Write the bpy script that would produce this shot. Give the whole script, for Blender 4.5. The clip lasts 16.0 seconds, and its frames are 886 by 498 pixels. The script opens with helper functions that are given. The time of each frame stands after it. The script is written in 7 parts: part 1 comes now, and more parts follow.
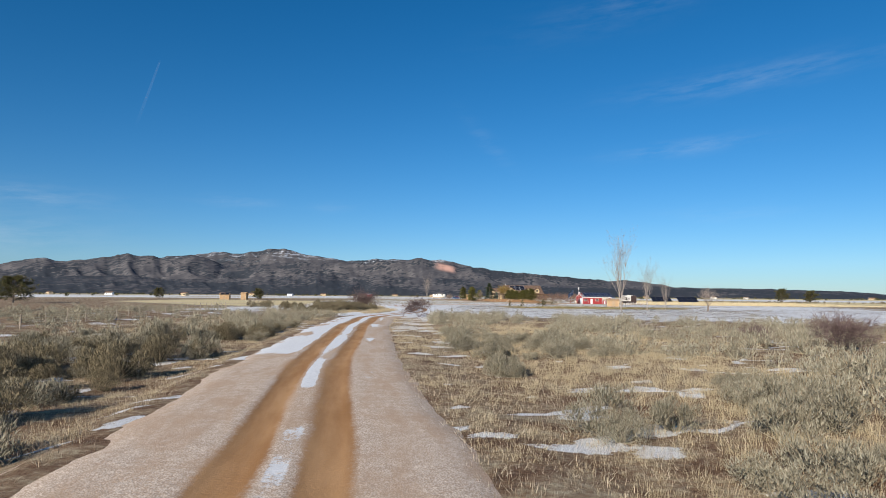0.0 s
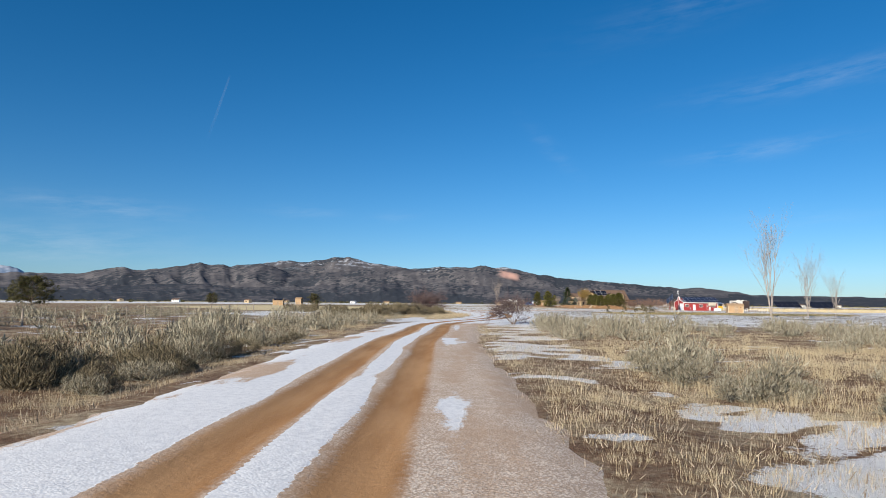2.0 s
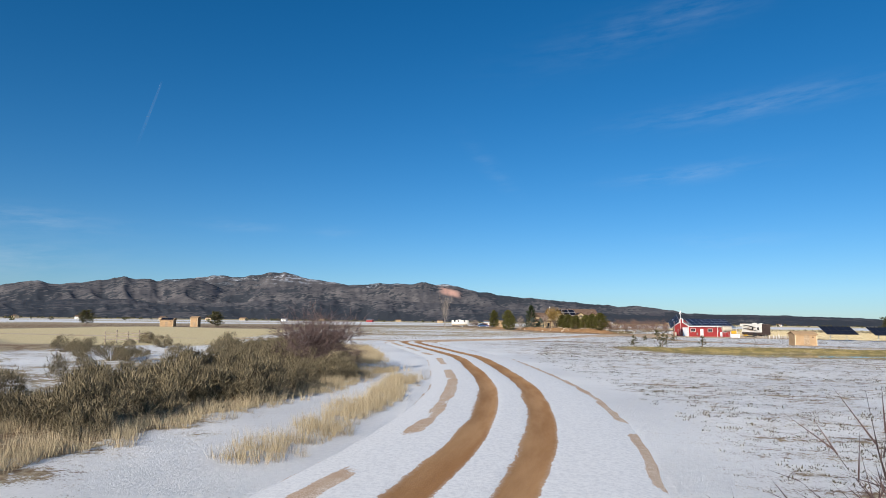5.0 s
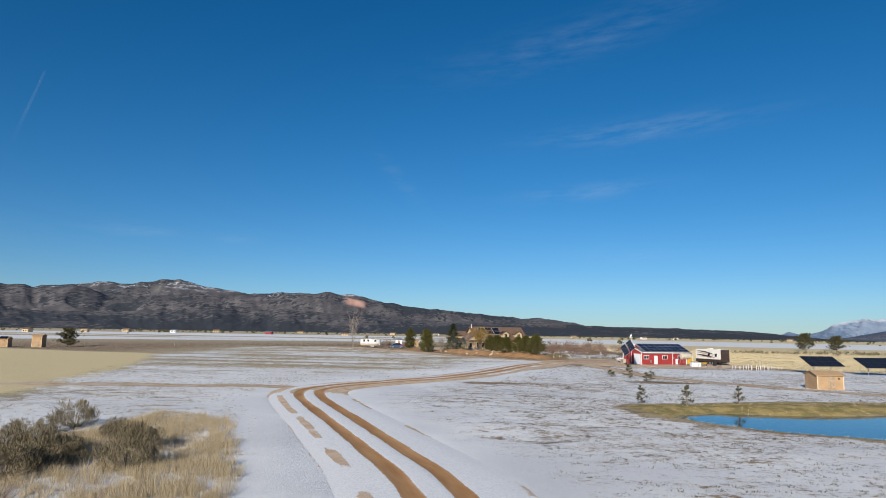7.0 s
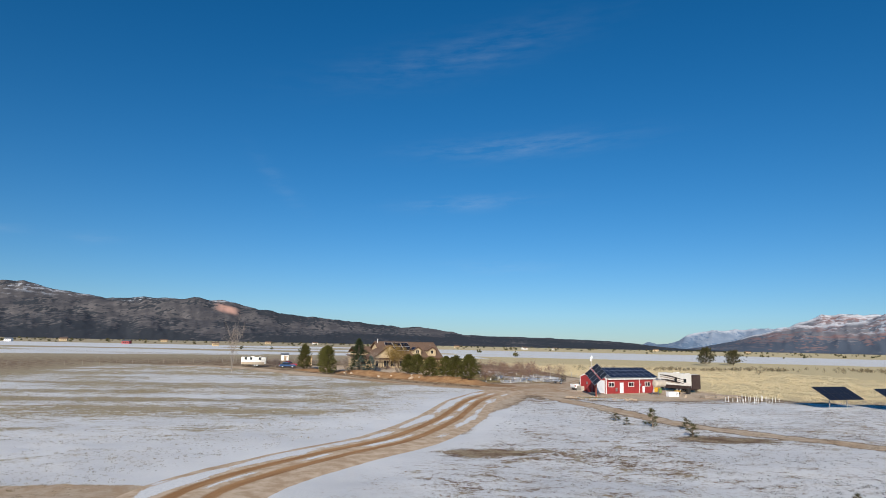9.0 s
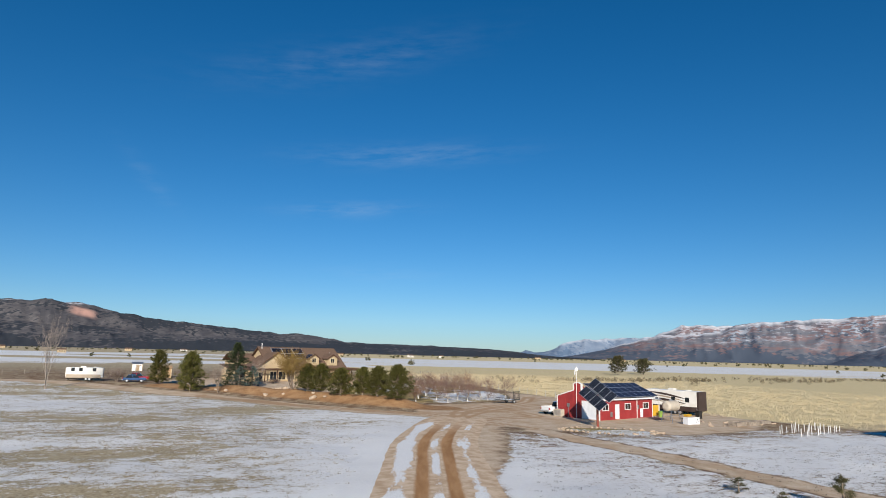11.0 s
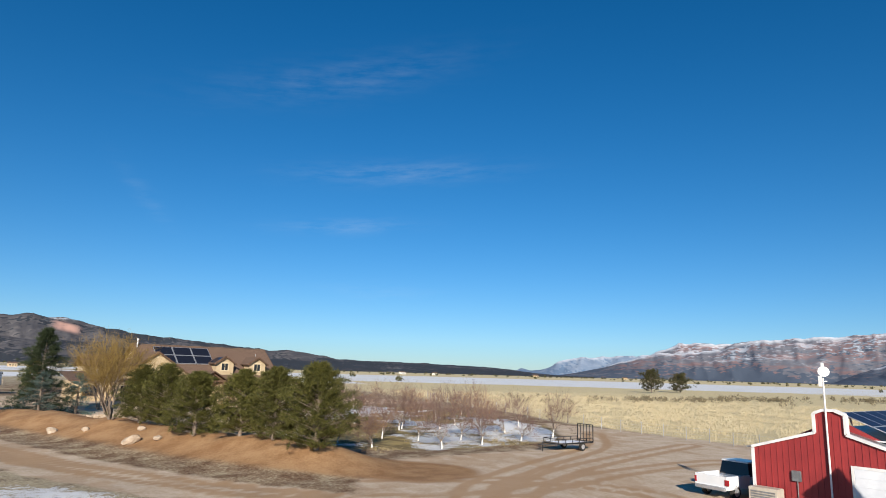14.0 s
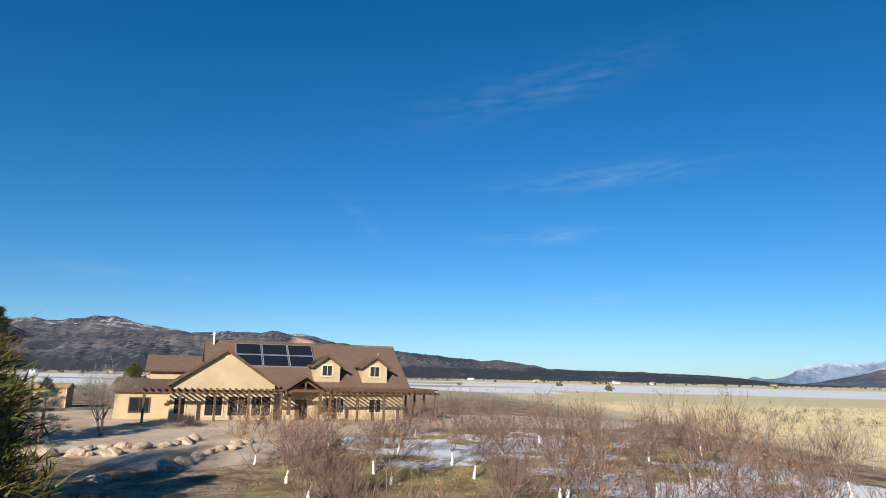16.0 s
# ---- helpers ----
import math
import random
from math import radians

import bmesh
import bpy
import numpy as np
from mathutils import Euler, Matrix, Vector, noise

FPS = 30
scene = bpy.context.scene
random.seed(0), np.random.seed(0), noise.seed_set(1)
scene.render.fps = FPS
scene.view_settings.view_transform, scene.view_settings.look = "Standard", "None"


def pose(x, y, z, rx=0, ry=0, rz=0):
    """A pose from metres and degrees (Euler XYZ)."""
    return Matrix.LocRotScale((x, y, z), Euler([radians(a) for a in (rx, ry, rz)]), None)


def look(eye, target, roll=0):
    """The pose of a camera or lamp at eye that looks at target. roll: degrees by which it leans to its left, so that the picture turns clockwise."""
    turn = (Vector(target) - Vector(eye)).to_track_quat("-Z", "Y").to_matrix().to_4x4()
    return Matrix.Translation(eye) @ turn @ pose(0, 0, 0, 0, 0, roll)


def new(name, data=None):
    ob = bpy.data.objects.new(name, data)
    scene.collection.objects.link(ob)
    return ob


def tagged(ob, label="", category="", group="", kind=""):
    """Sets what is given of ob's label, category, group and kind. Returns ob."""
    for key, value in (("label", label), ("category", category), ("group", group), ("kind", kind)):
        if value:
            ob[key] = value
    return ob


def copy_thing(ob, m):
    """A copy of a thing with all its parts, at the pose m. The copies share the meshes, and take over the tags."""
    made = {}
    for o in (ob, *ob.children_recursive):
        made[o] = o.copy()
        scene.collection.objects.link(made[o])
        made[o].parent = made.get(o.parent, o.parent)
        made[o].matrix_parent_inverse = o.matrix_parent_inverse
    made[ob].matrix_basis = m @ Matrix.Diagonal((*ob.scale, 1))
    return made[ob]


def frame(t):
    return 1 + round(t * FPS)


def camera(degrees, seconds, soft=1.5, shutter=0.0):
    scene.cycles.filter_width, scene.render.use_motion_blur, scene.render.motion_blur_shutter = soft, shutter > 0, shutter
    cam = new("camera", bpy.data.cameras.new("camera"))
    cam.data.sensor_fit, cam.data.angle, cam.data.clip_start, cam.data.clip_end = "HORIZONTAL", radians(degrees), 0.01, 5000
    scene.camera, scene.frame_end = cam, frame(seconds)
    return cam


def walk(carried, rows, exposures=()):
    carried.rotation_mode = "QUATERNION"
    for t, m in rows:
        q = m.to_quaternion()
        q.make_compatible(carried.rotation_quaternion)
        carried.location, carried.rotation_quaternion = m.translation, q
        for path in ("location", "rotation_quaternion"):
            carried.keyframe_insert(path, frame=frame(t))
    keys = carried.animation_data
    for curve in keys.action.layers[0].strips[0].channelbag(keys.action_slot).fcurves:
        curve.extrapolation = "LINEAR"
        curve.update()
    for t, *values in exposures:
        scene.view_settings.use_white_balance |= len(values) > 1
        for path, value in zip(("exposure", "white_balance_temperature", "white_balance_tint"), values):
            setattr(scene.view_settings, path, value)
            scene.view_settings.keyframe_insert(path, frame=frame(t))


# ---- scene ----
cam = camera(69.1, 16.0, soft=0.95)
# seconds, place in metres, yaw to the left, pitch up, lean (degrees)
PATH = [
    (0, 27.10, 60.50, 3.26, 12.00, 4.11, 0.45),
    (0.5, 25.00, 67.61, 3.02, 16.72, 4.25, 0.35),
    (1, 22.10, 75.11, 2.43, 17.64, 4.53, 0.42),
    (1.5, 19.08, 84.17, 2.18, 17.65, 4.67, 0.47),
    (2, 15.77, 93.52, 1.99, 17.60, 4.79, 0.50),
    (2.5, 12.62, 102.62, 2.14, 17.62, 4.98, 0.52),
    (3, 9.26, 112.10, 2.46, 17.59, 5.21, 0.55),
    (3.2, 8.05, 115.35, 2.63, 17.59, 5.23, 0.57),
    (5.3, -2.38, 155.33, 3.89, 11.54, 6.50, 0.74),
    (5.5, -3.68, 157.54, 4.11, 11.11, 6.57, 0.80),
    (6, -5.92, 165.49, 4.90, 8.78, 6.85, 0.86),
    (6.5, -7.49, 174.98, 5.85, 6.48, 7.17, 0.94),
    (7, -9.05, 184.11, 6.87, 3.95, 7.39, 0.96),
    (7.5, -11.20, 192.40, 7.69, 1.60, 7.63, 1.05),
    (8, -14.11, 200.72, 8.46, -1.37, 7.84, 1.10),
    (8.5, -16.63, 210.93, 9.13, -3.84, 7.99, 1.13),
    (9, -19.30, 220.32, 9.15, -6.83, 8.32, 1.20),
    (9.5, -20.23, 231.24, 9.70, -9.86, 8.40, 1.24),
    (10, -21.13, 241.14, 9.58, -13.04, 8.70, 1.30),
    (10.2, -22.05, 245.43, 9.38, -14.25, 8.80, 1.33),
    (12.3, -14.07, 289.18, 7.64, -18.37, 9.80, 1.46),
    (12.5, -12.97, 292.98, 7.38, -18.35, 9.95, 1.50),
    (13, -9.56, 302.74, 6.99, -18.40, 10.19, 1.50),
    (13.5, -5.48, 312.66, 6.62, -18.29, 10.51, 1.55),
    (14, -0.98, 322.87, 6.35, -17.75, 10.80, 1.60),
    (14.5, 3.34, 333.36, 6.15, -15.53, 11.00, 1.52),
    (15, 7.20, 344.25, 5.89, -10.79, 11.16, 1.45),
    (15.5, 9.72, 353.41, 5.95, -3.46, 11.16, 1.35),
    (16, 11.33, 359.81, 5.83, 0.65, 11.20, 1.25),
]


def flown(x, y, z, yaw, pitch, lean):
    a, b = radians(yaw), radians(pitch)
    ahead = Vector((-math.sin(a) * math.cos(b), math.cos(a) * math.cos(b), math.sin(b)))
    return look((x, y, z), Vector((x, y, z)) + 10 * ahead, lean)


walk(cam, [(t, flown(*row)) for t, *row in PATH], exposures=[(0, 0.32), (1, 0.36), (3, 0.42), (5.5, 0.27), (7.5, 0.12), (10, 0.12), (12.5, 0.27), (14.5, 0.38), (16, 0.48)])

# ---- sky and sun ----
SUN_TO = Vector((-0.27, -0.963, 0.0)).normalized()      # towards the sun, level part
SUN_UP = radians(21.5)
world = bpy.data.worlds.new("sky")
scene.world = world
world.use_nodes = True
wn, wl = world.node_tree.nodes, world.node_tree.links
wn.clear()
w_out, w_bg, w_sky = wn.new("ShaderNodeOutputWorld"), wn.new("ShaderNodeBackground"), wn.new("ShaderNodeTexSky")
w_sky.sky_type, w_sky.sun_disc = "NISHITA", False
w_sky.sun_elevation = SUN_UP
w_sky.sun_rotation = math.atan2(SUN_TO.x, SUN_TO.y)
w_sky.altitude, w_sky.air_density, w_sky.dust_density, w_sky.ozone_density = 1700, 1.15, 0.0, 4.0
w_bg.inputs["Strength"].default_value = 0.079
# thin cirrus: long streaks of noise on the dome, between the horizon and mid sky
w_geo, w_sep = wn.new("ShaderNodeTexCoord"), wn.new("ShaderNodeSeparateXYZ")
wl.new(w_geo.outputs["Generated"], w_sep.inputs[0])


def w_math(op, a, b=0.0, c=0.0):
    n = wn.new("ShaderNodeMath")
    n.operation = op
    for i, v in enumerate((a, b, c)):
        if isinstance(v, (int, float)):
            n.inputs[i].default_value = v
        else:
            wl.new(v, n.inputs[i])
    return n.outputs[0]


w_az = w_math("ARCTAN2", w_sep.outputs[0], w_sep.outputs[1])
w_el = w_math("ARCSINE", w_sep.outputs[2])


def wisp(az, el, half_az, half_el, slope):
    """A soft oval of thin cloud at a bearing and height (degrees)."""
    du = w_math("DIVIDE", w_math("SUBTRACT", w_az, radians(az)), radians(half_az))
    mid = w_math("MULTIPLY_ADD", w_math("SUBTRACT", w_az, radians(az)), slope, radians(el))
    dv = w_math("DIVIDE", w_math("SUBTRACT", w_el, mid), radians(half_el))
    r2 = w_math("ADD", w_math("MULTIPLY", du, du), w_math("MULTIPLY", dv, dv))
    return w_math("POWER", 2.718, w_math("MULTIPLY", r2, -1.0))


WISPS = [(14, 17.4, 8, 0.9, 0.06, 0.9), (9, 12.4, 5, 0.6, 0.07, 1.0), (-46, 7.3, 6, 0.8, -0.03, 1.1), (-30, 7.8, 3, 0.5, 0, .6),
         (-50, 4.2, 9, 1.4, 0, 1.2), (8, 25, 10, 1.6, 0.2, .5), (12, 6.8, 5, 0.7, 0, .35), (-22, 7.6, 2, 0.4, 0.1, .5), (-8, 13.5, 2, 0.9, -0.9, .35)]
w_total = None
for *oval, amount in WISPS:
    one = w_math("MULTIPLY", wisp(*oval), amount)
    w_total = one if w_total is None else w_math("ADD", w_total, one)
w_map = wn.new("ShaderNodeCombineXYZ")
wl.new(w_math("MULTIPLY", w_az, 14.0), w_map.inputs[0])
wl.new(w_math("MULTIPLY_ADD", w_el, 75.0, w_math("MULTIPLY", w_az, -5.0)), w_map.inputs[1])
w_noise = wn.new("ShaderNodeTexNoise")
w_noise.inputs["Scale"].default_value, w_noise.inputs["Detail"].default_value = 1.0, 7.0
w_noise.inputs["Roughness"].default_value = 0.62
wl.new(w_map.outputs[0], w_noise.inputs["Vector"])
w_streak = w_math("MULTIPLY", w_math("MAXIMUM", w_math("SUBTRACT", w_noise.outputs["Fac"], 0.38), 0.0), 1.5)
w_fac = w_math("MINIMUM", w_math("MULTIPLY", w_total, w_math("MULTIPLY", w_streak, 0.33)), 0.5)
w_mix = wn.new("ShaderNodeMix")
w_mix.data_type = "RGBA"
wl.new(w_fac, w_mix.inputs["Factor"])
w_hsv = wn.new("ShaderNodeHueSaturation")
w_hsv.inputs["Saturation"].default_value, w_hsv.inputs["Value"].default_value = 1.3, 0.95
wl.new(w_sky.outputs[0], w_hsv.inputs["Color"])
w_tint = wn.new("ShaderNodeMix")
w_tint.data_type, w_tint.blend_type = "RGBA", "MULTIPLY"
wl.new(w_math("POWER", 2.718, w_math("MULTIPLY", w_math("MAXIMUM", w_el, 0.0), -8.0)), w_tint.inputs["Factor"])
wl.new(w_hsv.outputs[0], w_tint.inputs["A"])
w_tint.inputs["B"].default_value = (0.62, 0.72, 1.06, 1)
w_cool = wn.new("ShaderNodeMix")
w_cool.data_type, w_cool.blend_type = "RGBA", "MULTIPLY"
w_cool.inputs["Factor"].default_value = 1.0
wl.new(w_tint.outputs["Result"], w_cool.inputs["A"])
w_cool.inputs["B"].default_value = (0.90, 1.04, 1.05, 1)
wl.new(w_cool.outputs["Result"], w_mix.inputs["A"])
w_mix.inputs["B"].default_value = (7.0, 7.8, 8.4, 1)
wl.new(w_mix.outputs["Result"], w_bg.inputs[0])
wl.new(w_bg.outputs[0], w_out.inputs[0])

sun = new("sun", bpy.data.lights.new("sun", "SUN"))
sun.data.energy, sun.data.angle, sun.data.color = 5.6, radians(0.53), (1.0, 0.93, 0.82)
towards = Vector((SUN_TO.x * math.cos(SUN_UP), SUN_TO.y * math.cos(SUN_UP), math.sin(SUN_UP)))
sun.matrix_world = look(towards * 100, (0, 0, 0))

# ---- materials ----


class Mat:
    """A small node-building helper round one material."""

    def __init__(self, name, rough=0.9, metal=0.0, spec=0.3):
        self.m = bpy.data.materials.new(name)
        self.m.use_nodes = True
        self.n, self.l = self.m.node_tree.nodes, self.m.node_tree.links
        self.bsdf = self.n["Principled BSDF"]
        self.bsdf.inputs["Roughness"].default_value = rough
        self.bsdf.inputs["Metallic"].default_value = metal
        self.bsdf.inputs["Specular IOR Level"].default_value = spec
        self.coord = None

    def put(self, sock, v):
        if isinstance(v, (int, float)):
            sock.default_value = v
        elif isinstance(v, (tuple, list)):
            sock.default_value = (*v, 1.0) if len(v) == 3 and sock.type == "RGBA" else v
        else:
            self.l.new(v, sock)

    def math(self, op, a, b=0.0, c=0.0, clamp=False):
        n = self.n.new("ShaderNodeMath")
        n.operation, n.use_clamp = op, clamp
        for i, v in enumerate((a, b, c)):
            self.put(n.inputs[i], v)
        return n.outputs[0]

    def where(self):
        if self.coord is None:
            self.coord = self.n.new("ShaderNodeTexCoord").outputs["Object"]
        return self.coord

    def noise(self, scale, detail=4.0, rough=0.55, stretch=None, vector=None):
        n = self.n.new("ShaderNodeTexNoise")
        n.inputs["Scale"].default_value, n.inputs["Detail"].default_value, n.inputs["Roughness"].default_value = scale, detail, rough
        v = vector or self.where()
        if stretch:
            m = self.n.new("ShaderNodeMapping")
            m.inputs["Scale"].default_value = stretch
            self.l.new(v, m.inputs["Vector"])
            v = m.outputs[0]
        self.l.new(v, n.inputs["Vector"])
        return n.outputs["Fac"]

    def voronoi(self, scale, out="Distance"):
        n = self.n.new("ShaderNodeTexVoronoi")
        n.inputs["Scale"].default_value = scale
        self.l.new(self.where(), n.inputs["Vector"])
        return n.outputs[out]

    def attr(self, name):
        n = self.n.new("ShaderNodeAttribute")
        n.attribute_name = name
        return n.outputs["Fac"]

    def step(self, v, lo, hi):
        n = self.n.new("ShaderNodeMapRange")
        n.interpolation_type = "SMOOTHSTEP"
        for key, x in (("Value", v), ("From Min", lo), ("From Max", hi)):
            self.put(n.inputs[key], x)
        return n.outputs["Result"]

    def mix(self, fac, a, b):
        n = self.n.new("ShaderNodeMix")
        n.data_type = "RGBA"
        self.put(n.inputs["Factor"], fac)
        self.put(n.inputs["A"], a)
        self.put(n.inputs["B"], b)
        return n.outputs["Result"]

    def island(self):
        return self.n.new("ShaderNodeNewGeometry").outputs["Random Per Island"]

    def each(self):
        return self.n.new("ShaderNodeObjectInfo").outputs["Random"]

    def colour(self, v):
        self.put(self.bsdf.inputs["Base Color"], v)
        return self

    def rough(self, v):
        self.put(self.bsdf.inputs["Roughness"], v)
        return self

    def bump(self, height, distance, strength=0.6):
        n = self.n.new("ShaderNodeBump")
        n.inputs["Strength"].default_value, n.inputs["Distance"].default_value = strength, distance
        self.put(n.inputs["Height"], height)
        self.l.new(n.outputs[0], self.bsdf.inputs["Normal"])
        return self


def worn(name, a, b, scale=2.0, rough=0.7, metal=0.0, spec=0.3, relief=0.004, fine=30.0, amount=1.0):
    """A surface that drifts between two close colours, with fine grain."""
    k = Mat(name, rough, metal, spec)
    broad = k.step(k.noise(scale, 5), 0.35, 0.65)
    k.colour(k.mix(k.math("MULTIPLY", broad, amount), a, b))
    if relief:
        k.bump(k.noise(fine, 3), relief)
    return k.m


def leafy(name, colours, rough=0.75, through=0.0):
    """Leaves or twigs: each small piece takes its own shade of a row of colours."""
    k = Mat(name, rough, 0, 0.25)
    n = k.n.new("ShaderNodeValToRGB")
    ramp = n.color_ramp
    while len(ramp.elements) < len(colours):
        ramp.elements.new(0.5)
    for i, (e, c) in enumerate(zip(ramp.elements, colours)):
        e.position, e.color = i / (len(colours) - 1), (*c, 1)
    k.l.new(k.island(), n.inputs[0])
    shade = k.math("MULTIPLY_ADD", k.each(), 0.35, 0.82)
    hsv = k.n.new("ShaderNodeHueSaturation")
    k.l.new(shade, hsv.inputs["Value"])
    k.l.new(n.outputs[0], hsv.inputs["Color"])
    k.colour(hsv.outputs[0])
    return k.m


M = {}
# ground: earth, straw, sand and snow, shared out by the ground's own fields
g = Mat("winter_ground", 0.95, 0, 0.15)
fine, mid, broad = g.noise(5.0, 6, 0.65), g.noise(0.55, 5, 0.6), g.noise(0.09, 4, 0.5)
streak = g.noise(0.5, 6, 0.62, stretch=(0.7, 1.3, 1))
tiny = g.noise(16.0, 3, 0.6)
crumb = g.noise(6.0, 9, 0.85)
earth = g.mix(g.step(g.math("MULTIPLY_ADD", mid, 0.35, g.math("MULTIPLY", crumb, 0.65)), 0.38, 0.62), (0.105, 0.056, 0.032), (0.30, 0.19, 0.115))
straw = g.mix(g.step(fine, 0.3, 0.7), (0.29, 0.23, 0.145), (0.50, 0.42, 0.285))
moss = g.mix(g.step(mid, 0.4, 0.62), (0.19, 0.155, 0.06), (0.36, 0.27, 0.11))
sand = g.mix(g.step(g.math("MULTIPLY_ADD", mid, 0.6, g.math("MULTIPLY", fine, 0.4)), 0.36, 0.64), (0.47, 0.345, 0.235), (0.62, 0.50, 0.375))
red = g.mix(g.step(g.math("MULTIPLY_ADD", crumb, 0.5, g.math("MULTIPLY", mid, 0.5)), 0.38, 0.62), (0.25, 0.13, 0.06), (0.39, 0.235, 0.12))
cover = g.math("ADD", g.attr("straw"), g.math("MULTIPLY_ADD", mid, 1.1, g.math("MULTIPLY_ADD", fine, 0.7, -0.9)))
pale = g.mix(g.step(fine, 0.3, 0.7), (0.52, 0.415, 0.225), (0.72, 0.60, 0.36))
straw = g.mix(g.step(g.attr("straw"), 0.72, 1.0), straw, pale)
c = g.mix(g.step(cover, 0.3, 0.75), earth, straw)
c = g.mix(g.step(g.math("MULTIPLY_ADD", mid, 0.5, g.attr("moss")), 0.5, 0.95), c, moss)
swirl = g.noise(0.16, 7, 0.62, stretch=(1.6, 0.7, 1))
sand = g.mix(g.math("MULTIPLY", g.step(swirl, 0.50, 0.60), 0.45), sand, (0.40, 0.25, 0.135))
c = g.mix(g.step(g.math("MULTIPLY_ADD", mid, 0.6, g.attr("sand")), 0.62, 0.95), c, sand)
c = g.mix(g.math("MULTIPLY", g.step(g.math("MULTIPLY_ADD", mid, 0.9, g.attr("tread")), 0.62, 1.15), 0.8), c, (0.40, 0.245, 0.13))
c = g.mix(g.step(g.math("MULTIPLY_ADD", mid, 0.4, g.attr("berm")), 0.5, 0.9), c, red)
grain = g.math("ADD", g.math("MULTIPLY", streak, 0.42), g.math("ADD", g.math("MULTIPLY", g.noise(2.3, 8, 0.8), 0.62), g.math("MULTIPLY", g.math("ADD", mid, broad), 0.16)))
thin = g.math("SUBTRACT", g.math("MULTIPLY", g.attr("snow"), 1.0), grain)
white = g.step(thin, -0.022, 0.022)
snowy = g.mix(g.step(g.math("MULTIPLY_ADD", crumb, 0.5, g.math("MULTIPLY", broad, 0.5)), 0.36, 0.62), (0.67, 0.66, 0.655), (0.83, 0.815, 0.795))
speck = g.math("MULTIPLY", white, g.step(g.math("ADD", g.math("MULTIPLY", tiny, 0.6), g.math("MULTIPLY", thin, 0.9)), 0.22, 0.36))
g.colour(g.mix(speck, c, snowy))
g.rough(g.math("MULTIPLY_ADD", white, -0.35, 0.95))
g.bump(g.math("ADD", g.math("MULTIPLY", crumb, 1.0), g.math("ADD", g.math("MULTIPLY", tiny, 0.25), g.math("MULTIPLY", white, 0.35))), 0.06, 0.8)
M["ground"] = g.m

# road: gravel, two brown ruts and snow strips along it; "across" runs in metres from its middle line
g = Mat("gravel_road", 0.95, 0, 0.15)
uv = g.n.new("ShaderNodeCombineXYZ")
g.put(uv.inputs[0], g.attr("across"))
g.put(uv.inputs[1], g.math("MULTIPLY", g.attr("along"), 0.14))
across = g.attr("across")
wave = g.noise(1.0, 6, 0.6, vector=uv.outputs[0])
fine, mid, pebble = g.noise(9.0, 6, 0.72), g.noise(0.8, 5, 0.6), g.voronoi(26.0)
gravel = g.mix(g.step(g.math("ADD", g.math("MULTIPLY", pebble, 0.45), g.math("MULTIPLY", g.noise(3.5, 8, 0.8), 0.6)), 0.36, 0.62), (0.76, 0.64, 0.525), (0.46, 0.34, 0.25))
gravel = g.mix(g.math("MULTIPLY", g.step(g.math("ADD", g.math("MULTIPLY", wave, 0.7), g.math("MULTIPLY", mid, 0.3)), 0.44, 0.60), 0.65), gravel, (0.47, 0.315, 0.205))
sand = g.mix(g.step(mid, 0.36, 0.64), (0.48, 0.335, 0.215), (0.65, 0.505, 0.365))
base = g.mix(g.attr("sandy"), gravel, sand)
mud = g.mix(g.step(wave, 0.3, 0.7), (0.31, 0.155, 0.062), (0.45, 0.255, 0.12))
off = g.math("SUBTRACT", g.math("ABSOLUTE", g.math("ADD", across, g.math("ADD", g.math("MULTIPLY_ADD", wave, 0.5, -0.25), g.math("MULTIPLY_ADD", fine, 0.34, -0.17)))), g.attr("gauge"))
rut = g.math("MULTIPLY", g.step(g.math("ABSOLUTE", g.math("SUBTRACT", off, g.math("MULTIPLY", g.step(across, 0.2, 0.6), 0.08))), 0.62, 0.36), g.step(g.attr("along"), 334.0, 312.0))
body = g.mix(rut, base, mud)
lanes = g.attr("snow")
bare = g.math("MULTIPLY", rut, 0.9)
heap = g.math("SUBTRACT", g.math("SUBTRACT", lanes, g.math("ADD", g.math("MULTIPLY", wave, 0.62), g.math("ADD", g.math("MULTIPLY", mid, 0.30), g.math("MULTIPLY", fine, 0.34)))), bare)
white = g.step(heap, -0.03, 0.035)
g.colour(g.mix(white, body, g.mix(g.step(fine, 0.34, 0.62), (0.67, 0.66, 0.655), (0.83, 0.815, 0.795))))
g.rough(g.math("MULTIPLY_ADD", white, -0.35, 0.95))
g.bump(g.math("ADD", g.math("MULTIPLY", g.math("SUBTRACT", 1.0, rut), g.math("MULTIPLY", pebble, -0.25)), g.math("MULTIPLY", g.math("ADD", fine, g.math("MULTIPLY", white, 0.6)), g.math("MULTIPLY_ADD", white, -0.7, 1.0))), 0.022, 0.7)
M["road"] = g.m

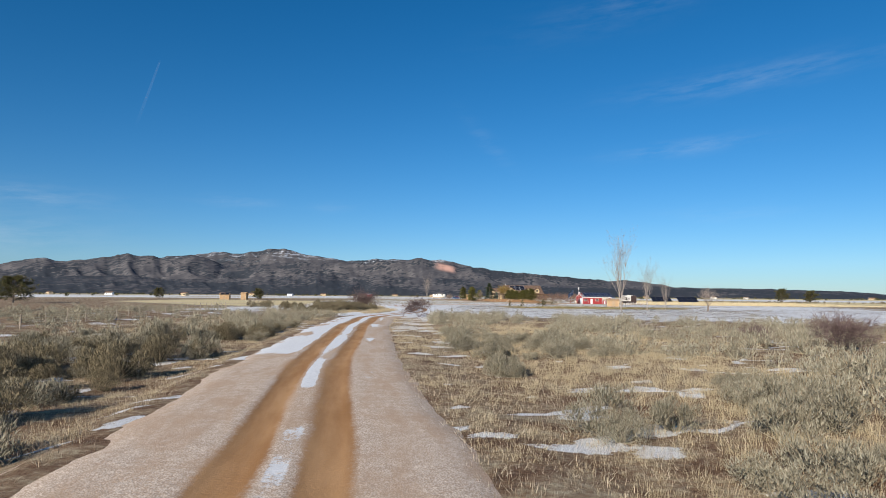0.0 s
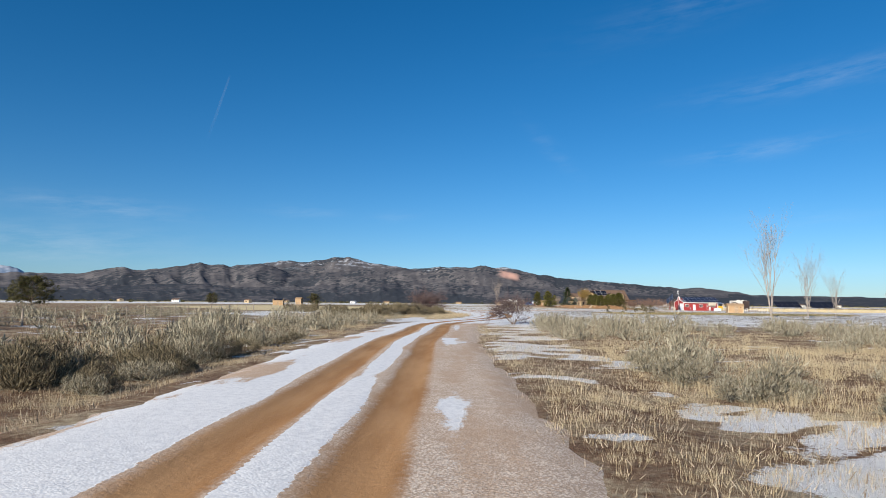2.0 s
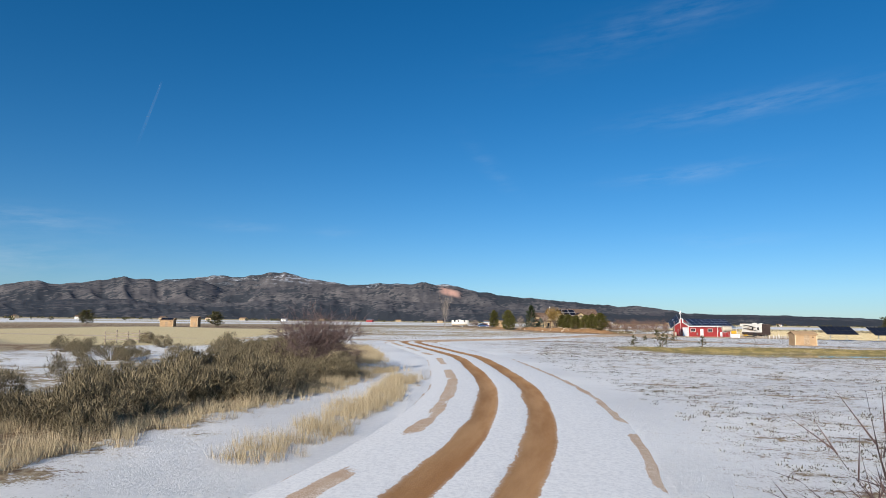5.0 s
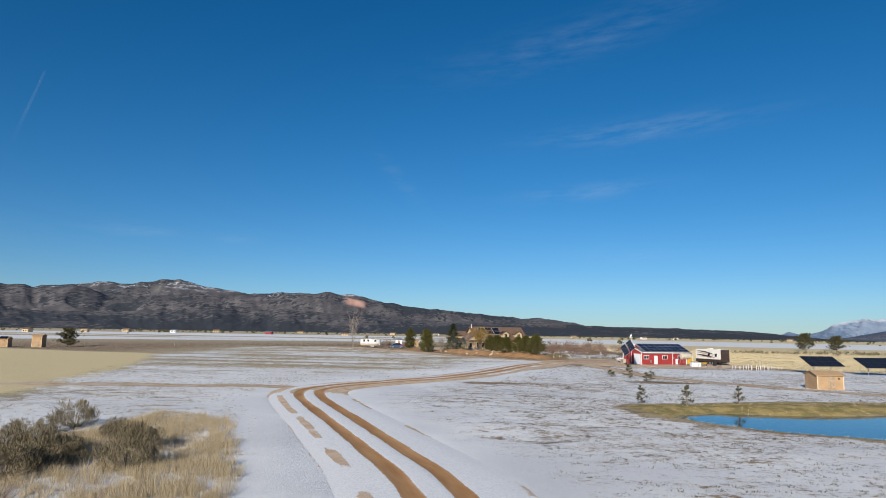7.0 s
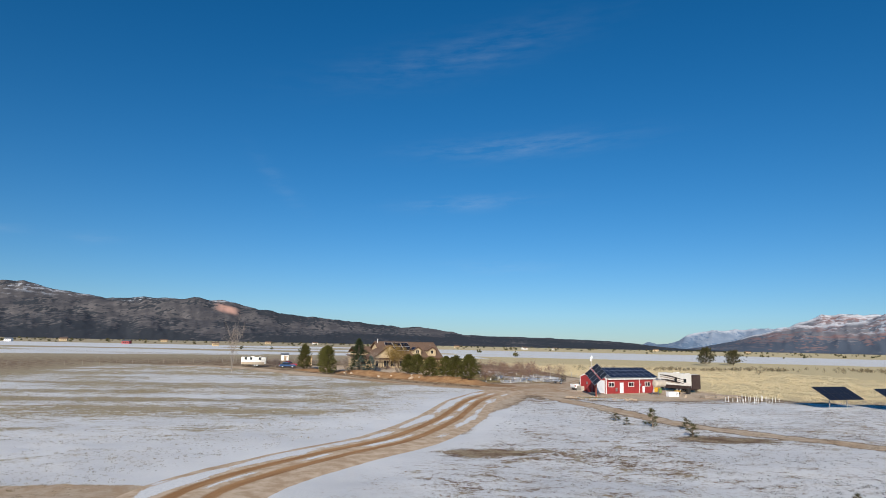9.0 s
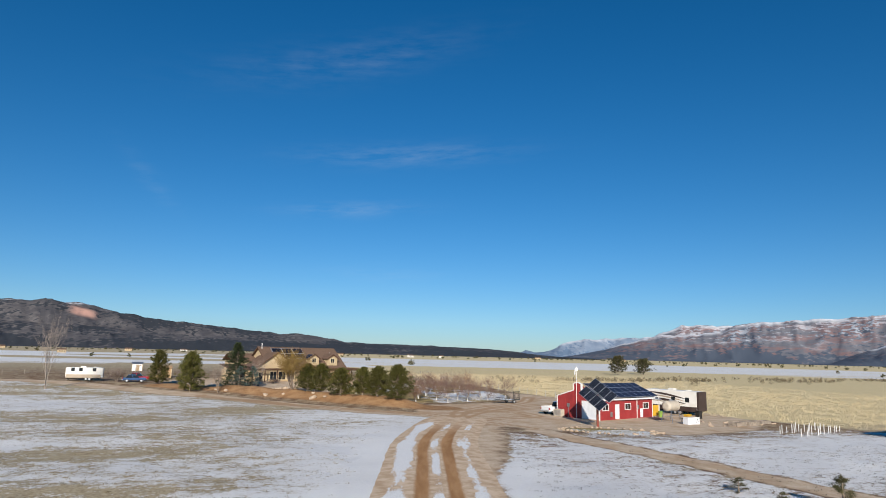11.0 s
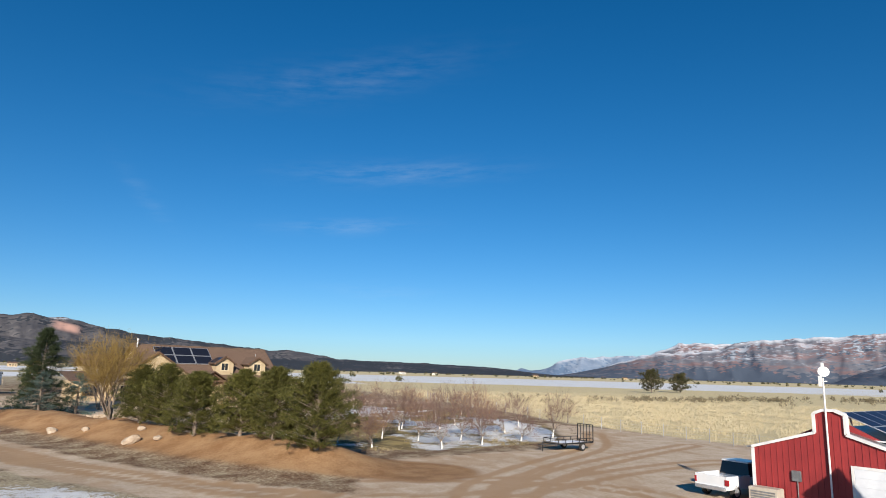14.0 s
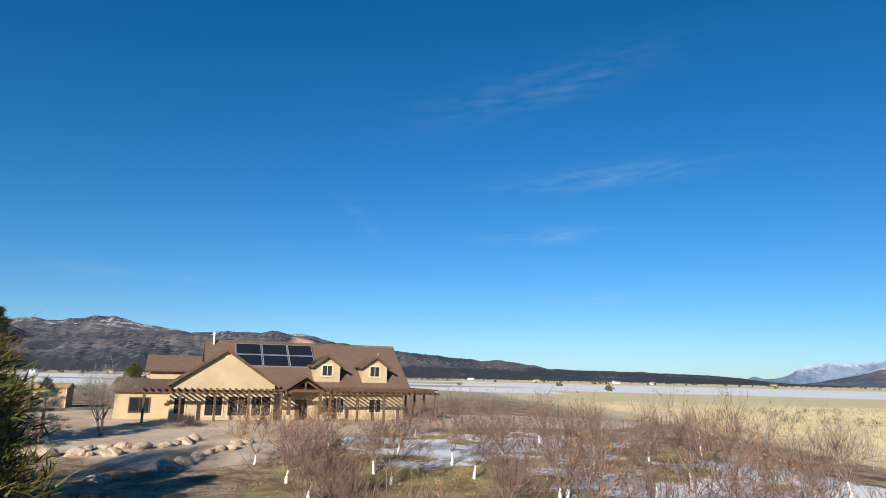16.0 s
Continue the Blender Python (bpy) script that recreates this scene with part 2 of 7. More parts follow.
# mountains: junipers dotted over pale soil, bare rock on the spurs, bands of red rock, a dust of snow high up
def mountain(name, tree, soil, rock, snow_from, snow_amount, wooded=0.5, red_amount=0.0, rim=0.0, grain=(1, 0.4, 1)):
    g = Mat(name, 1.0, 0, 0.05)
    geo = g.n.new("ShaderNodeNewGeometry")
    sep = g.n.new("ShaderNodeSeparateXYZ")
    g.l.new(geo.outputs["Position"], sep.inputs[0])
    up = sep.outputs[2]
    dots, patch, broad = g.noise(0.05, 2, 0.6, grain), g.noise(0.011, 6, 0.65, grain), g.noise(0.0026, 4, 0.55)
    ledge = g.noise(0.012, 6, 0.7, (0.5, 0.5, 3.0))
    c = g.mix(g.step(patch, 0.4, 0.62), soil, rock)
    if red_amount:
        strata = g.math("ADD", g.math("MULTIPLY", ledge, 0.6), g.math("MULTIPLY", broad, 0.5))
        c = g.mix(g.math("MULTIPLY", g.step(strata, 0.50, 0.60), red_amount), c, (0.27, 0.14, 0.12))
    c = g.mix(g.math("MULTIPLY", g.attr("scar"), g.step(ledge, 0.34, 0.5)), c, (0.62, 0.36, 0.28))
    bare = g.math("MULTIPLY_ADD", g.attr("bare"), 0.20, g.math("MULTIPLY", g.attr("scar"), 0.35))
    belt = g.math("MULTIPLY", g.step(up, 75.0, 20.0), 0.2)
    cover = g.math("ADD", belt, g.math("SUBTRACT", g.math("ADD", g.math("MULTIPLY", broad, 0.9), g.math("MULTIPLY_ADD", patch, 0.7, wooded - 0.8)), bare))
    c = g.mix(g.step(g.math("ADD", dots, g.math("SUBTRACT", cover, 0.5)), 0.47, 0.56), c, tree)
    flecks = g.step(g.math("ADD", g.math("MULTIPLY", dots, 0.4), g.math("MULTIPLY", ledge, 0.6)), 0.50, 0.58)
    high = g.math("ADD", up, g.math("MULTIPLY", g.math("SUBTRACT", patch, 0.5), 300.0))
    c = g.mix(g.math("MULTIPLY", g.math("MULTIPLY", g.step(high, snow_from, snow_from + 90), flecks), snow_amount), c, (0.70, 0.73, 0.79))
    c = g.mix(g.math("MULTIPLY", g.attr("rim"), g.math("MULTIPLY", g.step(patch, 0.36, 0.5), rim)), c, (0.78, 0.80, 0.84))
    g.colour(c)
    g.bump(g.math("ADD", patch, g.math("MULTIPLY", dots, 0.35)), 9.0, 0.4)
    return g.m


M["range"] = mountain("juniper_range", (0.048, 0.053, 0.062), (0.092, 0.088, 0.094), (0.165, 0.15, 0.147), 185, 0.6, 0.60)
# next two: distance haze is mixed into the base colours, paler and bluer
M["range_far_hazed"] = mountain("red_rock_range_hazed", (0.085, 0.105, 0.14), (0.15, 0.155, 0.18), (0.20, 0.20, 0.22), 60, 0.5, 0.58, 0.6, 0.7, (0.7, 0.7, 1.3))
M["range_haze_blue"] = mountain("far_mesa_haze_blue", (0.13, 0.19, 0.28), (0.18, 0.235, 0.32), (0.24, 0.29, 0.37), 110, 0.35, 0.5, 0.0, 0.6)

# ---- building helpers ----


class Build:
    """Gathers points and faces of one mesh."""

    def __init__(self):
        self.v, self.f = [], []

    def add(self, verts, faces):
        k = len(self.v)
        self.v += [tuple(p) for p in verts]
        self.f += [tuple(i + k for i in face) for face in faces]
        return self

    def box(self, x0, x1, y0, y1, z0, z1, bevel=0.0):
        if bevel:
            bm = bmesh.new()
            bmesh.ops.create_cube(bm, size=1)
            bmesh.ops.scale(bm, vec=(x1 - x0, y1 - y0, z1 - z0), verts=bm.verts)
            bmesh.ops.translate(bm, vec=((x0 + x1) / 2, (y0 + y1) / 2, (z0 + z1) / 2), verts=bm.verts)
            bmesh.ops.bevel(bm, geom=bm.edges[:], offset=bevel, segments=2, affect="EDGES")
            return self.take(bm)
        p = [(x, y, z) for z in (z0, z1) for y in (y0, y1) for x in (x0, x1)]
        return self.add(p, [(0, 2, 3, 1), (4, 5, 7, 6), (0, 1, 5, 4), (2, 6, 7, 3), (0, 4, 6, 2), (1, 3, 7, 5)])

    def take(self, bm):
        bm.verts.index_update()
        self.add([v.co[:] for v in bm.verts], [[v.index for v in f.verts] for f in bm.faces])
        bm.free()
        return self

    def slab(self, corners, thick):
        """A plate on four (or more) corners, grown along its normal by thick."""
        c = [Vector(p) for p in corners]
        n = (c[1] - c[0]).cross(c[2] - c[0]).normalized() * thick
        k = len(c)
        faces = [tuple(range(k))[::-1], tuple(range(k, 2 * k))] + [(i, (i + 1) % k, k + (i + 1) % k, k + i) for i in range(k)]
        return self.add([*c, *[p + n for p in c]], faces)

    def bar(self, a, b, w, h=None):
        """A square-cut bar from a to b."""
        a, b, h = Vector(a), Vector(b), h or w
        d = (b - a).normalized()
        side = d.cross(Vector((0, 0, 1))) if abs(d.z) < 0.95 else d.cross(Vector((0, 1, 0)))
        side.normalize()
        up = side.cross(d)
        ring = [side * (sx * w / 2) + up * (sz * h / 2) for sx, sz in ((-1, -1), (1, -1), (1, 1), (-1, 1))]
        return self.add([a + r for r in ring] + [b + r for r in ring], [(3, 2, 1, 0), (4, 5, 6, 7), (0, 1, 5, 4), (1, 2, 6, 5), (2, 3, 7, 6), (3, 0, 4, 7)])

    def rod(self, a, b, r0, r1=None, n=8, cap=True):
        a, b = Vector(a), Vector(b)
        r1 = r0 if r1 is None else r1
        d = (b - a).normalized()
        s = d.orthogonal().normalized()
        u = d.cross(s)
        ring = [s * math.cos(2 * math.pi * i / n) + u * math.sin(2 * math.pi * i / n) for i in range(n)]
        faces = [(i, (i + 1) % n, n + (i + 1) % n, n + i) for i in range(n)]
        if cap:
            faces += [tuple(range(n))[::-1], tuple(range(n, 2 * n))]
        return self.add([a + r * r0 for r in ring] + [b + r * r1 for r in ring], faces)

    def wheel(self, c, r, w, n=20, axis=(1, 0, 0)):
        c, ax = Vector(c), Vector(axis).normalized() * w / 2
        return self.rod(c - ax * 0.75, c + ax * 0.75, r, r, n).rod(c - ax, c + ax, r * 0.93, r * 0.93, n)

    def face(self, *pts):
        return self.add(pts, [tuple(range(len(pts)))])


def part(name, b, material, parent=None, label="", smooth=False):
    me = bpy.data.meshes.new(name)
    me.from_pydata(b.v, [], b.f)
    me.update()
    if material:
        me.materials.append(material)
    if smooth:
        me.polygons.foreach_set("use_smooth", [True] * len(me.polygons))
    ob = new(name, me)
    if parent:
        ob.parent = parent
    if label:
        ob["label"] = label
    return ob


def thing(name, m, label, category, group="", kind=""):
    """An Empty at the base of a thing that its parts hang on."""
    ob = new(name)
    ob.empty_display_size = 0.3
    ob.matrix_basis = m
    return tagged(ob, label, category, group, kind)


def array_mesh(name, verts, faces, material, smooth=False):
    """A mesh from numpy arrays of points and equal-sided faces."""
    me = bpy.data.meshes.new(name)
    n, k = faces.shape
    me.vertices.add(len(verts))
    me.vertices.foreach_set("co", np.ascontiguousarray(verts, dtype=np.float32).ravel())
    me.loops.add(n * k)
    me.loops.foreach_set("vertex_index", np.ascontiguousarray(faces, dtype=np.int32).ravel())
    me.polygons.add(n)
    me.polygons.foreach_set("loop_start", np.arange(0, n * k, k, dtype=np.int32))
    me.polygons.foreach_set("loop_total", np.full(n, k, dtype=np.int32))
    if smooth:
        me.polygons.foreach_set("use_smooth", np.ones(n, dtype=bool))
    me.update(calc_edges=True)
    me.validate()
    if material:
        me.materials.append(material)
    return me


def field(me, name, values):
    at = me.attributes.new(name, "FLOAT", "POINT")
    at.data.foreach_set("value", np.ascontiguousarray(values, dtype=np.float32).ravel())


def sstep(v, lo, hi):
    t = np.clip((v - lo) / (hi - lo), 0, 1)
    return t * t * (3 - 2 * t)


_lattice = np.random.RandomState(5).rand(256, 256)


def vnoise(x, y):
    """Smooth value noise on the plane, 0 to 1."""
    x, y = np.asarray(x, float), np.asarray(y, float)
    i, j = np.floor(x).astype(int), np.floor(y).astype(int)
    u, v = x - i, y - j
    u, v = u * u * (3 - 2 * u), v * v * (3 - 2 * v)
    a, b = _lattice[i % 256, j % 256], _lattice[(i + 1) % 256, j % 256]
    c, d = _lattice[i % 256, (j + 1) % 256], _lattice[(i + 1) % 256, (j + 1) % 256]
    return (a * (1 - u) + b * u) * (1 - v) + (c * (1 - u) + d * u) * v


def fnoise(x, y, octaves=4):
    out, amp, total = 0, 1.0, 0.0
    for k in range(octaves):
        out, total, amp = out + amp * vnoise(x * 2**k + 17.3 * k, y * 2**k + 9.1 * k), total + amp, amp * 0.5
    return out / total


def smooth_line(points, step=1.0):
    """A Catmull-Rom curve through plan points, at about even steps."""
    p = np.array(points, float)
    p = np.vstack([2 * p[0] - p[1], p, 2 * p[-1] - p[-2]])
    out = []
    for k in range(1, len(p) - 2):
        n = max(2, int(np.linalg.norm(p[k + 1] - p[k]) / step))
        t = np.linspace(0, 1, n, endpoint=False)[:, None]
        a, b, c, d = p[k - 1 : k + 3]
        out.append(0.5 * (2 * b + (c - a) * t + (2 * a - 5 * b + 4 * c - d) * t**2 + (3 * b - a - 3 * c + d) * t**3))
    return np.vstack([*out, p[-2:-1]])


def beside(x, y, line):
    """Signed distance from a line (right of its course is positive) and the way along it."""
    best, off, along = np.full(np.shape(x), 1e9), np.zeros(np.shape(x)), np.zeros(np.shape(x))
    run = 0.0
    for (ax, ay), (bx, by) in zip(line[:-1], line[1:]):
        dx, dy = bx - ax, by - ay
        n = math.hypot(dx, dy)
        t = np.clip(((x - ax) * dx + (y - ay) * dy) / n**2, 0, 1)
        d = np.hypot(x - ax - t * dx, y - ay - t * dy)
        side = np.sign((x - ax) * dy - (y - ay) * dx)
        near = d < best
        best, off, along = np.where(near, d, best), np.where(near, d * side, off), np.where(near, run + t * n, along)
        run += n
    return off, along


def inside(x, y, poly, soft=2.0):
    """1 inside a plan polygon, 0 outside, with a soft margin."""
    p = np.array(poly, float)
    hit = np.zeros(np.shape(x), bool)
    best = np.full(np.shape(x), 1e9)
    for (ax, ay), (bx, by) in zip(p, np.roll(p, -1, 0)):
        cross = ((ay > y) != (by > y)) & (x < (bx - ax) * (y - ay) / (by - ay + 1e-12) + ax)
        hit ^= cross
        t = np.clip(((x - ax) * (bx - ax) + (y - ay) * (by - ay)) / ((bx - ax) ** 2 + (by - ay) ** 2), 0, 1)
        best = np.minimum(best, np.hypot(x - ax - t * (bx - ax), y - ay - t * (by - ay)))
    return sstep(np.where(hit, best, -best), -soft, soft)


# ---- the plan ----
ROAD = smooth_line([(33, 33), (27.6, 53), (22.05, 70.5), (18.75, 79.3), (14.8, 90.2), (8.05, 111.6), (4.1, 124.1), (1.5, 134.3), (-2.2, 148), (-3.2, 159),
                    (-3.0, 171), (-3.9, 181.5), (-5.8, 192), (-11.2, 212.8), (-15, 222.5), (-19.5, 233), (-24.6, 244.6), (-28, 253.4),
                    (-29, 259.6), (-27.2, 265.8), (-21.8, 274.8), (-15.2, 284.2), (-9.0, 299.5), (-5.4, 311.5), (-1.1, 326), (4.4, 339), (9, 348.5), (13, 356)])
ROAD_PLAN = ROAD[::3]
BRANCH = smooth_line([(12, 350.5), (5, 354.5), (-4, 362), (-14, 374), (-23, 386.5), (-35.5, 398), (-54, 415), (-82, 437)], 4)
BERM = smooth_line([(11, 364.8), (5.2, 368), (0.6, 372.8), (-5, 380), (-12, 389.5), (-21, 399), (-34, 409)], 2.5)
YARD = [(7, 345), (13, 337), (20, 331.5), (30, 328), (44, 332), (52, 340), (55, 352), (49, 372), (44, 392), (38, 400), (33, 386), (27, 376), (14, 371.5), (9, 369), (6, 359)]
YARD_EDGE = [(-8, 286), (-5, 296), (-1.5, 306), (4, 319), (9, 331), (13, 341), (6, 349), (2, 339), (-3.5, 326), (-8, 311), (-11, 298), (-14, 288)]
ORCHARD = [(7, 375), (16, 375), (25, 378), (31, 381), (37, 393), (33, 410), (22, 422), (8, 420), (0, 412), (1, 392)]
POND = [(7.5, 245), (9.5, 240.5), (13, 237), (20, 233), (32, 231), (46, 236), (50, 245), (42, 251), (31, 250.5), (21, 247.5), (13, 248)]
POND_BANK = [(3.5, 247), (6, 251), (13, 253.5), (26, 257), (42, 257), (55, 252), (56, 240), (48, 232), (34, 226.5), (20, 229.5), (10, 236.5), (5, 241.5)]
TRACK = smooth_line([(14, 334), (17.3, 311), (19.2, 297), (23, 290), (27.5, 282.5), (40, 268), (60, 262)])
THICKET = [(-14.8, 166), (-14.4, 180), (-15.4, 192), (-20, 203), (-31, 206), (-26.5, 190), (-24.5, 179), (-25, 166)]
SIDE = smooth_line([(-27, 262), (-40, 262), (-75, 258), (-140, 262)])
HOUSE_YARD = [(-24, 404), (-15, 402), (-4, 397), (2, 404), (3, 413), (14, 424), (30, 428), (36, 440), (20, 446), (-30, 440), (-38, 424)]


HAY = [(-50, 226), (-75, 224), (-150, 280), (-170, 375), (-100, 352), (-72, 288), (-60, 250)]


def fence_x(y):
    """Where the yard's fence runs, and beyond it the grassland."""
    return np.interp(y, [325, 352, 366, 374, 387, 404, 432, 460, 540], [60, 50, 47.2, 46.2, 43.8, 40, 38, 40, 40])


def height(x, y):
    """The lie of the land."""
    x, y = np.asarray(x, float), np.asarray(y, float)
    off, along = beside(x, y, ROAD_PLAN)
    b_off, b_along = beside(x, y, BERM)
    away = np.hypot(x, y - 230)
    calm = sstep(np.abs(off), 4, 9)
    z = 1.05 * sstep(y, 380, 426) * sstep(x, -110, -50) * (1 - sstep(x, 24, 60)) * (1 - sstep(y, 470, 560))
    yard = inside(x, y, YARD, 3)
    z = z + calm * (1 - yard) * ((fnoise(x / 9, y / 9) - 0.5) * 0.35 + (fnoise(x / 1.7, y / 1.7, 3) - 0.5) * 0.14) * (1 - sstep(away, 500, 900))
    z = z - 0.42 * sstep(-off, 4.2, 6.5) * (1 - sstep(-off, 9, 15)) * (1 - sstep(along, 75, 120))
    z = z - 0.18 * sstep(off, 4.6, 7) * (1 - sstep(off, 8, 13)) * (1 - sstep(along, 75, 120))
    z = z + 1.35 * np.exp(-((b_off / 3.2) ** 2)) * (0.75 + 0.5 * fnoise(x / 4, y / 4, 3)) * sstep(b_along, 0, 7) * (1 - sstep(b_along, 40, 57) * 0.65)
    z = z - 0.95 * inside(x, y, POND, 3.0) + 0.22 * inside(x, y, POND_BANK, 2.5) * (1 - inside(x, y, POND, 3.0))
    return z


def spread(inner, outer, fine, growth):
    """Grid lines: fine and even between two values, then ever wider."""
    a, b = inner
    line = list(np.arange(a, b + 1e-6, fine))
    for sign, far in ((1, outer[1]), (-1, outer[0])):
        step, at = fine, line[-1] if sign > 0 else line[0]
        side = []
        while abs(at) < abs(far):
            step *= growth
            at += sign * step
            side.append(at)
        line = line + side if sign > 0 else side[::-1] + line
    return np.array(line)


gx, gy = spread((-62, 66), (-4600, 4600), 0.62, 1.09), spread((52, 446), (-4200, 4800), 0.7, 1.09)
nx, ny = len(gx), len(gy)
GX, GY = np.meshgrid(gx, gy)
px, py = GX.ravel(), GY.ravel()
r_off, r_along = beside(px, py, ROAD_PLAN)
pz = height(px, py)
on_road = (1 - sstep(np.abs(r_off), 3.6, 4.6)) * (1 - sstep(r_along, 335, 338))
pz = pz - 0.07 * on_road
idx = np.arange(nx * ny).reshape(ny, nx)
quads = np.stack([idx[:-1, :-1], idx[:-1, 1:], idx[1:, 1:], idx[1:, :-1]], -1).reshape(-1, 4)
ground_mesh = array_mesh("ground", np.stack([px, py, pz], 1), quads, M["ground"], smooth=True)

n_big, n_mid = fnoise(px / 38, py / 38), fnoise(px / 11, py / 11, 5)
away = np.hypot(px, py - 230)
snow = np.full(len(px), 0.325)
straw = np.full(len(px), 0.46)
front = 1 - sstep(py + 0.25 * px, 140, 172)                       # sagebrush country at the start
specks = fnoise(px / 1.7, py / 1.3, 3)
snow = snow + front * (0.03 + 0.35 * (n_mid - 0.5) + 0.42 * sstep(specks, 0.61, 0.72) * (1 - sstep(np.abs(r_off), 40, 58)) * (py > 40)) + front * 0.36 * np.exp(-(((r_off - 6.0) / 2.4) ** 4)) * sstep(py, 104, 118) * sstep(specks + 0.3 * (n_mid - 0.5), 0.3, 0.5)
straw = straw - 0.03 * front
snow = snow + front * 0.28 * np.exp(-(((r_off - 7.0) / 2.6) ** 4)) * sstep(py, 84, 100) * sstep(specks + 0.4 * (n_mid - 0.5), 0.46, 0.6) + front * 0.25 * np.exp(-(((r_off + 6.5) / 1.6) ** 2)) * sstep(n_mid, 0.42, 0.52) * sstep(py, 84, 97)
field_r = (1 - front) * (r_off > 2) * (1 - sstep(py, 318, 352)) * (1 - sstep(px, 95, 170))
snow = snow + field_r * (0.425 - 0.01 * sstep(px, 12, 40) + 0.15 * (n_mid - 0.5) + 0.10 * (n_big - 0.5))
field_l = (1 - front) * (r_off < -2) * sstep(py, 232, 262) * (1 - sstep(b := beside(px, py, BRANCH)[0], -5, 1)) * (1 - sstep(-px, 90, 130))
bands = fnoise(px / 45, py / 7, 3)
snow = snow - 0.06 * sstep(py, 285, 325) * sstep(-px, 8, 20) * field_l
straw = straw + 0.28 * field_l
snow = snow + field_l * (0.415 + 0.26 * (bands - 0.5) + 0.15 * (n_mid - 0.5))
thicket = (1 - front) * (r_off < -2) * (1 - sstep(py, 228, 250)) * (1 - sstep(-px, 50, 75))
brush_bed = inside(px, py, THICKET, 1.5)
snow = snow + thicket * (1 - 0.9 * brush_bed) * (0.40 + 0.35 * (n_mid - 0.5) + 0.25 * (specks - 0.5))
straw = straw + thicket * 0.15
snow = snow + 0.16 * np.exp(-(((py - 243) / 13) ** 2)) * (r_off < -2) * (1 - sstep(-px, 60, 85))
verge = np.exp(-((np.abs(r_off) / np.where(r_off > 0, 5.0, 8.0)) ** 2)) * sstep(r_along, 118, 150) * (1 - sstep(r_along, 300, 330))
snow = snow + 0.35 * verge
hay = inside(px, py, HAY, 6)
straw, snow = straw + 0.75 * hay, snow - 0.32 * hay
plain = sstep(px - fence_x(py), -0.5, 2.5) * sstep(py, 318, 345)
plain = np.maximum(plain, sstep(py, 428, 450) * sstep(px, 24, 40))
straw, snow = straw + 0.55 * plain, snow + plain * (-0.16 + 0.45 * (fnoise(px / 60, py / 16, 3) - 0.5))
orchard = inside(px, py, ORCHARD, 2.0)
ring_u, ring_v = (px - 22.8) * 0.87 - (py - 332.6) * 0.49, (px - 22.8) * 0.49 + (py - 332.6) * 0.87
round_bed = 1 - sstep((ring_u / 5.8) ** 2 + (ring_v / 3.0) ** 2, 0.7, 1.1)
snow = snow * (1 - orchard) + orchard * (0.65 + 0.7 * (n_mid - 0.5) + 0.45 * (fnoise(px / 3.2, py / 3.2, 3) - 0.5))
sandy = np.maximum.reduce([inside(px, py, YARD, 2.5), 0.66 * inside(px, py, YARD_EDGE, 2.0), 0.9 * inside(px, py, HOUSE_YARD, 3.0),
                           np.exp(-((beside(px, py, BRANCH)[0] / 3.2) ** 4)), 0.85 * np.exp(-((beside(px, py, TRACK)[0] / 1.9) ** 4)),
                           0.8 * np.exp(-((beside(px, py, SIDE)[0] / 2.2) ** 4)), 0.0 * px])
sandy = sandy * (1 - round_bed)
snow = snow * (1 - 0.62 * sstep(sandy, 0.2, 0.8)) + 0.42 * sandy * (n_mid - 0.42) + 0.12 * round_bed - 0.22 * np.exp(-(((px + 9) / 4.5) ** 2 + ((py - 276.5) / 1.6) ** 2)) - 0.3 * np.exp(-(((px - 17.5) / 4) ** 2 + ((py - 284) / 2.2) ** 2)) + 0.36 * np.exp(-(((px - 18.5) / 5) ** 2 + ((py - 343.5) / 3.2) ** 2)) * sstep(n_mid, 0.38, 0.55)
berm_off = beside(px, py, BERM)[0]
berm = np.exp(-((berm_off / 4.6) ** 4)) * (py > 360)
snow = snow - 0.35 * berm
bank = inside(px, py, POND_BANK, 1.5) * (1 - 0.7 * inside(px, py, POND, 1.0))
snow, straw = snow - 0.4 * bank, straw + 0.3 * bank
treads = 0 * px
for line in ([(-9, 299.5), (-1.1, 326), (6.5, 343.5), (8.5, 351), (3, 357), (-6, 365), (-15, 376), (-26, 389)], [(-5, 312), (4.4, 339), (11.5, 352), (19, 361.5), (29, 369), (42, 377)],
             [(-26, 387), (-10, 369), (2, 358.5), (12, 356), (24, 362), (35, 366), (46, 366)], [(3, 334), (11, 346), (22, 351), (19, 359), (9, 362), (0, 362)], [(14, 336), (10, 346), (12, 357), (20, 366), (31, 376), (38, 388)]):
    t_off = np.abs(beside(px, py, smooth_line(line, 3))[0])
    treads = np.maximum(treads, np.exp(-(((t_off - 0.85) / 0.42) ** 2)))
treads = treads * sstep(sandy, 0.3, 0.7)
# far country: long bands of straw and snow
far = sstep(away, 230, 420)
wide = fnoise(px / 420, py / 60, 4)
far_snow = np.clip(0.30 + 1.1 * (wide - 0.5), 0, 1) + 0.55 * sstep(away, 330, 400) * (1 - sstep(away, 900, 1200)) * (wide > 0.36) - 0.14 * sstep(away, 900, 1300)
east = sstep(px, 40, 80)
far_snow = np.where(east > 0.5, 0.16 + 0.3 * (wide - 0.5) + 0.62 * sstep(away, 430, 470) * (1 - sstep(away, 880, 1100)), far_snow)
snow = snow * (1 - far) + far_snow * far
south = 1 - sstep(py, 20, 60)
snow = snow * (1 - south) + south * 0.3
straw = straw + 0.35 * far
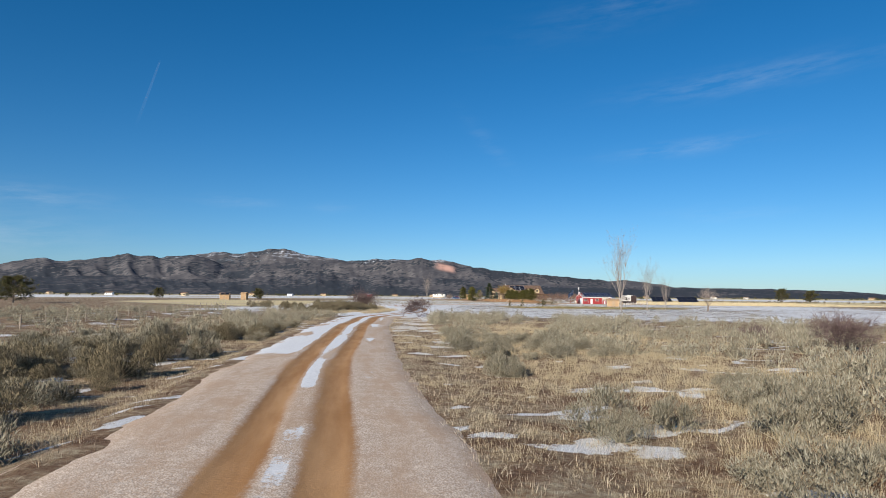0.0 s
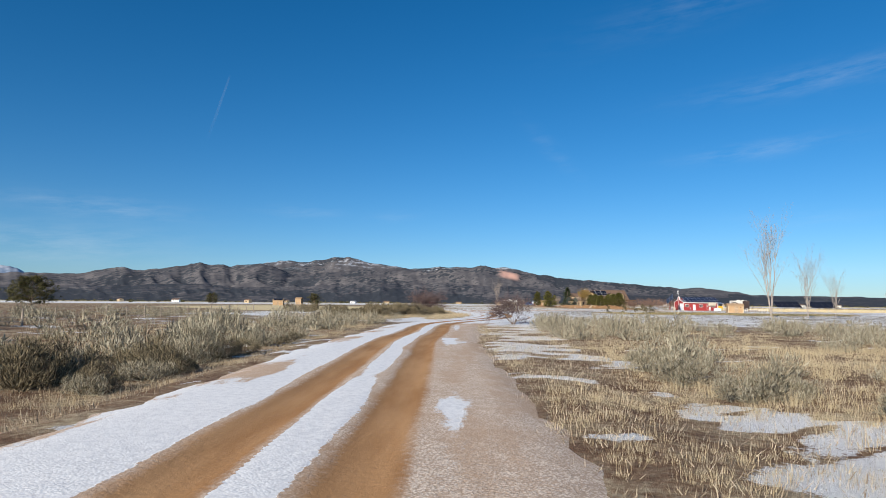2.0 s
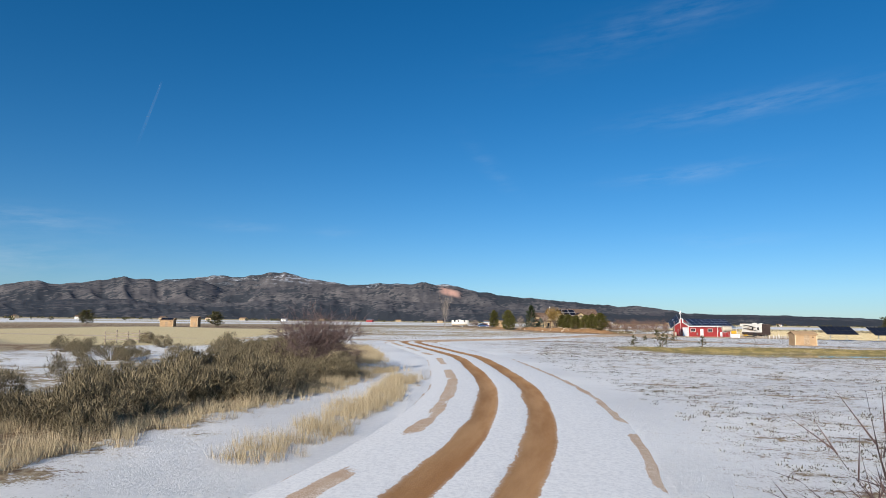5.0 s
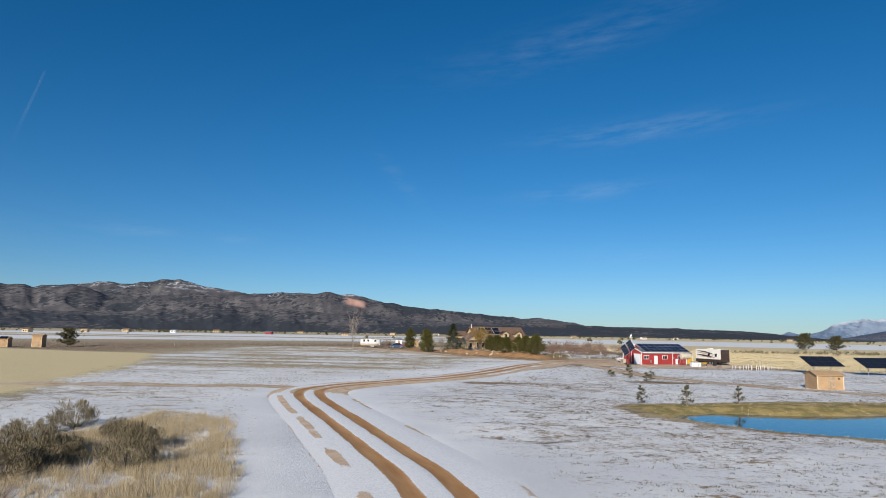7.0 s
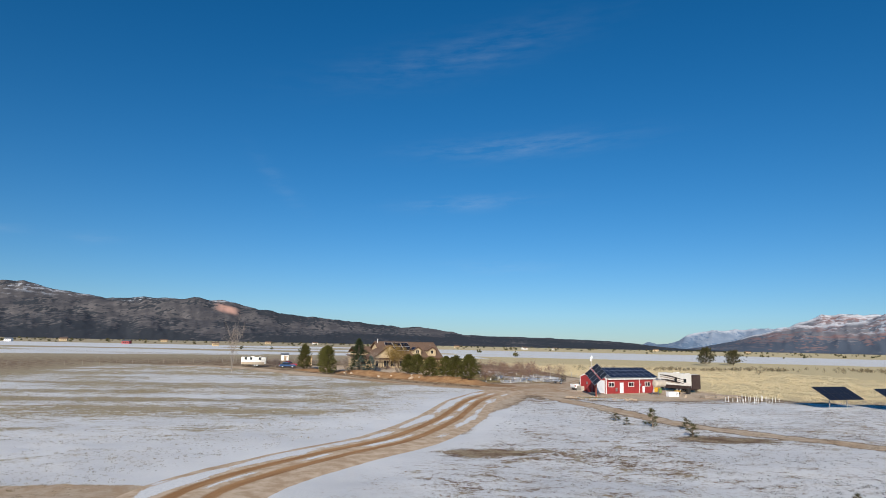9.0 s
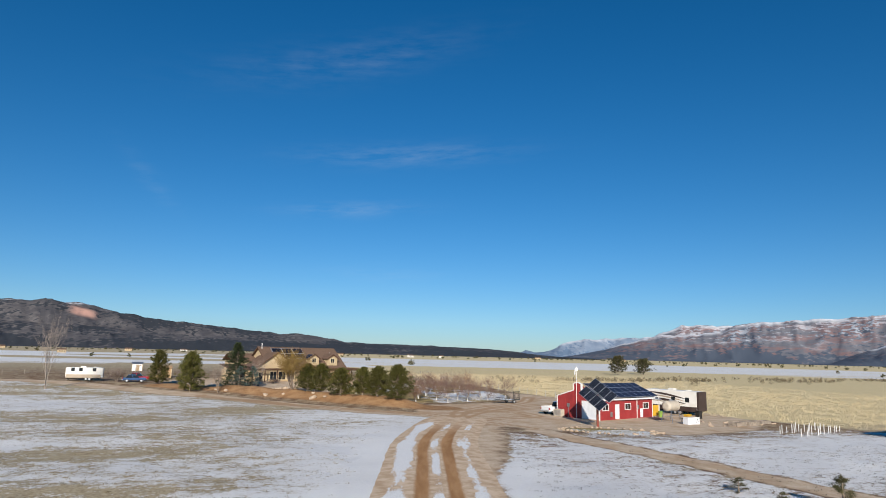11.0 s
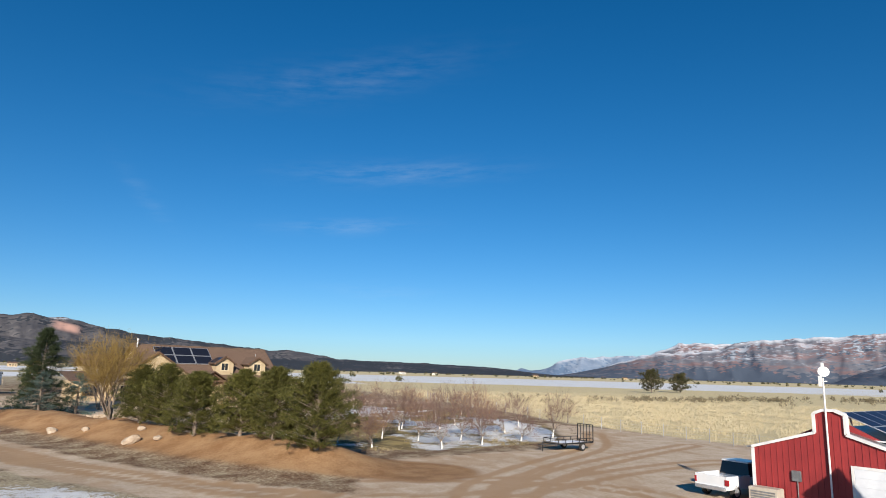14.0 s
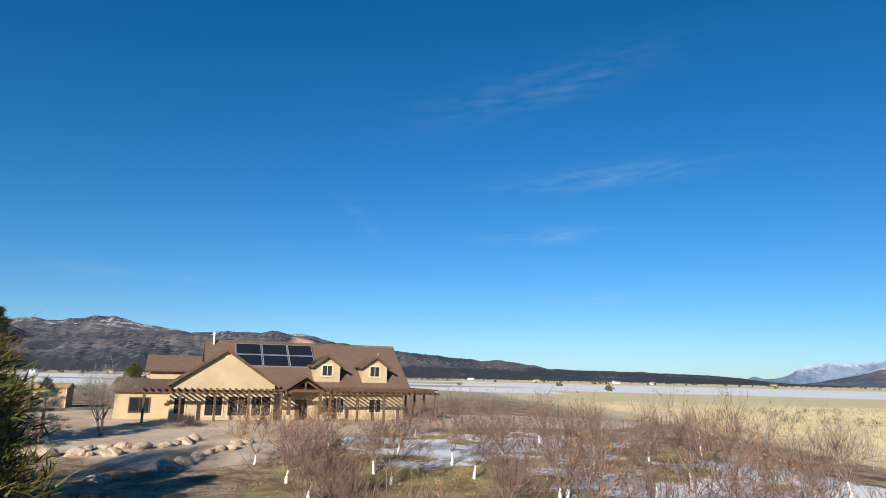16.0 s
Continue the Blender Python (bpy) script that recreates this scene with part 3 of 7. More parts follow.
for key, values in (("snow", snow), ("straw", straw), ("sand", sandy), ("berm", berm), ("tread", treads), ("moss", np.maximum.reduce([0.55 * orchard, 0.75 * bank, 0.8 * round_bed]))):
    field(ground_mesh, key, values)
ground = tagged(new("ground", ground_mesh), "flat winter valley ground with straw, earth and thin snow", "ground", kind="structure")


def lie(x, y):
    """Height of the ground at one place."""
    return float(height(np.array([x]), np.array([y]))[0])


# ---- road ----
us = np.concatenate([np.arange(-5.2, -2.4, 0.4), np.arange(-2.4, 2.41, 0.15), np.arange(2.8, 5.3, 0.4)])
way = np.gradient(ROAD, axis=0)
way /= np.linalg.norm(way, axis=1)[:, None]
right = np.stack([way[:, 1], -way[:, 0]], 1)
run = np.concatenate([[0], np.cumsum(np.linalg.norm(np.diff(ROAD, axis=0), axis=1))])
rx, ry = ROAD[:, None, 0] + right[:, None, 0] * us, ROAD[:, None, 1] + right[:, None, 1] * us
side = np.abs(us)[None, :]
ends = sstep(run, 0, 2) * (1 - sstep(run, run[-1] - 12, run[-1] - 2))
flat_road = sstep(run, 105, 130)[:, None]
gauge = 0.84 + 0.21 * sstep(run, 45, 95)[:, None] + 0 * side                 # half the way between the ruts
rz = 0.03 + 0 * rx + 0.05 * (1 - (side / 4) ** 2).clip(0) - 0.09 * flat_road * sstep(side, 3.0, 5.2) - (0.2 - 0.2 * flat_road) * sstep(side + 0.3 * (us > 0)[None, :] * (1 - sstep(run, 100, 130))[:, None] + 1.2 * (1 - sstep(run, 100, 125))[:, None] * (fnoise(rx / 0.9, ry / 0.9, 4) - 0.5), 3.5, 4.9) - 0.055 * np.exp(-(((side - gauge) / 0.42) ** 4))
rz = rz + 0.035 * (fnoise(rx / 0.7, ry / 0.7, 3) - 0.5) - 0.18 * (1 - ends[:, None])
idx = np.arange(rx.size).reshape(rx.shape)
quads = np.stack([idx[:-1, :-1], idx[:-1, 1:], idx[1:, 1:], idx[1:, :-1]], -1).reshape(-1, 4)
road_mesh = array_mesh("road", np.stack([rx.ravel(), ry.ravel(), rz.ravel()], 1), quads, M["road"], smooth=True)
A = np.repeat(run[:, None], len(us), 1)
patch = fnoise(rx / 5, ry / 5 + 40, 4)
lane = 0.64 * np.exp(-(((us + 0.02) / 0.42) ** 4))[None, :] + 0.48 * np.exp(-(((us + 2.15) / 0.42) ** 2))[None, :] * (0.45 + 0.55 * sstep(run, 58, 70))[:, None] + 0.26 * np.exp(-(((us - 2.2) / 0.4) ** 2))[None, :]
late = sstep(A, 112, 142)
r_snow = (0.17 + 0.08 * sstep(A, 58, 70) + 0.75 * (patch - 0.42) + lane * (0.62 + 0.43 * sstep(A, 40, 85) + 0.7 * (fnoise(A / 7, rx * 0 + 3, 3) - 0.5)) + 0.43 * sstep(-us, 1.5, 1.9)[None, :] * (1 - sstep(-us, 3.9, 4.6))[None, :] * sstep(A, 61, 72)) * (1 - late) + late * (1.04 - 0.14 * sstep(side, 3.5, 5) - (0.3 + 0.5 * sstep(patch, 0.36, 0.56)) * (np.exp(-(((us + 3.0) / 0.34) ** 2)) + 0.8 * np.exp(-(((us + 4.5) / 0.3) ** 2)))[None, :] - 0.8 * np.exp(-(((us - 4.3) / 0.42) ** 2))[None, :] * sstep(patch, 0.34, 0.5))
gone = sstep(A, 222, 240)
r_snow = r_snow * (1 - gone) + gone * (0.28 + 0.36 * np.exp(-((us / 0.45) ** 4))[None, :] + 0.52 * np.exp(-(((us + 2.7) / 1.0) ** 2))[None, :] + 0.40 * np.exp(-(((us - 2.7) / 0.8) ** 2))[None, :] * sstep(A, 262, 275) + 0.6 * (patch - 0.5) - 0.5 * sstep(A, 322, 338))
for key, values in (("across", np.repeat(us[None, :], len(run), 0)), ("along", A), ("gauge", gauge), ("snow", r_snow), ("sandy", sstep(A, 150, 235))):
    field(road_mesh, key, values)
road = tagged(new("road", road_mesh), "rutted gravel road with brown wheel tracks and snow strips", "road", kind="structure")

# ---- mountains ----
# crest lines: bearing from north and height over the plain, in degrees
RIDGE_BACK = [(-38, 2.6), (-35, 3.05), (-33.1, 3.45), (-32.2, 3.63), (-31.4, 3.6), (-30.2, 3.52), (-28.7, 3.71), (-28, 3.87), (-27.2, 4.0), (-26.5, 4.01), (-25.5, 3.82),
              (-24.4, 3.53), (-23.2, 3.35), (-22.1, 3.26), (-20.9, 3.07), (-19.6, 3.03), (-18.5, 3.24), (-17.5, 3.2), (-14, 3.2), (-12.2, 3.26), (-11.1, 3.1), (-9.9, 2.72), (-8.3, 2.3), (-5, 1.6)]
RIDGE_FRONT = [(-100, 1.6), (-75, 1.8), (-58, 1.9), (-50.3, 2.02), (-48.6, 1.98), (-47.6, 2.14), (-46.6, 2.44), (-45.8, 2.65), (-45, 2.63), (-44.2, 2.42), (-43.5, 2.4), (-42.3, 2.66),
               (-41, 2.89), (-39.2, 3.18), (-38.3, 3.06), (-37.2, 3.09), (-36.7, 2.96), (-35.5, 3.09), (-33.9, 3.28), (-33.2, 3.1), (-31.5, 2.4), (-29, 1.7), (-26, 1.4), (-20, 1.3)]
RIDGE_MID = [(-34, 1.5), (-31, 2.2), (-28, 2.62), (-25, 2.9), (-23, 2.8), (-21.3, 2.95), (-19.4, 2.8), (-17, 3.1), (-15.2, 3.15), (-14.4, 3.38), (-13.4, 3.24), (-12.2, 3.0), (-10.8, 2.7), (-9.3, 2.55),
             (-7.3, 2.35), (-5.3, 2.12), (-2.9, 1.95), (-0.5, 1.68), (1.4, 1.54), (3.2, 1.32), (4.3, 1.43), (6, 1.26), (7.2, 1.08), (8.5, 0.82), (10, 0.77), (12, 0.76),
             (14, 0.68), (16, 0.69), (18, 0.6), (20.3, 0.56), (22.7, 0.4), (25, 0.14), (27, 0.0), (30, -0.1)]
RIDGE_LOW = [(-90, 0.9), (-60, 1.0), (-45, 1.15), (-40, 1.4), (-36, 1.2), (-31, 1.3), (-27, 1.5), (-23.5, 1.9), (-21, 1.5), (-18, 1.75), (-15, 1.6), (-11, 1.5), (-7, 1.1), (-2, 0.95), (3, 0.7), (8, 0.5), (14, 0.4), (20, 0.3), (26, 0.0)]
EAST_FAR = [(22.6, -0.1), (23.4, 0.15), (24.2, 0.52), (24.9, 0.32), (25.7, 0.38), (26.6, 0.65), (27.3, 1.12), (28.5, 1.45), (30.4, 1.53), (32.3, 1.66), (34.3, 1.76), (36, 1.8), (40, 1.7)]
EAST_MID = [(32, 0.8), (33.8, 1.5), (35.4, 2.14), (36.5, 2.56), (36.9, 2.75), (38, 2.8), (39.7, 2.78), (42, 2.7), (46, 2.4)]
EAST_FRONT = [(26.6, -0.1), (28.4, 0.2), (30.8, 0.7), (32.2, 1.2), (33.7, 1.6), (35.3, 1.95), (37.9, 2.05), (39.7, 2.38), (40.9, 2.78), (42.2, 2.97), (43.8, 3.15), (45.1, 3.24),
              (47.2, 3.27), (48.3, 3.32), (49.4, 3.5), (51.2, 3.6), (53, 3.75), (60, 3.6), (80, 2.8), (105, 2.4)]
EAST_NEAR = [(44, -0.3), (47.1, 0.0), (48.6, 0.6), (49.7, 1.05), (51.4, 1.65), (58, 2.0), (75, 1.4), (104, 0.8)]


def range_of_hills(name, ridges, r_foot, r_back, material, label, seed, scar=None, flat_top=0.0, rows=90):
    """One heightfield round the valley, the highest of several crests (line, distance, depth of its front), each cut into spurs and gullies."""
    lo, hi = min(r[0][0][0] for r in ridges), max(r[0][-1][0] for r in ridges)
    az = np.arange(lo, hi, 0.11)
    r = np.linspace(r_foot, r_back, rows)
    AZ, R = np.meshgrid(az, r)
    H, bare, best = np.full(AZ.shape, -3.0), np.zeros(AZ.shape), np.zeros(AZ.shape)
    for k, (line, rc, deep) in enumerate(ridges):
        q = np.array(line)
        crest = np.interp(az, q[:, 0], q[:, 1], left=-0.5, right=-0.5)
        crest = crest + 0.16 * (fnoise(az / 0.75 + seed + 7 * k, az * 0 + k, 5) - 0.5) * np.clip(crest, 0, 1.5)
        top = rc * np.tan(np.radians(crest))[None, :] + 5
        d = (rc - R) / deep
        u = np.clip(d, 0, 1)
        bend = 0.9 * fnoise(AZ / 7 + seed + k, R / 700, 3) + 0.22 * fnoise(AZ / 2.2, R / 300 + k, 3)
        spur = 1 - np.abs(2 * fnoise(AZ / 3.4 + bend + seed + 3 * k, u * 0.9 + k, 2) - 1)
        rib = 1 - np.abs(2 * fnoise(AZ / 1.1 + 2.4 * bend + seed, u * 2.2 + k, 3) - 1)
        spur = np.clip(1.2 * spur ** 1.4, 0, 1)
        power = 1.42 - 0.40 * spur - 0.12 * rib
        body = np.where(d >= 0, (1 - u) ** power, np.clip(1 + d * 2.6, 0, 1))
        if flat_top:
            body = np.where(d >= 0, np.minimum(1, body * (1 + flat_top * rib)), body)
        one = top * body + 5 * np.sin(np.pi * u) * (rib - 0.5)
        one = np.where(d >= 0, np.minimum(one, R * np.tan(np.radians(crest + 0.015))[None, :] + 5), one)
        higher = one > H
        H, bare, best = np.where(higher, one, H), np.where(higher, spur * (0.4 + 0.6 * rib), bare), np.where(higher, body, best)
    X, Y = R * np.sin(np.radians(AZ)), 200 + R * np.cos(np.radians(AZ))
    idx = np.arange(X.size).reshape(X.shape)
    quads = np.stack([idx[:-1, :-1], idx[:-1, 1:], idx[1:, 1:], idx[1:, :-1]], -1).reshape(-1, 4)[:, ::-1]
    me = array_mesh(name, np.stack([X.ravel(), Y.ravel(), H.ravel()], 1), quads, material, smooth=True)
    mark = 0 * AZ
    if scar:
        e = np.degrees(np.arctan2(H, R))
        mark = np.exp(-(((AZ - scar[0]) / scar[2]) ** 4) - (((e - scar[1] + 0.22 * (AZ - scar[0])) / scar[3]) ** 4))
    field(me, "scar", mark)
    field(me, "bare", bare)
    field(me, "rim", sstep(best, 0.86, 0.98) * (H > 60))
    return tagged(new(name, me), label, "mountains", kind="structure")


range_of_hills("backdrop_hills", [(RIDGE_BACK, 4250, 900), (RIDGE_FRONT, 3800, 850), (RIDGE_MID, 3600, 800), (RIDGE_LOW, 3050, 700)], 2200, 4420, M["range"],
               "dark juniper-covered mountain range with pale rock and snow dust", 3.0, (-11.8, 2.58, 0.85, 0.30))
# eastern mountains, mesa and far peak carry painted haze in their materials
range_of_hills("backdrop_mesa", [(EAST_MID, 4150, 500), (EAST_FRONT, 3850, 700), (EAST_NEAR, 3250, 500)], 2700, 4300, M["range_far_hazed"], "red and grey rock mountains with snowy rims", 11.0, None, 0.06)
range_of_hills("backdrop_blue_mesa", [(EAST_FAR, 4450, 300)], 4100, 4560, M["range_haze_blue"], "hazy blue flat-topped mesa at the valley's end", 19.0, None, 0.3, 14)
range_of_hills("backdrop_peak", [([(-75, 1.9), (-62, 2.3), (-55, 2.5), (-53, 2.42), (-52.5, 2.47), (-52, 2.32), (-51.4, 2.0), (-50.3, 1.6), (-49, 1.0)], 4500, 500)], 3950, 4600, M["range_haze_blue"], "hazy blue peak beyond the dark range", 7.0, rows=14)

# ---- plants ----
M["sage"] = leafy("sagebrush_leaf", [(0.10, 0.085, 0.058), (0.17, 0.15, 0.105), (0.235, 0.212, 0.155), (0.31, 0.285, 0.215), (0.20, 0.15, 0.095)])
M["sage_dark"] = leafy("rabbitbrush_leaf", [(0.06, 0.048, 0.03), (0.105, 0.085, 0.05), (0.155, 0.125, 0.074), (0.22, 0.178, 0.11), (0.10, 0.082, 0.055)])
M["straw"] = leafy("dry_grass_blade", [(0.33, 0.26, 0.15), (0.45, 0.365, 0.225), (0.54, 0.455, 0.30), (0.40, 0.315, 0.185), (0.58, 0.51, 0.365)])
M["bleached"] = leafy("bleached_grass_blade", [(0.25, 0.195, 0.115), (0.35, 0.28, 0.175), (0.42, 0.35, 0.23), (0.30, 0.235, 0.14), (0.47, 0.40, 0.28)])
M["stubble"] = leafy("tan_field_grass", [(0.15, 0.115, 0.062), (0.24, 0.185, 0.10), (0.33, 0.26, 0.15)])
M["frosted"] = leafy("dark_field_grass", [(0.05, 0.042, 0.028), (0.09, 0.075, 0.05), (0.14, 0.118, 0.08)])
M["tan_grass"] = leafy("tan_grass_blade", [(0.20, 0.15, 0.09), (0.30, 0.24, 0.15), (0.41, 0.34, 0.225), (0.25, 0.19, 0.12)])
M["stalk"] = leafy("dry_stalk", [(0.12, 0.095, 0.058), (0.19, 0.153, 0.097), (0.27, 0.225, 0.15)])
M["litter"] = leafy("grey_brown_litter", [(0.13, 0.095, 0.06), (0.21, 0.165, 0.115), (0.30, 0.25, 0.18), (0.38, 0.32, 0.24)])
M["pine"] = leafy("pine_needles", [(0.026, 0.028, 0.006), (0.052, 0.053, 0.011), (0.09, 0.086, 0.018), (0.14, 0.127, 0.032), (0.042, 0.046, 0.010)], 0.6)
M["spruce"] = leafy("spruce_needles", [(0.022, 0.035, 0.016), (0.04, 0.055, 0.024), (0.06, 0.075, 0.03)], 0.65)
M["blue_spruce"] = leafy("blue_spruce_needles", [(0.05, 0.075, 0.065), (0.08, 0.115, 0.10), (0.12, 0.155, 0.135)], 0.65)
M["juniper"] = leafy("juniper_scales", [(0.03, 0.035, 0.014), (0.055, 0.055, 0.02), (0.085, 0.08, 0.03), (0.10, 0.075, 0.03)], 0.7)
M["bark"] = worn("grey_brown_bark", (0.16, 0.12, 0.09), (0.24, 0.19, 0.15), 6, 0.95, relief=0.02, fine=40)
M["pale_bark"] = worn("pale_bark", (0.24, 0.20, 0.17), (0.34, 0.295, 0.255), 6, 0.9, relief=0.01)
M["white_trunk"] = worn("whitewashed_bark", (0.75, 0.73, 0.69), (0.62, 0.58, 0.52), 8, 0.9, relief=0.01)
M["twig_red"] = leafy("red_brown_twigs", [(0.09, 0.052, 0.042), (0.15, 0.09, 0.072), (0.21, 0.14, 0.112), (0.13, 0.08, 0.062)])
M["twig_purple"] = leafy("purple_grey_twigs", [(0.07, 0.045, 0.043), (0.12, 0.08, 0.075), (0.18, 0.13, 0.12)])
M["twig_gold"] = leafy("golden_willow_twigs", [(0.10, 0.062, 0.018), (0.17, 0.108, 0.03), (0.24, 0.16, 0.048), (0.13, 0.085, 0.028)])
M["twig_pale"] = leafy("pale_bare_twigs", [(0.17, 0.135, 0.11), (0.25, 0.20, 0.165), (0.33, 0.27, 0.225)])
M["leaf_rust"] = leafy("rust_leaves", [(0.30, 0.12, 0.035), (0.42, 0.20, 0.06), (0.36, 0.25, 0.10), (0.22, 0.10, 0.05)])


def unit(v):
    return v / (np.linalg.norm(v, axis=-1, keepdims=True) + 1e-9)


def blades(base, direction, length, width, rs, bend=0.0):
    """Thin pointed blades, one triangle each, as arrays."""
    n = len(base)
    d = unit(direction)
    side = unit(np.cross(d, rs.normal(size=(n, 3)))) * (np.broadcast_to(width, n)[:, None] / 2)
    tip = base + d * np.broadcast_to(length, n)[:, None]
    tip[:, 2] -= bend * np.broadcast_to(length, n) ** 2
    v = np.stack([base - side, base + side, tip], 1).reshape(-1, 3)
    return v, np.arange(3 * n).reshape(n, 3)


def gather(parts):
    vs, fs, k = [], [], 0
    for v, f in parts:
        vs.append(v)
        fs.append(f + k)
        k += len(v)
    return np.vstack(vs), np.vstack(fs)


def tuft(rs, n, h, spread_, lean=0.45, width=0.012):
    a, r = rs.rand(n) * 6.283, spread_ * np.sqrt(rs.rand(n))
    base = np.stack([r * np.cos(a), r * np.sin(a), 0 * a - 0.02], 1)
    out = np.stack([np.cos(a), np.sin(a), 0 * a], 1) * (lean * rs.rand(n) ** 1.2)[:, None] + rs.normal(size=(n, 3)) * 0.12
    out[:, 2] = 1
    return blades(base, out, h * (0.45 + 0.65 * rs.rand(n)), width, rs, 0.25)


def sage(rs, h=0.8, r=0.6, clumps=24, leaves=60, stalks=90, leaf=0.06, stalk=0.2, fat=0.010, apart=False):
    """A mound of leafy clumps on twisted stems, dark gaps between them, with thin dry stalks on top."""
    a, e = rs.rand(clumps) * 6.283, np.arccos(1 - rs.rand(clumps) * 0.95)
    far = 0.62 + 0.4 * rs.rand(clumps)
    mid = np.stack([np.sin(e) * np.cos(a) * r, np.sin(e) * np.sin(a) * r, np.cos(e) * h * 0.82 + 0.10 * h], 1) * far[:, None]
    root = np.stack([0.1 * np.cos(a), 0.1 * np.sin(a), 0 * a - 0.03], 1) * rs.rand(clumps)[:, None]
    got = [blades(np.repeat(root, 2, 0), np.repeat(mid - root, 2, 0) + rs.normal(size=(2 * clumps, 3)) * 0.06, np.repeat(np.linalg.norm(mid - root, axis=1), 2) * 1.05, 0.03, rs)]
    size = r * (0.20 + 0.16 * rs.rand(clumps))
    out = unit(rs.normal(size=(clumps, leaves, 3)) + np.array([0, 0, 0.35]))
    at = (mid[:, None] + out * size[:, None, None] * (0.35 + 0.65 * rs.rand(clumps, leaves, 1) ** 0.6) * np.array([1, 1, 1.05])).reshape(-1, 3)
    at[:, 2] = np.maximum(at[:, 2], 0.03)
    dirs = out.reshape(-1, 3) * 0.6 + rs.normal(size=at.shape) * 0.25 + np.array([0, 0, 0.85])
    got.append(blades(at, dirs, leaf * (0.8 + 0.9 * rs.rand(len(at))), leaf * 0.27, rs))
    k = rs.randint(clumps, size=stalks)
    top = mid[k] + rs.normal(size=(stalks, 3)) * size[k][:, None] * 0.5
    top[:, 2] = np.maximum(top[:, 2], 0.05)
    up = unit(mid)[k] * 0.45 + rs.normal(size=(stalks, 3)) * 0.2 + np.array([0, 0, 1.0])
    got.append(blades(top, up, stalk * (0.6 + rs.rand(stalks)), fat, rs))
    return (gather(got[:2]), got[2]) if apart else gather(got)


def scattered(name, variants, places, rs, material, label, category):
    """One joined mesh of many small plants: places are rows of x, y, z, size."""
    which = rs.randint(len(variants), size=len(places))
    got = []
    for k, (v, f) in enumerate(variants):
        p = places[which == k]
        if not len(p):
            continue
        a = rs.rand(len(p)) * 6.283
        c, s, size = np.cos(a)[:, None], np.sin(a)[:, None], p[:, 3:4]
        x, y, z = v[:, 0][None], v[:, 1][None], v[:, 2][None]
        w = np.stack([(c * x - s * y) * size + p[:, :1], (s * x + c * y) * size + p[:, 1:2], z * size * (0.85 + 0.3 * rs.rand(len(p), 1)) + p[:, 2:3]], -1)
        got.append((w.reshape(-1, 3), (f[None] + (np.arange(len(p)) * len(v))[:, None, None]).reshape(-1, 3)))
    v, f = gather(got)
    return tagged(new(name, array_mesh(name, v, f, material)), label, category, kind="stuff")


def on_ground(x, y, size):
    return np.stack([x, y, height(x, y), size], 1)


rs = np.random.RandomState(21)
SAGE = [sage(rs, 0.60 + 0.25 * rs.rand(), 0.55 + 0.2 * rs.rand(), 26, 112, 70, 0.058, 0.16, 0.006, True) for k in range(6)]
SAGE_LOW = [sage(rs, 0.66, 0.62, 13, 16, 12, 0.115, 0.15, 0.018) for k in range(5)]
BRUSH_FAR = [sage(rs, 0.7, 0.6, 8, 8, 3, 0.2) for k in range(4)]
sage_meshes = [(array_mesh("sagebrush", *body, M["sage"]), array_mesh("stalk_crown", *top, M["stalk"])) for body, top in SAGE]
brush_meshes = [(array_mesh("rabbitbrush", *body, M["sage_dark"]), array_mesh("stalk_crown", *top, M["stalk"])) for body, top in [sage(rs, 0.95, 0.78, 28, 98, 80, 0.074, 0.20, 0.007, True) for k in range(4)]]


def shrub(name, pair, x, y, z, s, label, category, group):
    """A leafy mound with its thin dry stalks as a part."""
    ob = new(name, pair[0])
    ob.matrix_basis = Matrix.LocRotScale((x, y, z), Euler((0, 0, rs.rand() * 6.28)), (s, s, s * (0.8 + 0.4 * rs.rand())))
    tops = tagged(new("stalk_crown", pair[1]), kind="stuff")
    tops.parent = ob
    return tagged(ob, label, category, group)



# sagebrush on both sides of the road's first stretch
n = 9500
sx, sy = rs.uniform(-60, 95, n), rs.uniform(56, 175, n)
off, along = beside(sx, sy, ROAD_PLAN)
clump = fnoise(sx / 7 + 3, sy / 7, 3)
near_l = sstep(-off, 5.6, 7.2) * sstep(clump, 0.37, 0.47) * (1 - 0.9 * sstep(-off, 15 + 7 * (sy < 92), 19 + 8 * (sy < 92)))
far_l = 0.22 * sstep(-off, 27, 33) * sstep(clump, 0.45, 0.55)
thick = np.where(off < 0, near_l + far_l, sstep(off, 7.6 - 0.8 * (sy < 100), 9.4 - 0.8 * (sy < 100)) * sstep(clump, 0.38, 0.47) * (1 - 0.5 * sstep(off, 34, 48)))
keep = (rs.rand(n) < thick * 0.78) & (sy + 0.25 * sx < 160)
sx, sy, off = sx[keep], sy[keep], off[keep]
order = np.argsort(np.abs(off) + 0.35 * np.maximum(0, sy - 95))
sx, sy = sx[order], sy[order]
off_near = off[order]
size = (0.75 + 1.05 * rs.rand(len(sx)) ** 1.5) * np.where(off_near < 0, 1.15, 1.0)
sz = height(sx, sy)
for k in range(min(290, len(sx))):
    if off_near[k] < 0 and k % 3:
        shrub("rabbitbrush", brush_meshes[k % 4], sx[k], sy[k], sz[k], 0.72 * size[k], "olive-brown brush mound growing beside the gravel road", "brush", "brush along the road")
    else:
        shrub("sagebrush", sage_meshes[k % 6], sx[k], sy[k], sz[k], size[k], "grey-green sagebrush mound with dry upright stalks", "sagebrush", "sagebrush along the road")
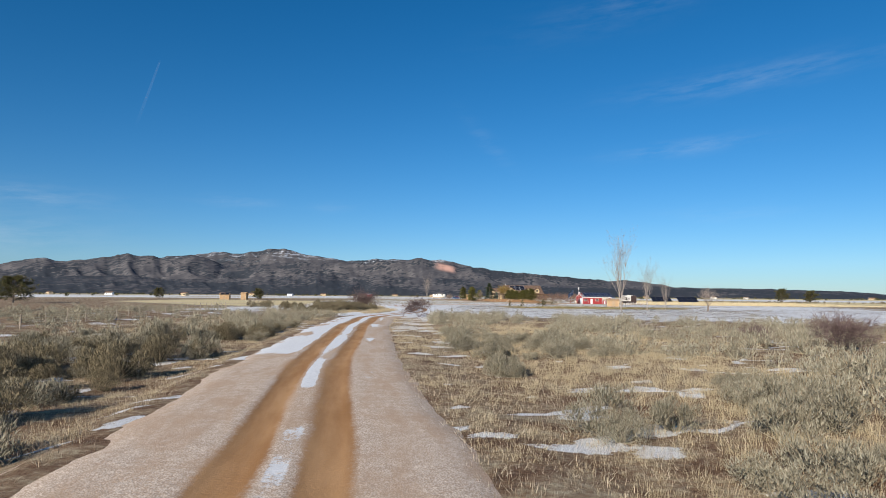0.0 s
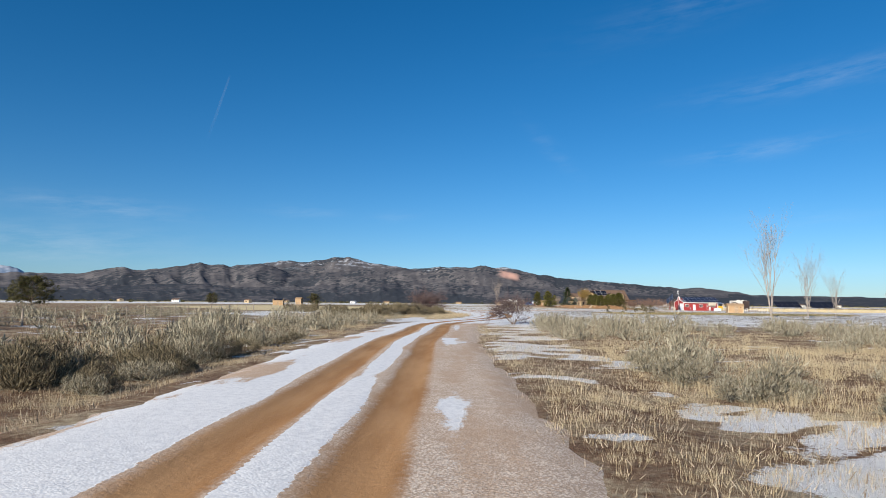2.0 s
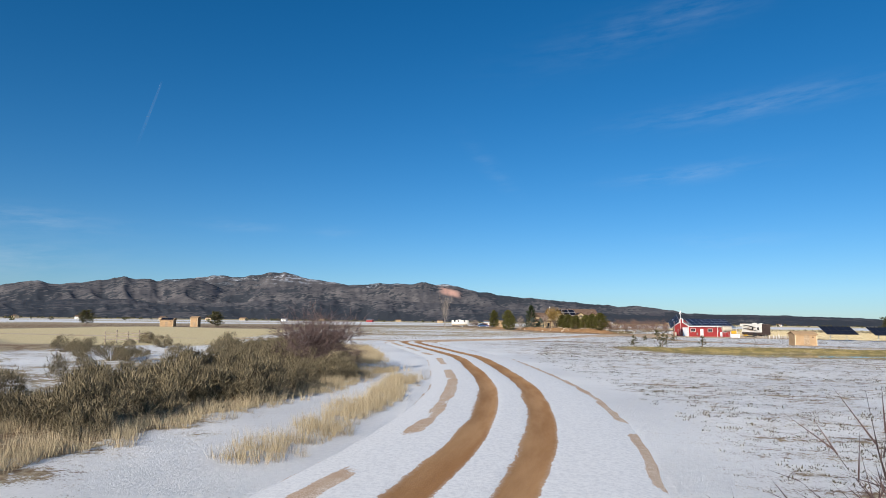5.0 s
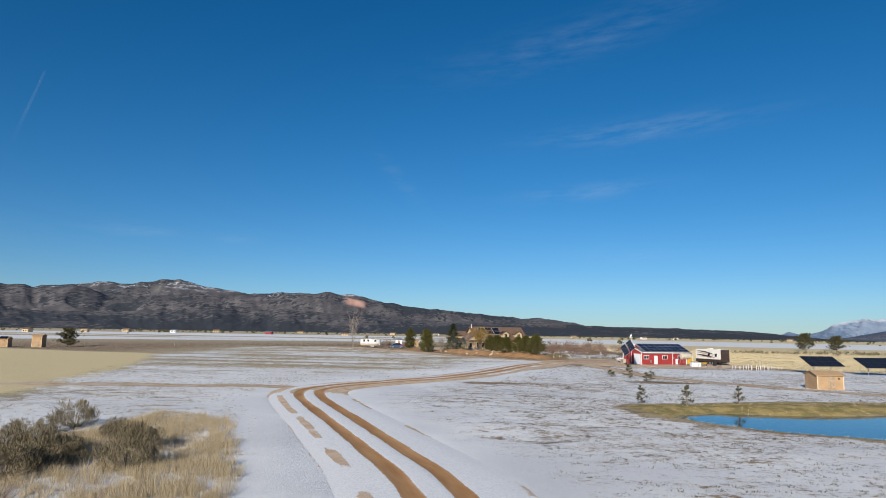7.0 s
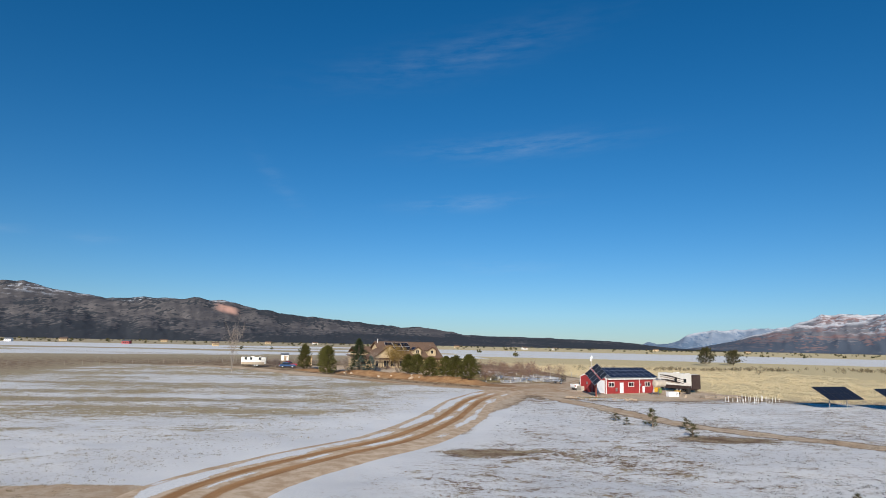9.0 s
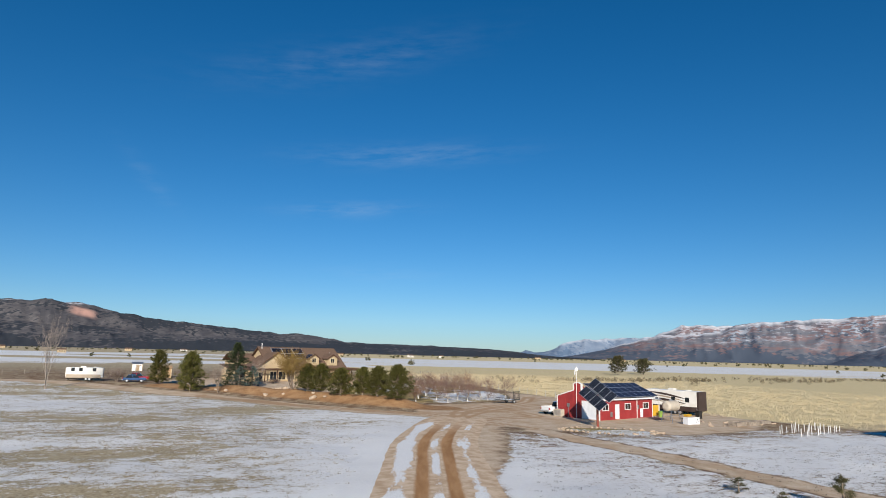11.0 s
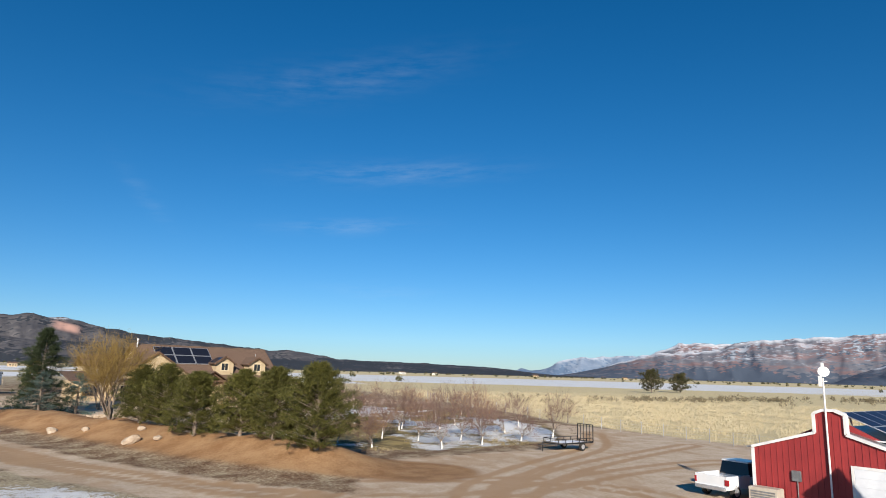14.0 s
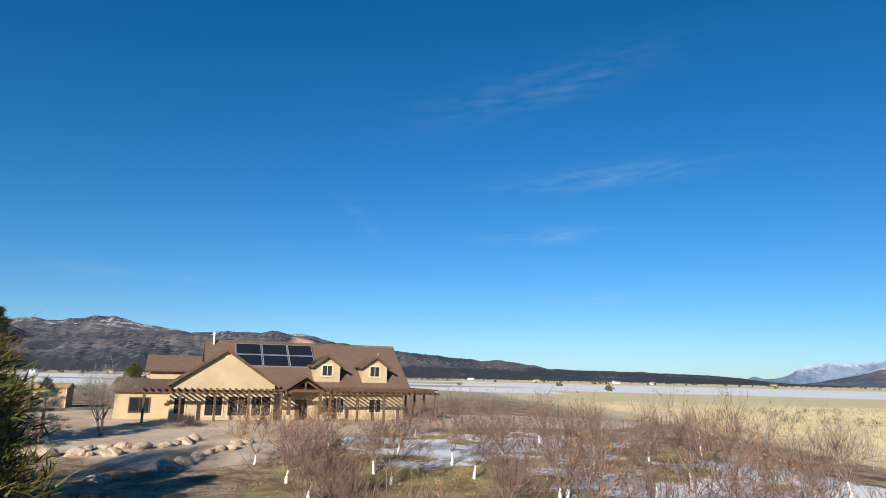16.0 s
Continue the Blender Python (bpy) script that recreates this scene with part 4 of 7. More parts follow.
scattered("distant_sagebrush", SAGE_LOW, np.stack([sx, sy, sz, size], 1)[290:], rs, M["sage"], "grey-green sagebrush growing in loose clumps", "sagebrush")

# the dark thicket inside the bend
n = 760
tx, ty = rs.uniform(-33, -13, n), rs.uniform(164, 208, n)
off, _ = beside(tx, ty, ROAD_PLAN)
core = inside(tx, ty, THICKET, 0.8)
keep = (rs.rand(n) < core * 0.95) & (off < -6.2)
tx, ty = tx[keep][:92], ty[keep][:92]
lone = np.array([(-45, 201.4), (-30.9, 189.9), (-38.4, 197.5), (-29, 183.1), (-60.4, 231.8), (-49.7, 220), (-39.1, 200.3), (-43.5, 213.5), (-54.9, 221), (-53.5, 208.8), (-46.4, 203), (-51, 209), (-36, 196.5), (-40, 203.5)])
ex, ey = rs.normal(size=26) * 2.6 - 33.0, rs.normal(size=26) * 4.2 + 215.0
tx, ty = np.concatenate([lone[:, 0], ex, tx]), np.concatenate([lone[:, 1], ey, ty])
tz = height(tx, ty)
for k in range(len(tx)):
    shrub("rabbitbrush", brush_meshes[k % 4], tx[k], ty[k], tz[k], 0.85 + 1.1 * rs.rand(), "dense olive-brown brush in a roadside thicket", "brush", "thicket inside the bend")

# dry grass
TUFT = [tuft(rs, 22, 0.26, 0.20, 0.75, 0.0065) for k in range(6)]
TALL = [tuft(rs, 44, 0.66, 0.26, 0.5, 0.011) for k in range(4)]
FLUFF = [tuft(rs, 30, 0.5, 0.26, 0.6, 0.009) for k in range(4)]
PRAIRIE = [tuft(rs, 14, 0.5, 0.45, 0.5, 0.022) for k in range(4)]
LITTER = [tuft(rs, 7, 0.16, 0.27, 1.1, 0.013) for k in range(5)]
SHORT = [tuft(rs, 7, 0.15, 0.17, 1.3, 0.06) for k in range(5)]


def meadow(name, count, box, chance, variants, lo, hi, material, label):
    x, y = rs.uniform(box[0], box[1], count), rs.uniform(box[2], box[3], count)
    off, along = beside(x, y, ROAD_PLAN)
    keep = rs.rand(count) < chance(x, y, off)
    x, y = x[keep], y[keep]
    return scattered(name, variants, on_ground(x, y, lo + (hi - lo) * rs.rand(len(x))), rs, material, label, "grass")


meadow("roadside_dry_grass", 105000, (-24, 50, 58, 146),
       lambda x, y, off: sstep(off * np.where(off > 0, 1.22, -1.0), 4.3, 5.6) * (1 - 0.85 * sstep(np.abs(off), 14, 26)) * (0.05 + 0.62 * sstep(fnoise(x / 2.4, y / 2.4, 3), 0.46, 0.56)) * (1 - 0.75 * np.exp(-(((off - 6.0) / 2.2) ** 4)) * sstep(y, 108, 118)) * (y + 0.25 * x < 170),
       TUFT, 0.4, 0.95, M["bleached"], "tufts of bleached dry grass beside the road")
meadow("sage_flat_grass", 22000, (6, 56, 58, 128),
       lambda x, y, off: sstep(off, 6.8, 9.0) * (1 - 0.7 * sstep(off, 18, 30)) * (0.12 + 0.88 * sstep(fnoise(x / 3.5 + 9, y / 3.5, 3), 0.44, 0.58)) * 0.6,
       FLUFF, 0.6, 1.15, M["bleached"], "knee-high bleached grass between the sagebrush mounds")
meadow("ground_litter", 60000, (-24, 48, 58, 150),
       lambda x, y, off: sstep(off * np.where(off > 0, 1.22, -1.0), 4.2, 5.0) * (1 - 0.9 * sstep(np.abs(off), 12, 20)) * 0.9,
       LITTER, 0.7, 1.5, M["litter"], "low grey-brown dead stalks and litter on the earth")
meadow("thicket_dry_grass", 28000, (-35, 0, 160, 240),
       lambda x, y, off: (off < -4.6) * (0.9 * np.exp(-(((x + 14.6) / 1.2) ** 2)) * (y < 198) + 0.5 * inside(x, y, THICKET, 1.5) + 1.2 * sstep(-off, 7.5, 9.5) * (1 - sstep(-off, 17, 24)) * sstep(y, 198, 206) * (1 - sstep(y, 228, 238)) + 1.1 * np.exp(-(((off + 6.0) / 0.75) ** 2)) * (y < 192) * (y > 166)) * (0.3 + 0.7 * sstep(fnoise(x / 3, y / 3, 3), 0.4, 0.6)),
       TALL, 0.65, 1.25, M["tan_grass"], "tall tan grass round a roadside thicket")
meadow("field_stubble", 60000, (-75, 4, 226, 352),
       lambda x, y, off: (off < -5) * sstep(-off, 5.5, 8) * (1 - inside(x, y, HAY, 2)) * (0.05 + 0.6 * sstep(0.55 * fnoise(x / 14, y / 4.5, 3) + 0.45 * fnoise(x / 2.2, y / 1.6, 3), 0.46, 0.56)) * (1 - inside(x, y, YARD, 2)) * (y < 352 - 0.75 * (x + 20) * (x > -20)),
       SHORT, 0.35, 0.85, M["stubble"], "short tan grass clumps poking through thin snow")
meadow("frosted_field_grass", 46000, (-6, 62, 162, 318),
       lambda x, y, off: sstep(off, 5.6, 8) * (0.14 + 0.8 * sstep(0.5 * fnoise(x / 9, y / 4, 3) + 0.5 * fnoise(x / 1.8, y / 1.3, 3), 0.46, 0.55)) * (1 - inside(x, y, POND_BANK, 1)) * (1 - 0.6 * sstep(y, 250, 290)),
       SHORT, 0.4, 1.0, M["frosted"], "dark short grass clumps standing in thin snow")
meadow("plain_grass", 34000, (30, 150, 325, 540),
       lambda x, y, off: sstep(x - fence_x(y), 0.3, 2.0) * (1 - 0.7 * sstep(x, 90, 150)) * (1 - 0.8 * sstep(y, 470, 540)) * (0.35 + 0.65 * sstep(fnoise(x / 5, y / 5, 3), 0.42, 0.6)),
       PRAIRIE, 0.8, 1.5, M["straw"], "tall yellow prairie grass beyond the fence")
meadow("pond_bank_grass", 3500, (0, 58, 226, 259), lambda x, y, off: sstep(inside(x, y, POND_BANK, 1.2) * (1 - inside(x, y, POND, 2.0)), 0.3, 0.7),
       TUFT, 0.5, 1.0, M["straw"], "yellow bank grass round the pond")
meadow("orchard_grass", 6000, (0, 38, 372, 424), lambda x, y, off: inside(x, y, ORCHARD, 1.5) * sstep(fnoise(x / 4, y / 4, 3), 0.48, 0.62),
       SHORT, 0.8, 1.6, M["stubble"], "short dry grass under the fruit trees")


def limbs(rs, origin, direction, length, radius, level, out, p):
    """Grows one limb in bent pieces and its children; out gathers (a, b, ra, rb, level)."""
    steps = 3 if level < 2 else 2
    a, d, r = np.array(origin, float), unit(np.array(direction, float)), radius
    nodes = []
    for k in range(steps):
        d = unit(d + rs.normal(size=3) * p["wander"] + np.array([0, 0, p["rise"]]))
        b = a + d * length / steps
        out.append((a, b, r, r * 0.78, level))
        nodes.append((b, d, r * 0.78))
        a, r = b, r * 0.78
    if level + 1 >= p["levels"]:
        return
    for j in range(p["kids"][level]):
        b, bd, br = nodes[min(len(nodes) - 1, int(len(nodes) * (p["from"] + (1 - p["from"]) * rs.rand())))]
        turn = rs.rand() * 6.283
        s = unit(np.cross(bd, [0.3, 0.2, 0.9]))
        u = np.cross(bd, s)
        splay = p["splay"] * (0.7 + 0.6 * rs.rand())
        cd = bd * math.cos(splay) + (s * math.cos(turn) + u * math.sin(turn)) * math.sin(splay)
        limbs(rs, b, cd, length * p["shrink"] * (0.75 + 0.5 * rs.rand()), br * 0.62, level + 1, out, p)


def wood(segs, sides):
    """Tapered round limbs from (a, b, ra, rb)."""
    A, B = np.array([s[0] for s in segs]), np.array([s[1] for s in segs])
    ra, rb = np.array([s[2] for s in segs]), np.array([s[3] for s in segs])
    d = unit(B - A)
    s = unit(np.cross(d, np.where(np.abs(d[:, 2:3]) > 0.9, [[1.0, 0, 0]], [[0, 0, 1.0]])))
    u = np.cross(d, s)
    ang = np.arange(sides) * 6.283185 / sides
    ring = s[:, None] * np.cos(ang)[None, :, None] + u[:, None] * np.sin(ang)[None, :, None]
    v = np.concatenate([A[:, None] + ring * ra[:, None, None], B[:, None] + ring * rb[:, None, None]], 1)
    i = np.arange(sides)
    f = np.stack([i, (i + 1) % sides, sides + (i + 1) % sides, sides + i], 1)
    f = (f[None] + (np.arange(len(segs)) * 2 * sides)[:, None, None]).reshape(-1, 4)
    tri = np.concatenate([f[:, [0, 1, 2]], f[:, [0, 2, 3]]])
    return v.reshape(-1, 3), tri


def chained(segs, sides):
    """Joined tubes: pieces that follow one another share their rings."""
    runs = []
    for s in segs:
        if runs and np.allclose(runs[-1][-1][1], s[0]):
            runs[-1].append(s)
        else:
            runs.append([s])
    got, ang = [], np.arange(sides) * 6.283185 / sides
    for run_ in runs:
        pts = np.array([run_[0][0], *[s[1] for s in run_]])
        rad = np.array([run_[0][2], *[s[3] for s in run_]])
        d = unit(np.gradient(pts, axis=0))
        s = unit(np.cross(d, np.where(np.abs(d[:, 2:3]) > 0.9, [[1.0, 0.1, 0]], [[0, 0, 1.0]])))
        s = unit(s[:1] - d * (d * s[:1]).sum(1, keepdims=True))
        u = np.cross(d, s)
        v = pts[:, None] + (s[:, None] * np.cos(ang)[None, :, None] + u[:, None] * np.sin(ang)[None, :, None]) * rad[:, None, None]
        i = np.arange(sides)
        f = np.stack([i, (i + 1) % sides, sides + (i + 1) % sides, sides + i], 1)
        f = (f[None] + (np.arange(len(pts) - 1) * sides)[:, None, None]).reshape(-1, 4)
        got.append((v.reshape(-1, 3), np.concatenate([f[:, [0, 1, 2]], f[:, [0, 2, 3]]])))
    return gather(got)


def bare_tree(name, rs, p, bark, twig, label, category, leaves=None, group=""):
    """A leafless tree: trunk, limbs and a crown of fine twigs; leaves: how many and of what material."""
    out = []
    for k in range(p.get("stems", 1)):
        a = rs.rand() * 6.283
        lean = p.get("lean", 0.05)
        limbs(rs, (0.05 * math.cos(a) * (p.get("stems", 1) > 1), 0.05 * math.sin(a), -0.08), (lean * math.cos(a), lean * math.sin(a), 1), p["height"], p["radius"], 0, out, p)
    top = thing(name, Matrix(), label, category, group)
    cut = p.get("wood_levels", 2)
    trunk = [s for s in out if s[4] == 0]
    mid = [s for s in out if 0 < s[4] < cut]
    thin = [s for s in out if s[4] >= cut]
    stems = [("trunk", trunk[k : k + 3], bark, 8) for k in range(0, len(trunk), 3)]
    for key, segs, mat, sides in (*stems, ("branchwork", mid, p.get("limb_bark", bark), 5)):
        if segs:
            ob = new(key, array_mesh(key, *chained(segs, sides), mat, smooth=True))
            ob.parent = top
    if thin:
        A, B = np.array([s[0] for s in thin]), np.array([s[1] for s in thin])
        w = np.array([s[2] for s in thin])
        got = [blades(A, B - A, np.linalg.norm(B - A, axis=1) * 1.15, np.maximum(2 * w, p.get("twig_w", 0.012)), rs)]
        n = p.get("sprays", 0)
        if n:
            k = rs.randint(len(thin), size=n)
            at = A[k] + (B - A)[k] * rs.rand(n, 1)
            got.append(blades(at, unit((B - A)[k]) + rs.normal(size=(n, 3)) * 0.5 + [0, 0, 0.2], p.get("spray_l", 0.3) * (0.5 + rs.rand(n)), p.get("twig_w", 0.012) * 0.8, rs))
        ob = new("twig_crown", array_mesh("twig_crown", *gather(got), twig))
        ob.parent = top
    if leaves:
        n, mat = leaves
        B = np.array([s[1] for s in (thin or mid)])
        at = B[rs.randint(len(B), size=n)] + rs.normal(size=(n, 3)) * 0.07
        ob = new("leaf_crown", array_mesh("leaf_crown", *blades(at, rs.normal(size=(n, 3)), 0.08, 0.05, rs), mat))
        ob.parent = top
    return top


def conifer(name, rs, h, r, material, label, category, clusters=520, needles=22, needle=0.2, droop=0.1, low=0.1, point=1.0, width=0.02, group="", lift=0.12):
    """An evergreen: trunk, boughs, and a crown of needle clumps along them, with gaps and an uneven outline."""
    top = thing(name, Matrix(), label, category, group)
    trunk = [(np.array([0, 0, -0.1]), np.array([0, 0, h * 0.5]), 0.018 * h + 0.04, 0.011 * h + 0.02), (np.array([0, 0, h * 0.5]), np.array([0, 0, h * 0.97]), 0.011 * h + 0.02, 0.012)]
    ob = new("trunk", array_mesh("trunk", *wood(trunk, 8), M["bark"], smooth=True))
    ob.parent = top
    per = 9
    nb = int(clusters / per)
    t = (np.arange(nb) + rs.rand(nb)) / nb
    whorls = max(6, int(h / 0.5))
    t = np.clip((np.round(t * whorls) + rs.normal(size=nb) * 0.3) / whorls, 0, 0.995)
    zb = h * (low + (0.97 - low) * t)
    ang = np.arange(nb) * 2.39996 + rs.normal(size=nb) * 0.4
    reach = r * (np.minimum(1.0, (1.04 - t) ** point * 1.15)) * np.where(t < 0.12, 0.8 + t, 1) * (0.55 + 0.62 * rs.rand(nb))
    d = np.stack([np.cos(ang), np.sin(ang), (0.55 * t + lift - droop * 3 * (1 - t))], 1)
    root = np.stack([0 * zb, 0 * zb, zb], 1)
    tips = root + d * reach[:, None]
    tips[:, 2] -= 0.12 * droop * reach**2
    boughs = [(a, b, 0.012 + 0.012 * l, 0.006) for a, b, l in zip(root, tips, reach)]
    ob = new("bough_frame", array_mesh("bough_frame", *wood(boughs, 4), M["bark"]))
    ob.parent = top
    f = 0.3 + 0.72 * rs.rand(nb, per) ** 0.8
    f[:, 0] = 1.0
    spread_ = reach[:, None, None] * 0.115
    at = root[:, None] + (tips - root)[:, None] * f[..., None] + rs.normal(size=(nb, per, 3)) * spread_ * np.array([1, 1, 0.55])
    at[..., 2] = np.maximum(at[..., 2], 0.12)
    at, axis = at.reshape(-1, 3), np.repeat(unit(d), per, 0)
    c = np.repeat(at, needles, 0)
    dirs = np.repeat(axis, needles, 0) * 0.75 + rs.normal(size=c.shape) * 0.5 + np.array([0, 0, 0.3])
    stem = c + rs.normal(size=c.shape) * 0.35 * needle
    v, fcs = blades(stem, dirs, needle * (0.6 + 0.7 * rs.rand(len(c))), width, rs)
    ob = new("crown", array_mesh("crown", v, fcs, material))
    ob.parent = top
    return top


def plant(proto, x, y, size=1.0, turn=None, z=None, wide=1.0):
    """A copy of a plant on the ground."""
    m = Matrix.LocRotScale((x, y, lie(x, y) - 0.03 if z is None else z), Euler((0, 0, rs.rand() * 6.28 if turn is None else turn)), None)
    ob = copy_thing(proto, m)
    ob.scale = (size * wide, size * wide, size)
    return ob


def unplant(proto):
    for o in (*proto.children_recursive, proto):
        bpy.data.objects.remove(o)

# ---- materials of built things ----
def ribbed(name, a, b, pitch=0.23):
    k = Mat(name, 0.55, 0.0, 0.4)
    k.colour(k.mix(k.step(k.noise(0.8, 5), 0.3, 0.7), a, b))
    k.bump(k.noise(3, 4), 0.01)
    return k.m


M["red_steel"] = ribbed("red_steel_siding", (0.31, 0.036, 0.036), (0.25, 0.029, 0.030))
M["white_trim"] = worn("white_painted_trim", (0.74, 0.73, 0.71), (0.64, 0.62, 0.60), 1.5, 0.5, relief=0.002)
M["white_door"] = worn("white_door_paint", (0.72, 0.73, 0.75), (0.64, 0.65, 0.68), 1.2, 0.45, relief=0.002)
M["galv"] = worn("galvanised_steel", (0.45, 0.45, 0.45), (0.33, 0.33, 0.33), 4, 0.4, 0.8, relief=0.002)
M["alu"] = worn("pale_aluminium", (0.68, 0.68, 0.69), (0.56, 0.56, 0.57), 3, 0.35, 0.7, relief=0)
M["black_steel"] = worn("black_painted_steel", (0.018, 0.018, 0.018), (0.035, 0.03, 0.028), 4, 0.5, relief=0.002)
M["rust_pole"] = worn("red_oxide_pole", (0.25, 0.055, 0.035), (0.17, 0.05, 0.035), 4, 0.7, relief=0.003)
M["rubber"] = worn("tyre_rubber", (0.018, 0.018, 0.018), (0.05, 0.045, 0.04), 6, 0.9, relief=0.006)
M["stucco"] = worn("tan_stucco", (0.46, 0.355, 0.225), (0.41, 0.31, 0.19), 0.7, 0.95, relief=0.008, fine=60)
M["stucco_pale"] = worn("pale_window_surround", (0.58, 0.47, 0.31), (0.52, 0.41, 0.27), 1.5, 0.95, relief=0.005)
M["shed_wall"] = worn("tan_shed_siding", (0.40, 0.265, 0.15), (0.33, 0.215, 0.12), 0.8, 0.9, relief=0.006)
M["dark_wood"] = worn("dark_stained_timber", (0.075, 0.042, 0.026), (0.13, 0.075, 0.045), 3, 0.75, relief=0.006)
M["mid_wood"] = worn("weathered_timber", (0.26, 0.18, 0.11), (0.36, 0.27, 0.18), 3, 0.85, relief=0.006)
M["grey_wood"] = worn("grey_fence_wood", (0.20, 0.165, 0.13), (0.31, 0.26, 0.21), 3, 0.9, relief=0.008)
M["rv_white"] = worn("motorhome_gelcoat", (0.72, 0.70, 0.66), (0.66, 0.63, 0.58), 0.8, 0.3, relief=0)
M["rv_brown"] = worn("dark_brown_gelcoat", (0.045, 0.03, 0.028), (0.065, 0.045, 0.04), 1.0, 0.3, relief=0)
M["rv_tan"] = worn("tan_gelcoat", (0.40, 0.33, 0.25), (0.36, 0.29, 0.22), 1.0, 0.3, relief=0)
M["yellow"] = worn("yellow_plastic", (0.62, 0.36, 0.03), (0.52, 0.29, 0.03), 3, 0.5, relief=0)
M["green"] = worn("green_plastic", (0.20, 0.30, 0.05), (0.15, 0.24, 0.05), 3, 0.5, relief=0)
M["tank"] = worn("weathered_tank_plastic", (0.50, 0.44, 0.36), (0.42, 0.36, 0.29), 2, 0.5, relief=0.003)
M["car_white"] = worn("white_car_paint", (0.74, 0.74, 0.74), (0.68, 0.68, 0.68), 1.0, 0.25, relief=0)
M["car_blue"] = worn("blue_car_paint", (0.05, 0.10, 0.22), (0.04, 0.08, 0.18), 1.0, 0.25, relief=0)
M["car_red"] = worn("red_car_paint", (0.35, 0.025, 0.03), (0.30, 0.02, 0.025), 1.0, 0.25, relief=0)
k = Mat("dark_window_glass", 0.06, 0, 0.6)
k.colour((0.018, 0.022, 0.026))
M["glass"] = k.m
# solar cells: dark blue squares between thin pale lines
def cells(name, tone, line, pitch, width, rough=0.3):
    k = Mat(name, rough, 0, 0.1)
    sep = k.n.new("ShaderNodeSeparateXYZ")
    k.l.new(k.where(), sep.inputs[0])
    lines = None
    for axis in (0, 1):
        f = k.math("FRACT", k.math("DIVIDE", k.math("ADD", sep.outputs[axis], 50.0), pitch))
        edge = k.math("LESS_THAN", f, width)
        lines = edge if lines is None else k.math("MAXIMUM", lines, edge)
    k.colour(k.mix(lines, k.mix(k.noise(1.3, 3), tone, tuple(1.4 * v for v in tone)), line))
    return k.m


M["cells"] = cells("solar_cells_marked", (0.006, 0.009, 0.018), (0.14, 0.15, 0.18), 0.175, 0.055)
M["cells_blue"] = cells("solar_cells_blue", (0.010, 0.017, 0.042), (0.02, 0.03, 0.055), 0.16, 0.05, 0.45)
M["cells_black"] = cells("solar_collector_glass", (0.010, 0.012, 0.020), (0.018, 0.02, 0.028), 0.2, 0.05, 0.1)
M["shingle"] = Mat("brown_shingle", 0.95, 0, 0.2)
k = M["shingle"]
br = k.n.new("ShaderNodeTexBrick")
br.inputs["Scale"].default_value = 1.0
for key, v in (("Color1", (0.14, 0.088, 0.062, 1)), ("Color2", (0.18, 0.116, 0.082, 1)), ("Mortar", (0.07, 0.043, 0.03, 1))):
    br.inputs[key].default_value = v
br.inputs["Brick Width"].default_value, br.inputs["Row Height"].default_value, br.inputs["Mortar Size"].default_value = 0.32, 0.14, 0.012
k.l.new(k.where(), br.inputs["Vector"])
k.colour(k.mix(k.math("MULTIPLY", k.noise(0.5, 5), 0.5), br.outputs["Color"], (0.15, 0.10, 0.075)))
k.bump(k.noise(25, 3), 0.01)
M["shingle"] = k.m
M["rock"] = worn("tan_fieldstone", (0.34, 0.25, 0.175), (0.46, 0.37, 0.28), 2.5, 0.95, relief=0.04, fine=9)
k = Mat("pond_water", 0.04, 0, 0.5)
k.colour((0.012, 0.035, 0.055))
k.bump(k.noise(1.6, 3, stretch=(1, 2.2, 1)), 0.012, 0.35)
M["water"] = k.m


# ---- pond ----
pp = np.array(POND)
mid_p = pp.mean(0)
ring = smooth_line([*POND, POND[0]], 1.2)
ring = mid_p + (ring - mid_p) * 1.04
b = Build().face(*[(x, y, -0.33) for x, y in ring[:-1]])
tagged(part("water", b, M["water"]), "still blue pond water between grassy banks", "pond", kind="structure")


def window(parent, x, z, w, h, y=0.0, frame_m=None, mull=1, name="window", trim=0.09):
    """A window in a wall that faces -y: surround, pane, mullions, sill."""
    f = frame_m or M["white_trim"]
    b = Build()
    b.box(x - w / 2 - trim, x - w / 2, y - 0.05, y + 0.04, z - h / 2 - trim, z + h / 2 + trim)
    b.box(x + w / 2, x + w / 2 + trim, y - 0.05, y + 0.04, z - h / 2 - trim, z + h / 2 + trim)
    b.box(x - w / 2, x + w / 2, y - 0.05, y + 0.04, z + h / 2, z + h / 2 + trim)
    b.box(x - w / 2, x + w / 2, y - 0.06, y + 0.04, z - h / 2 - trim, z - h / 2)
    for k in range(1, mull + 1):
        xm = x - w / 2 + w * k / (mull + 1)
        b.box(xm - 0.025, xm + 0.025, y - 0.035, y + 0.03, z - h / 2, z + h / 2)
    win = part(name, b, f, parent)
    for k in range(mull + 1):
        a, c = x - w / 2 + w * k / (mull + 1), x - w / 2 + w * (k + 1) / (mull + 1)
        part("pane", Build().box(a + 0.03, c - 0.03, y - 0.012, y + 0.0, z - h / 2 + 0.01, z + h / 2 - 0.01), M["glass"], win)
    return win


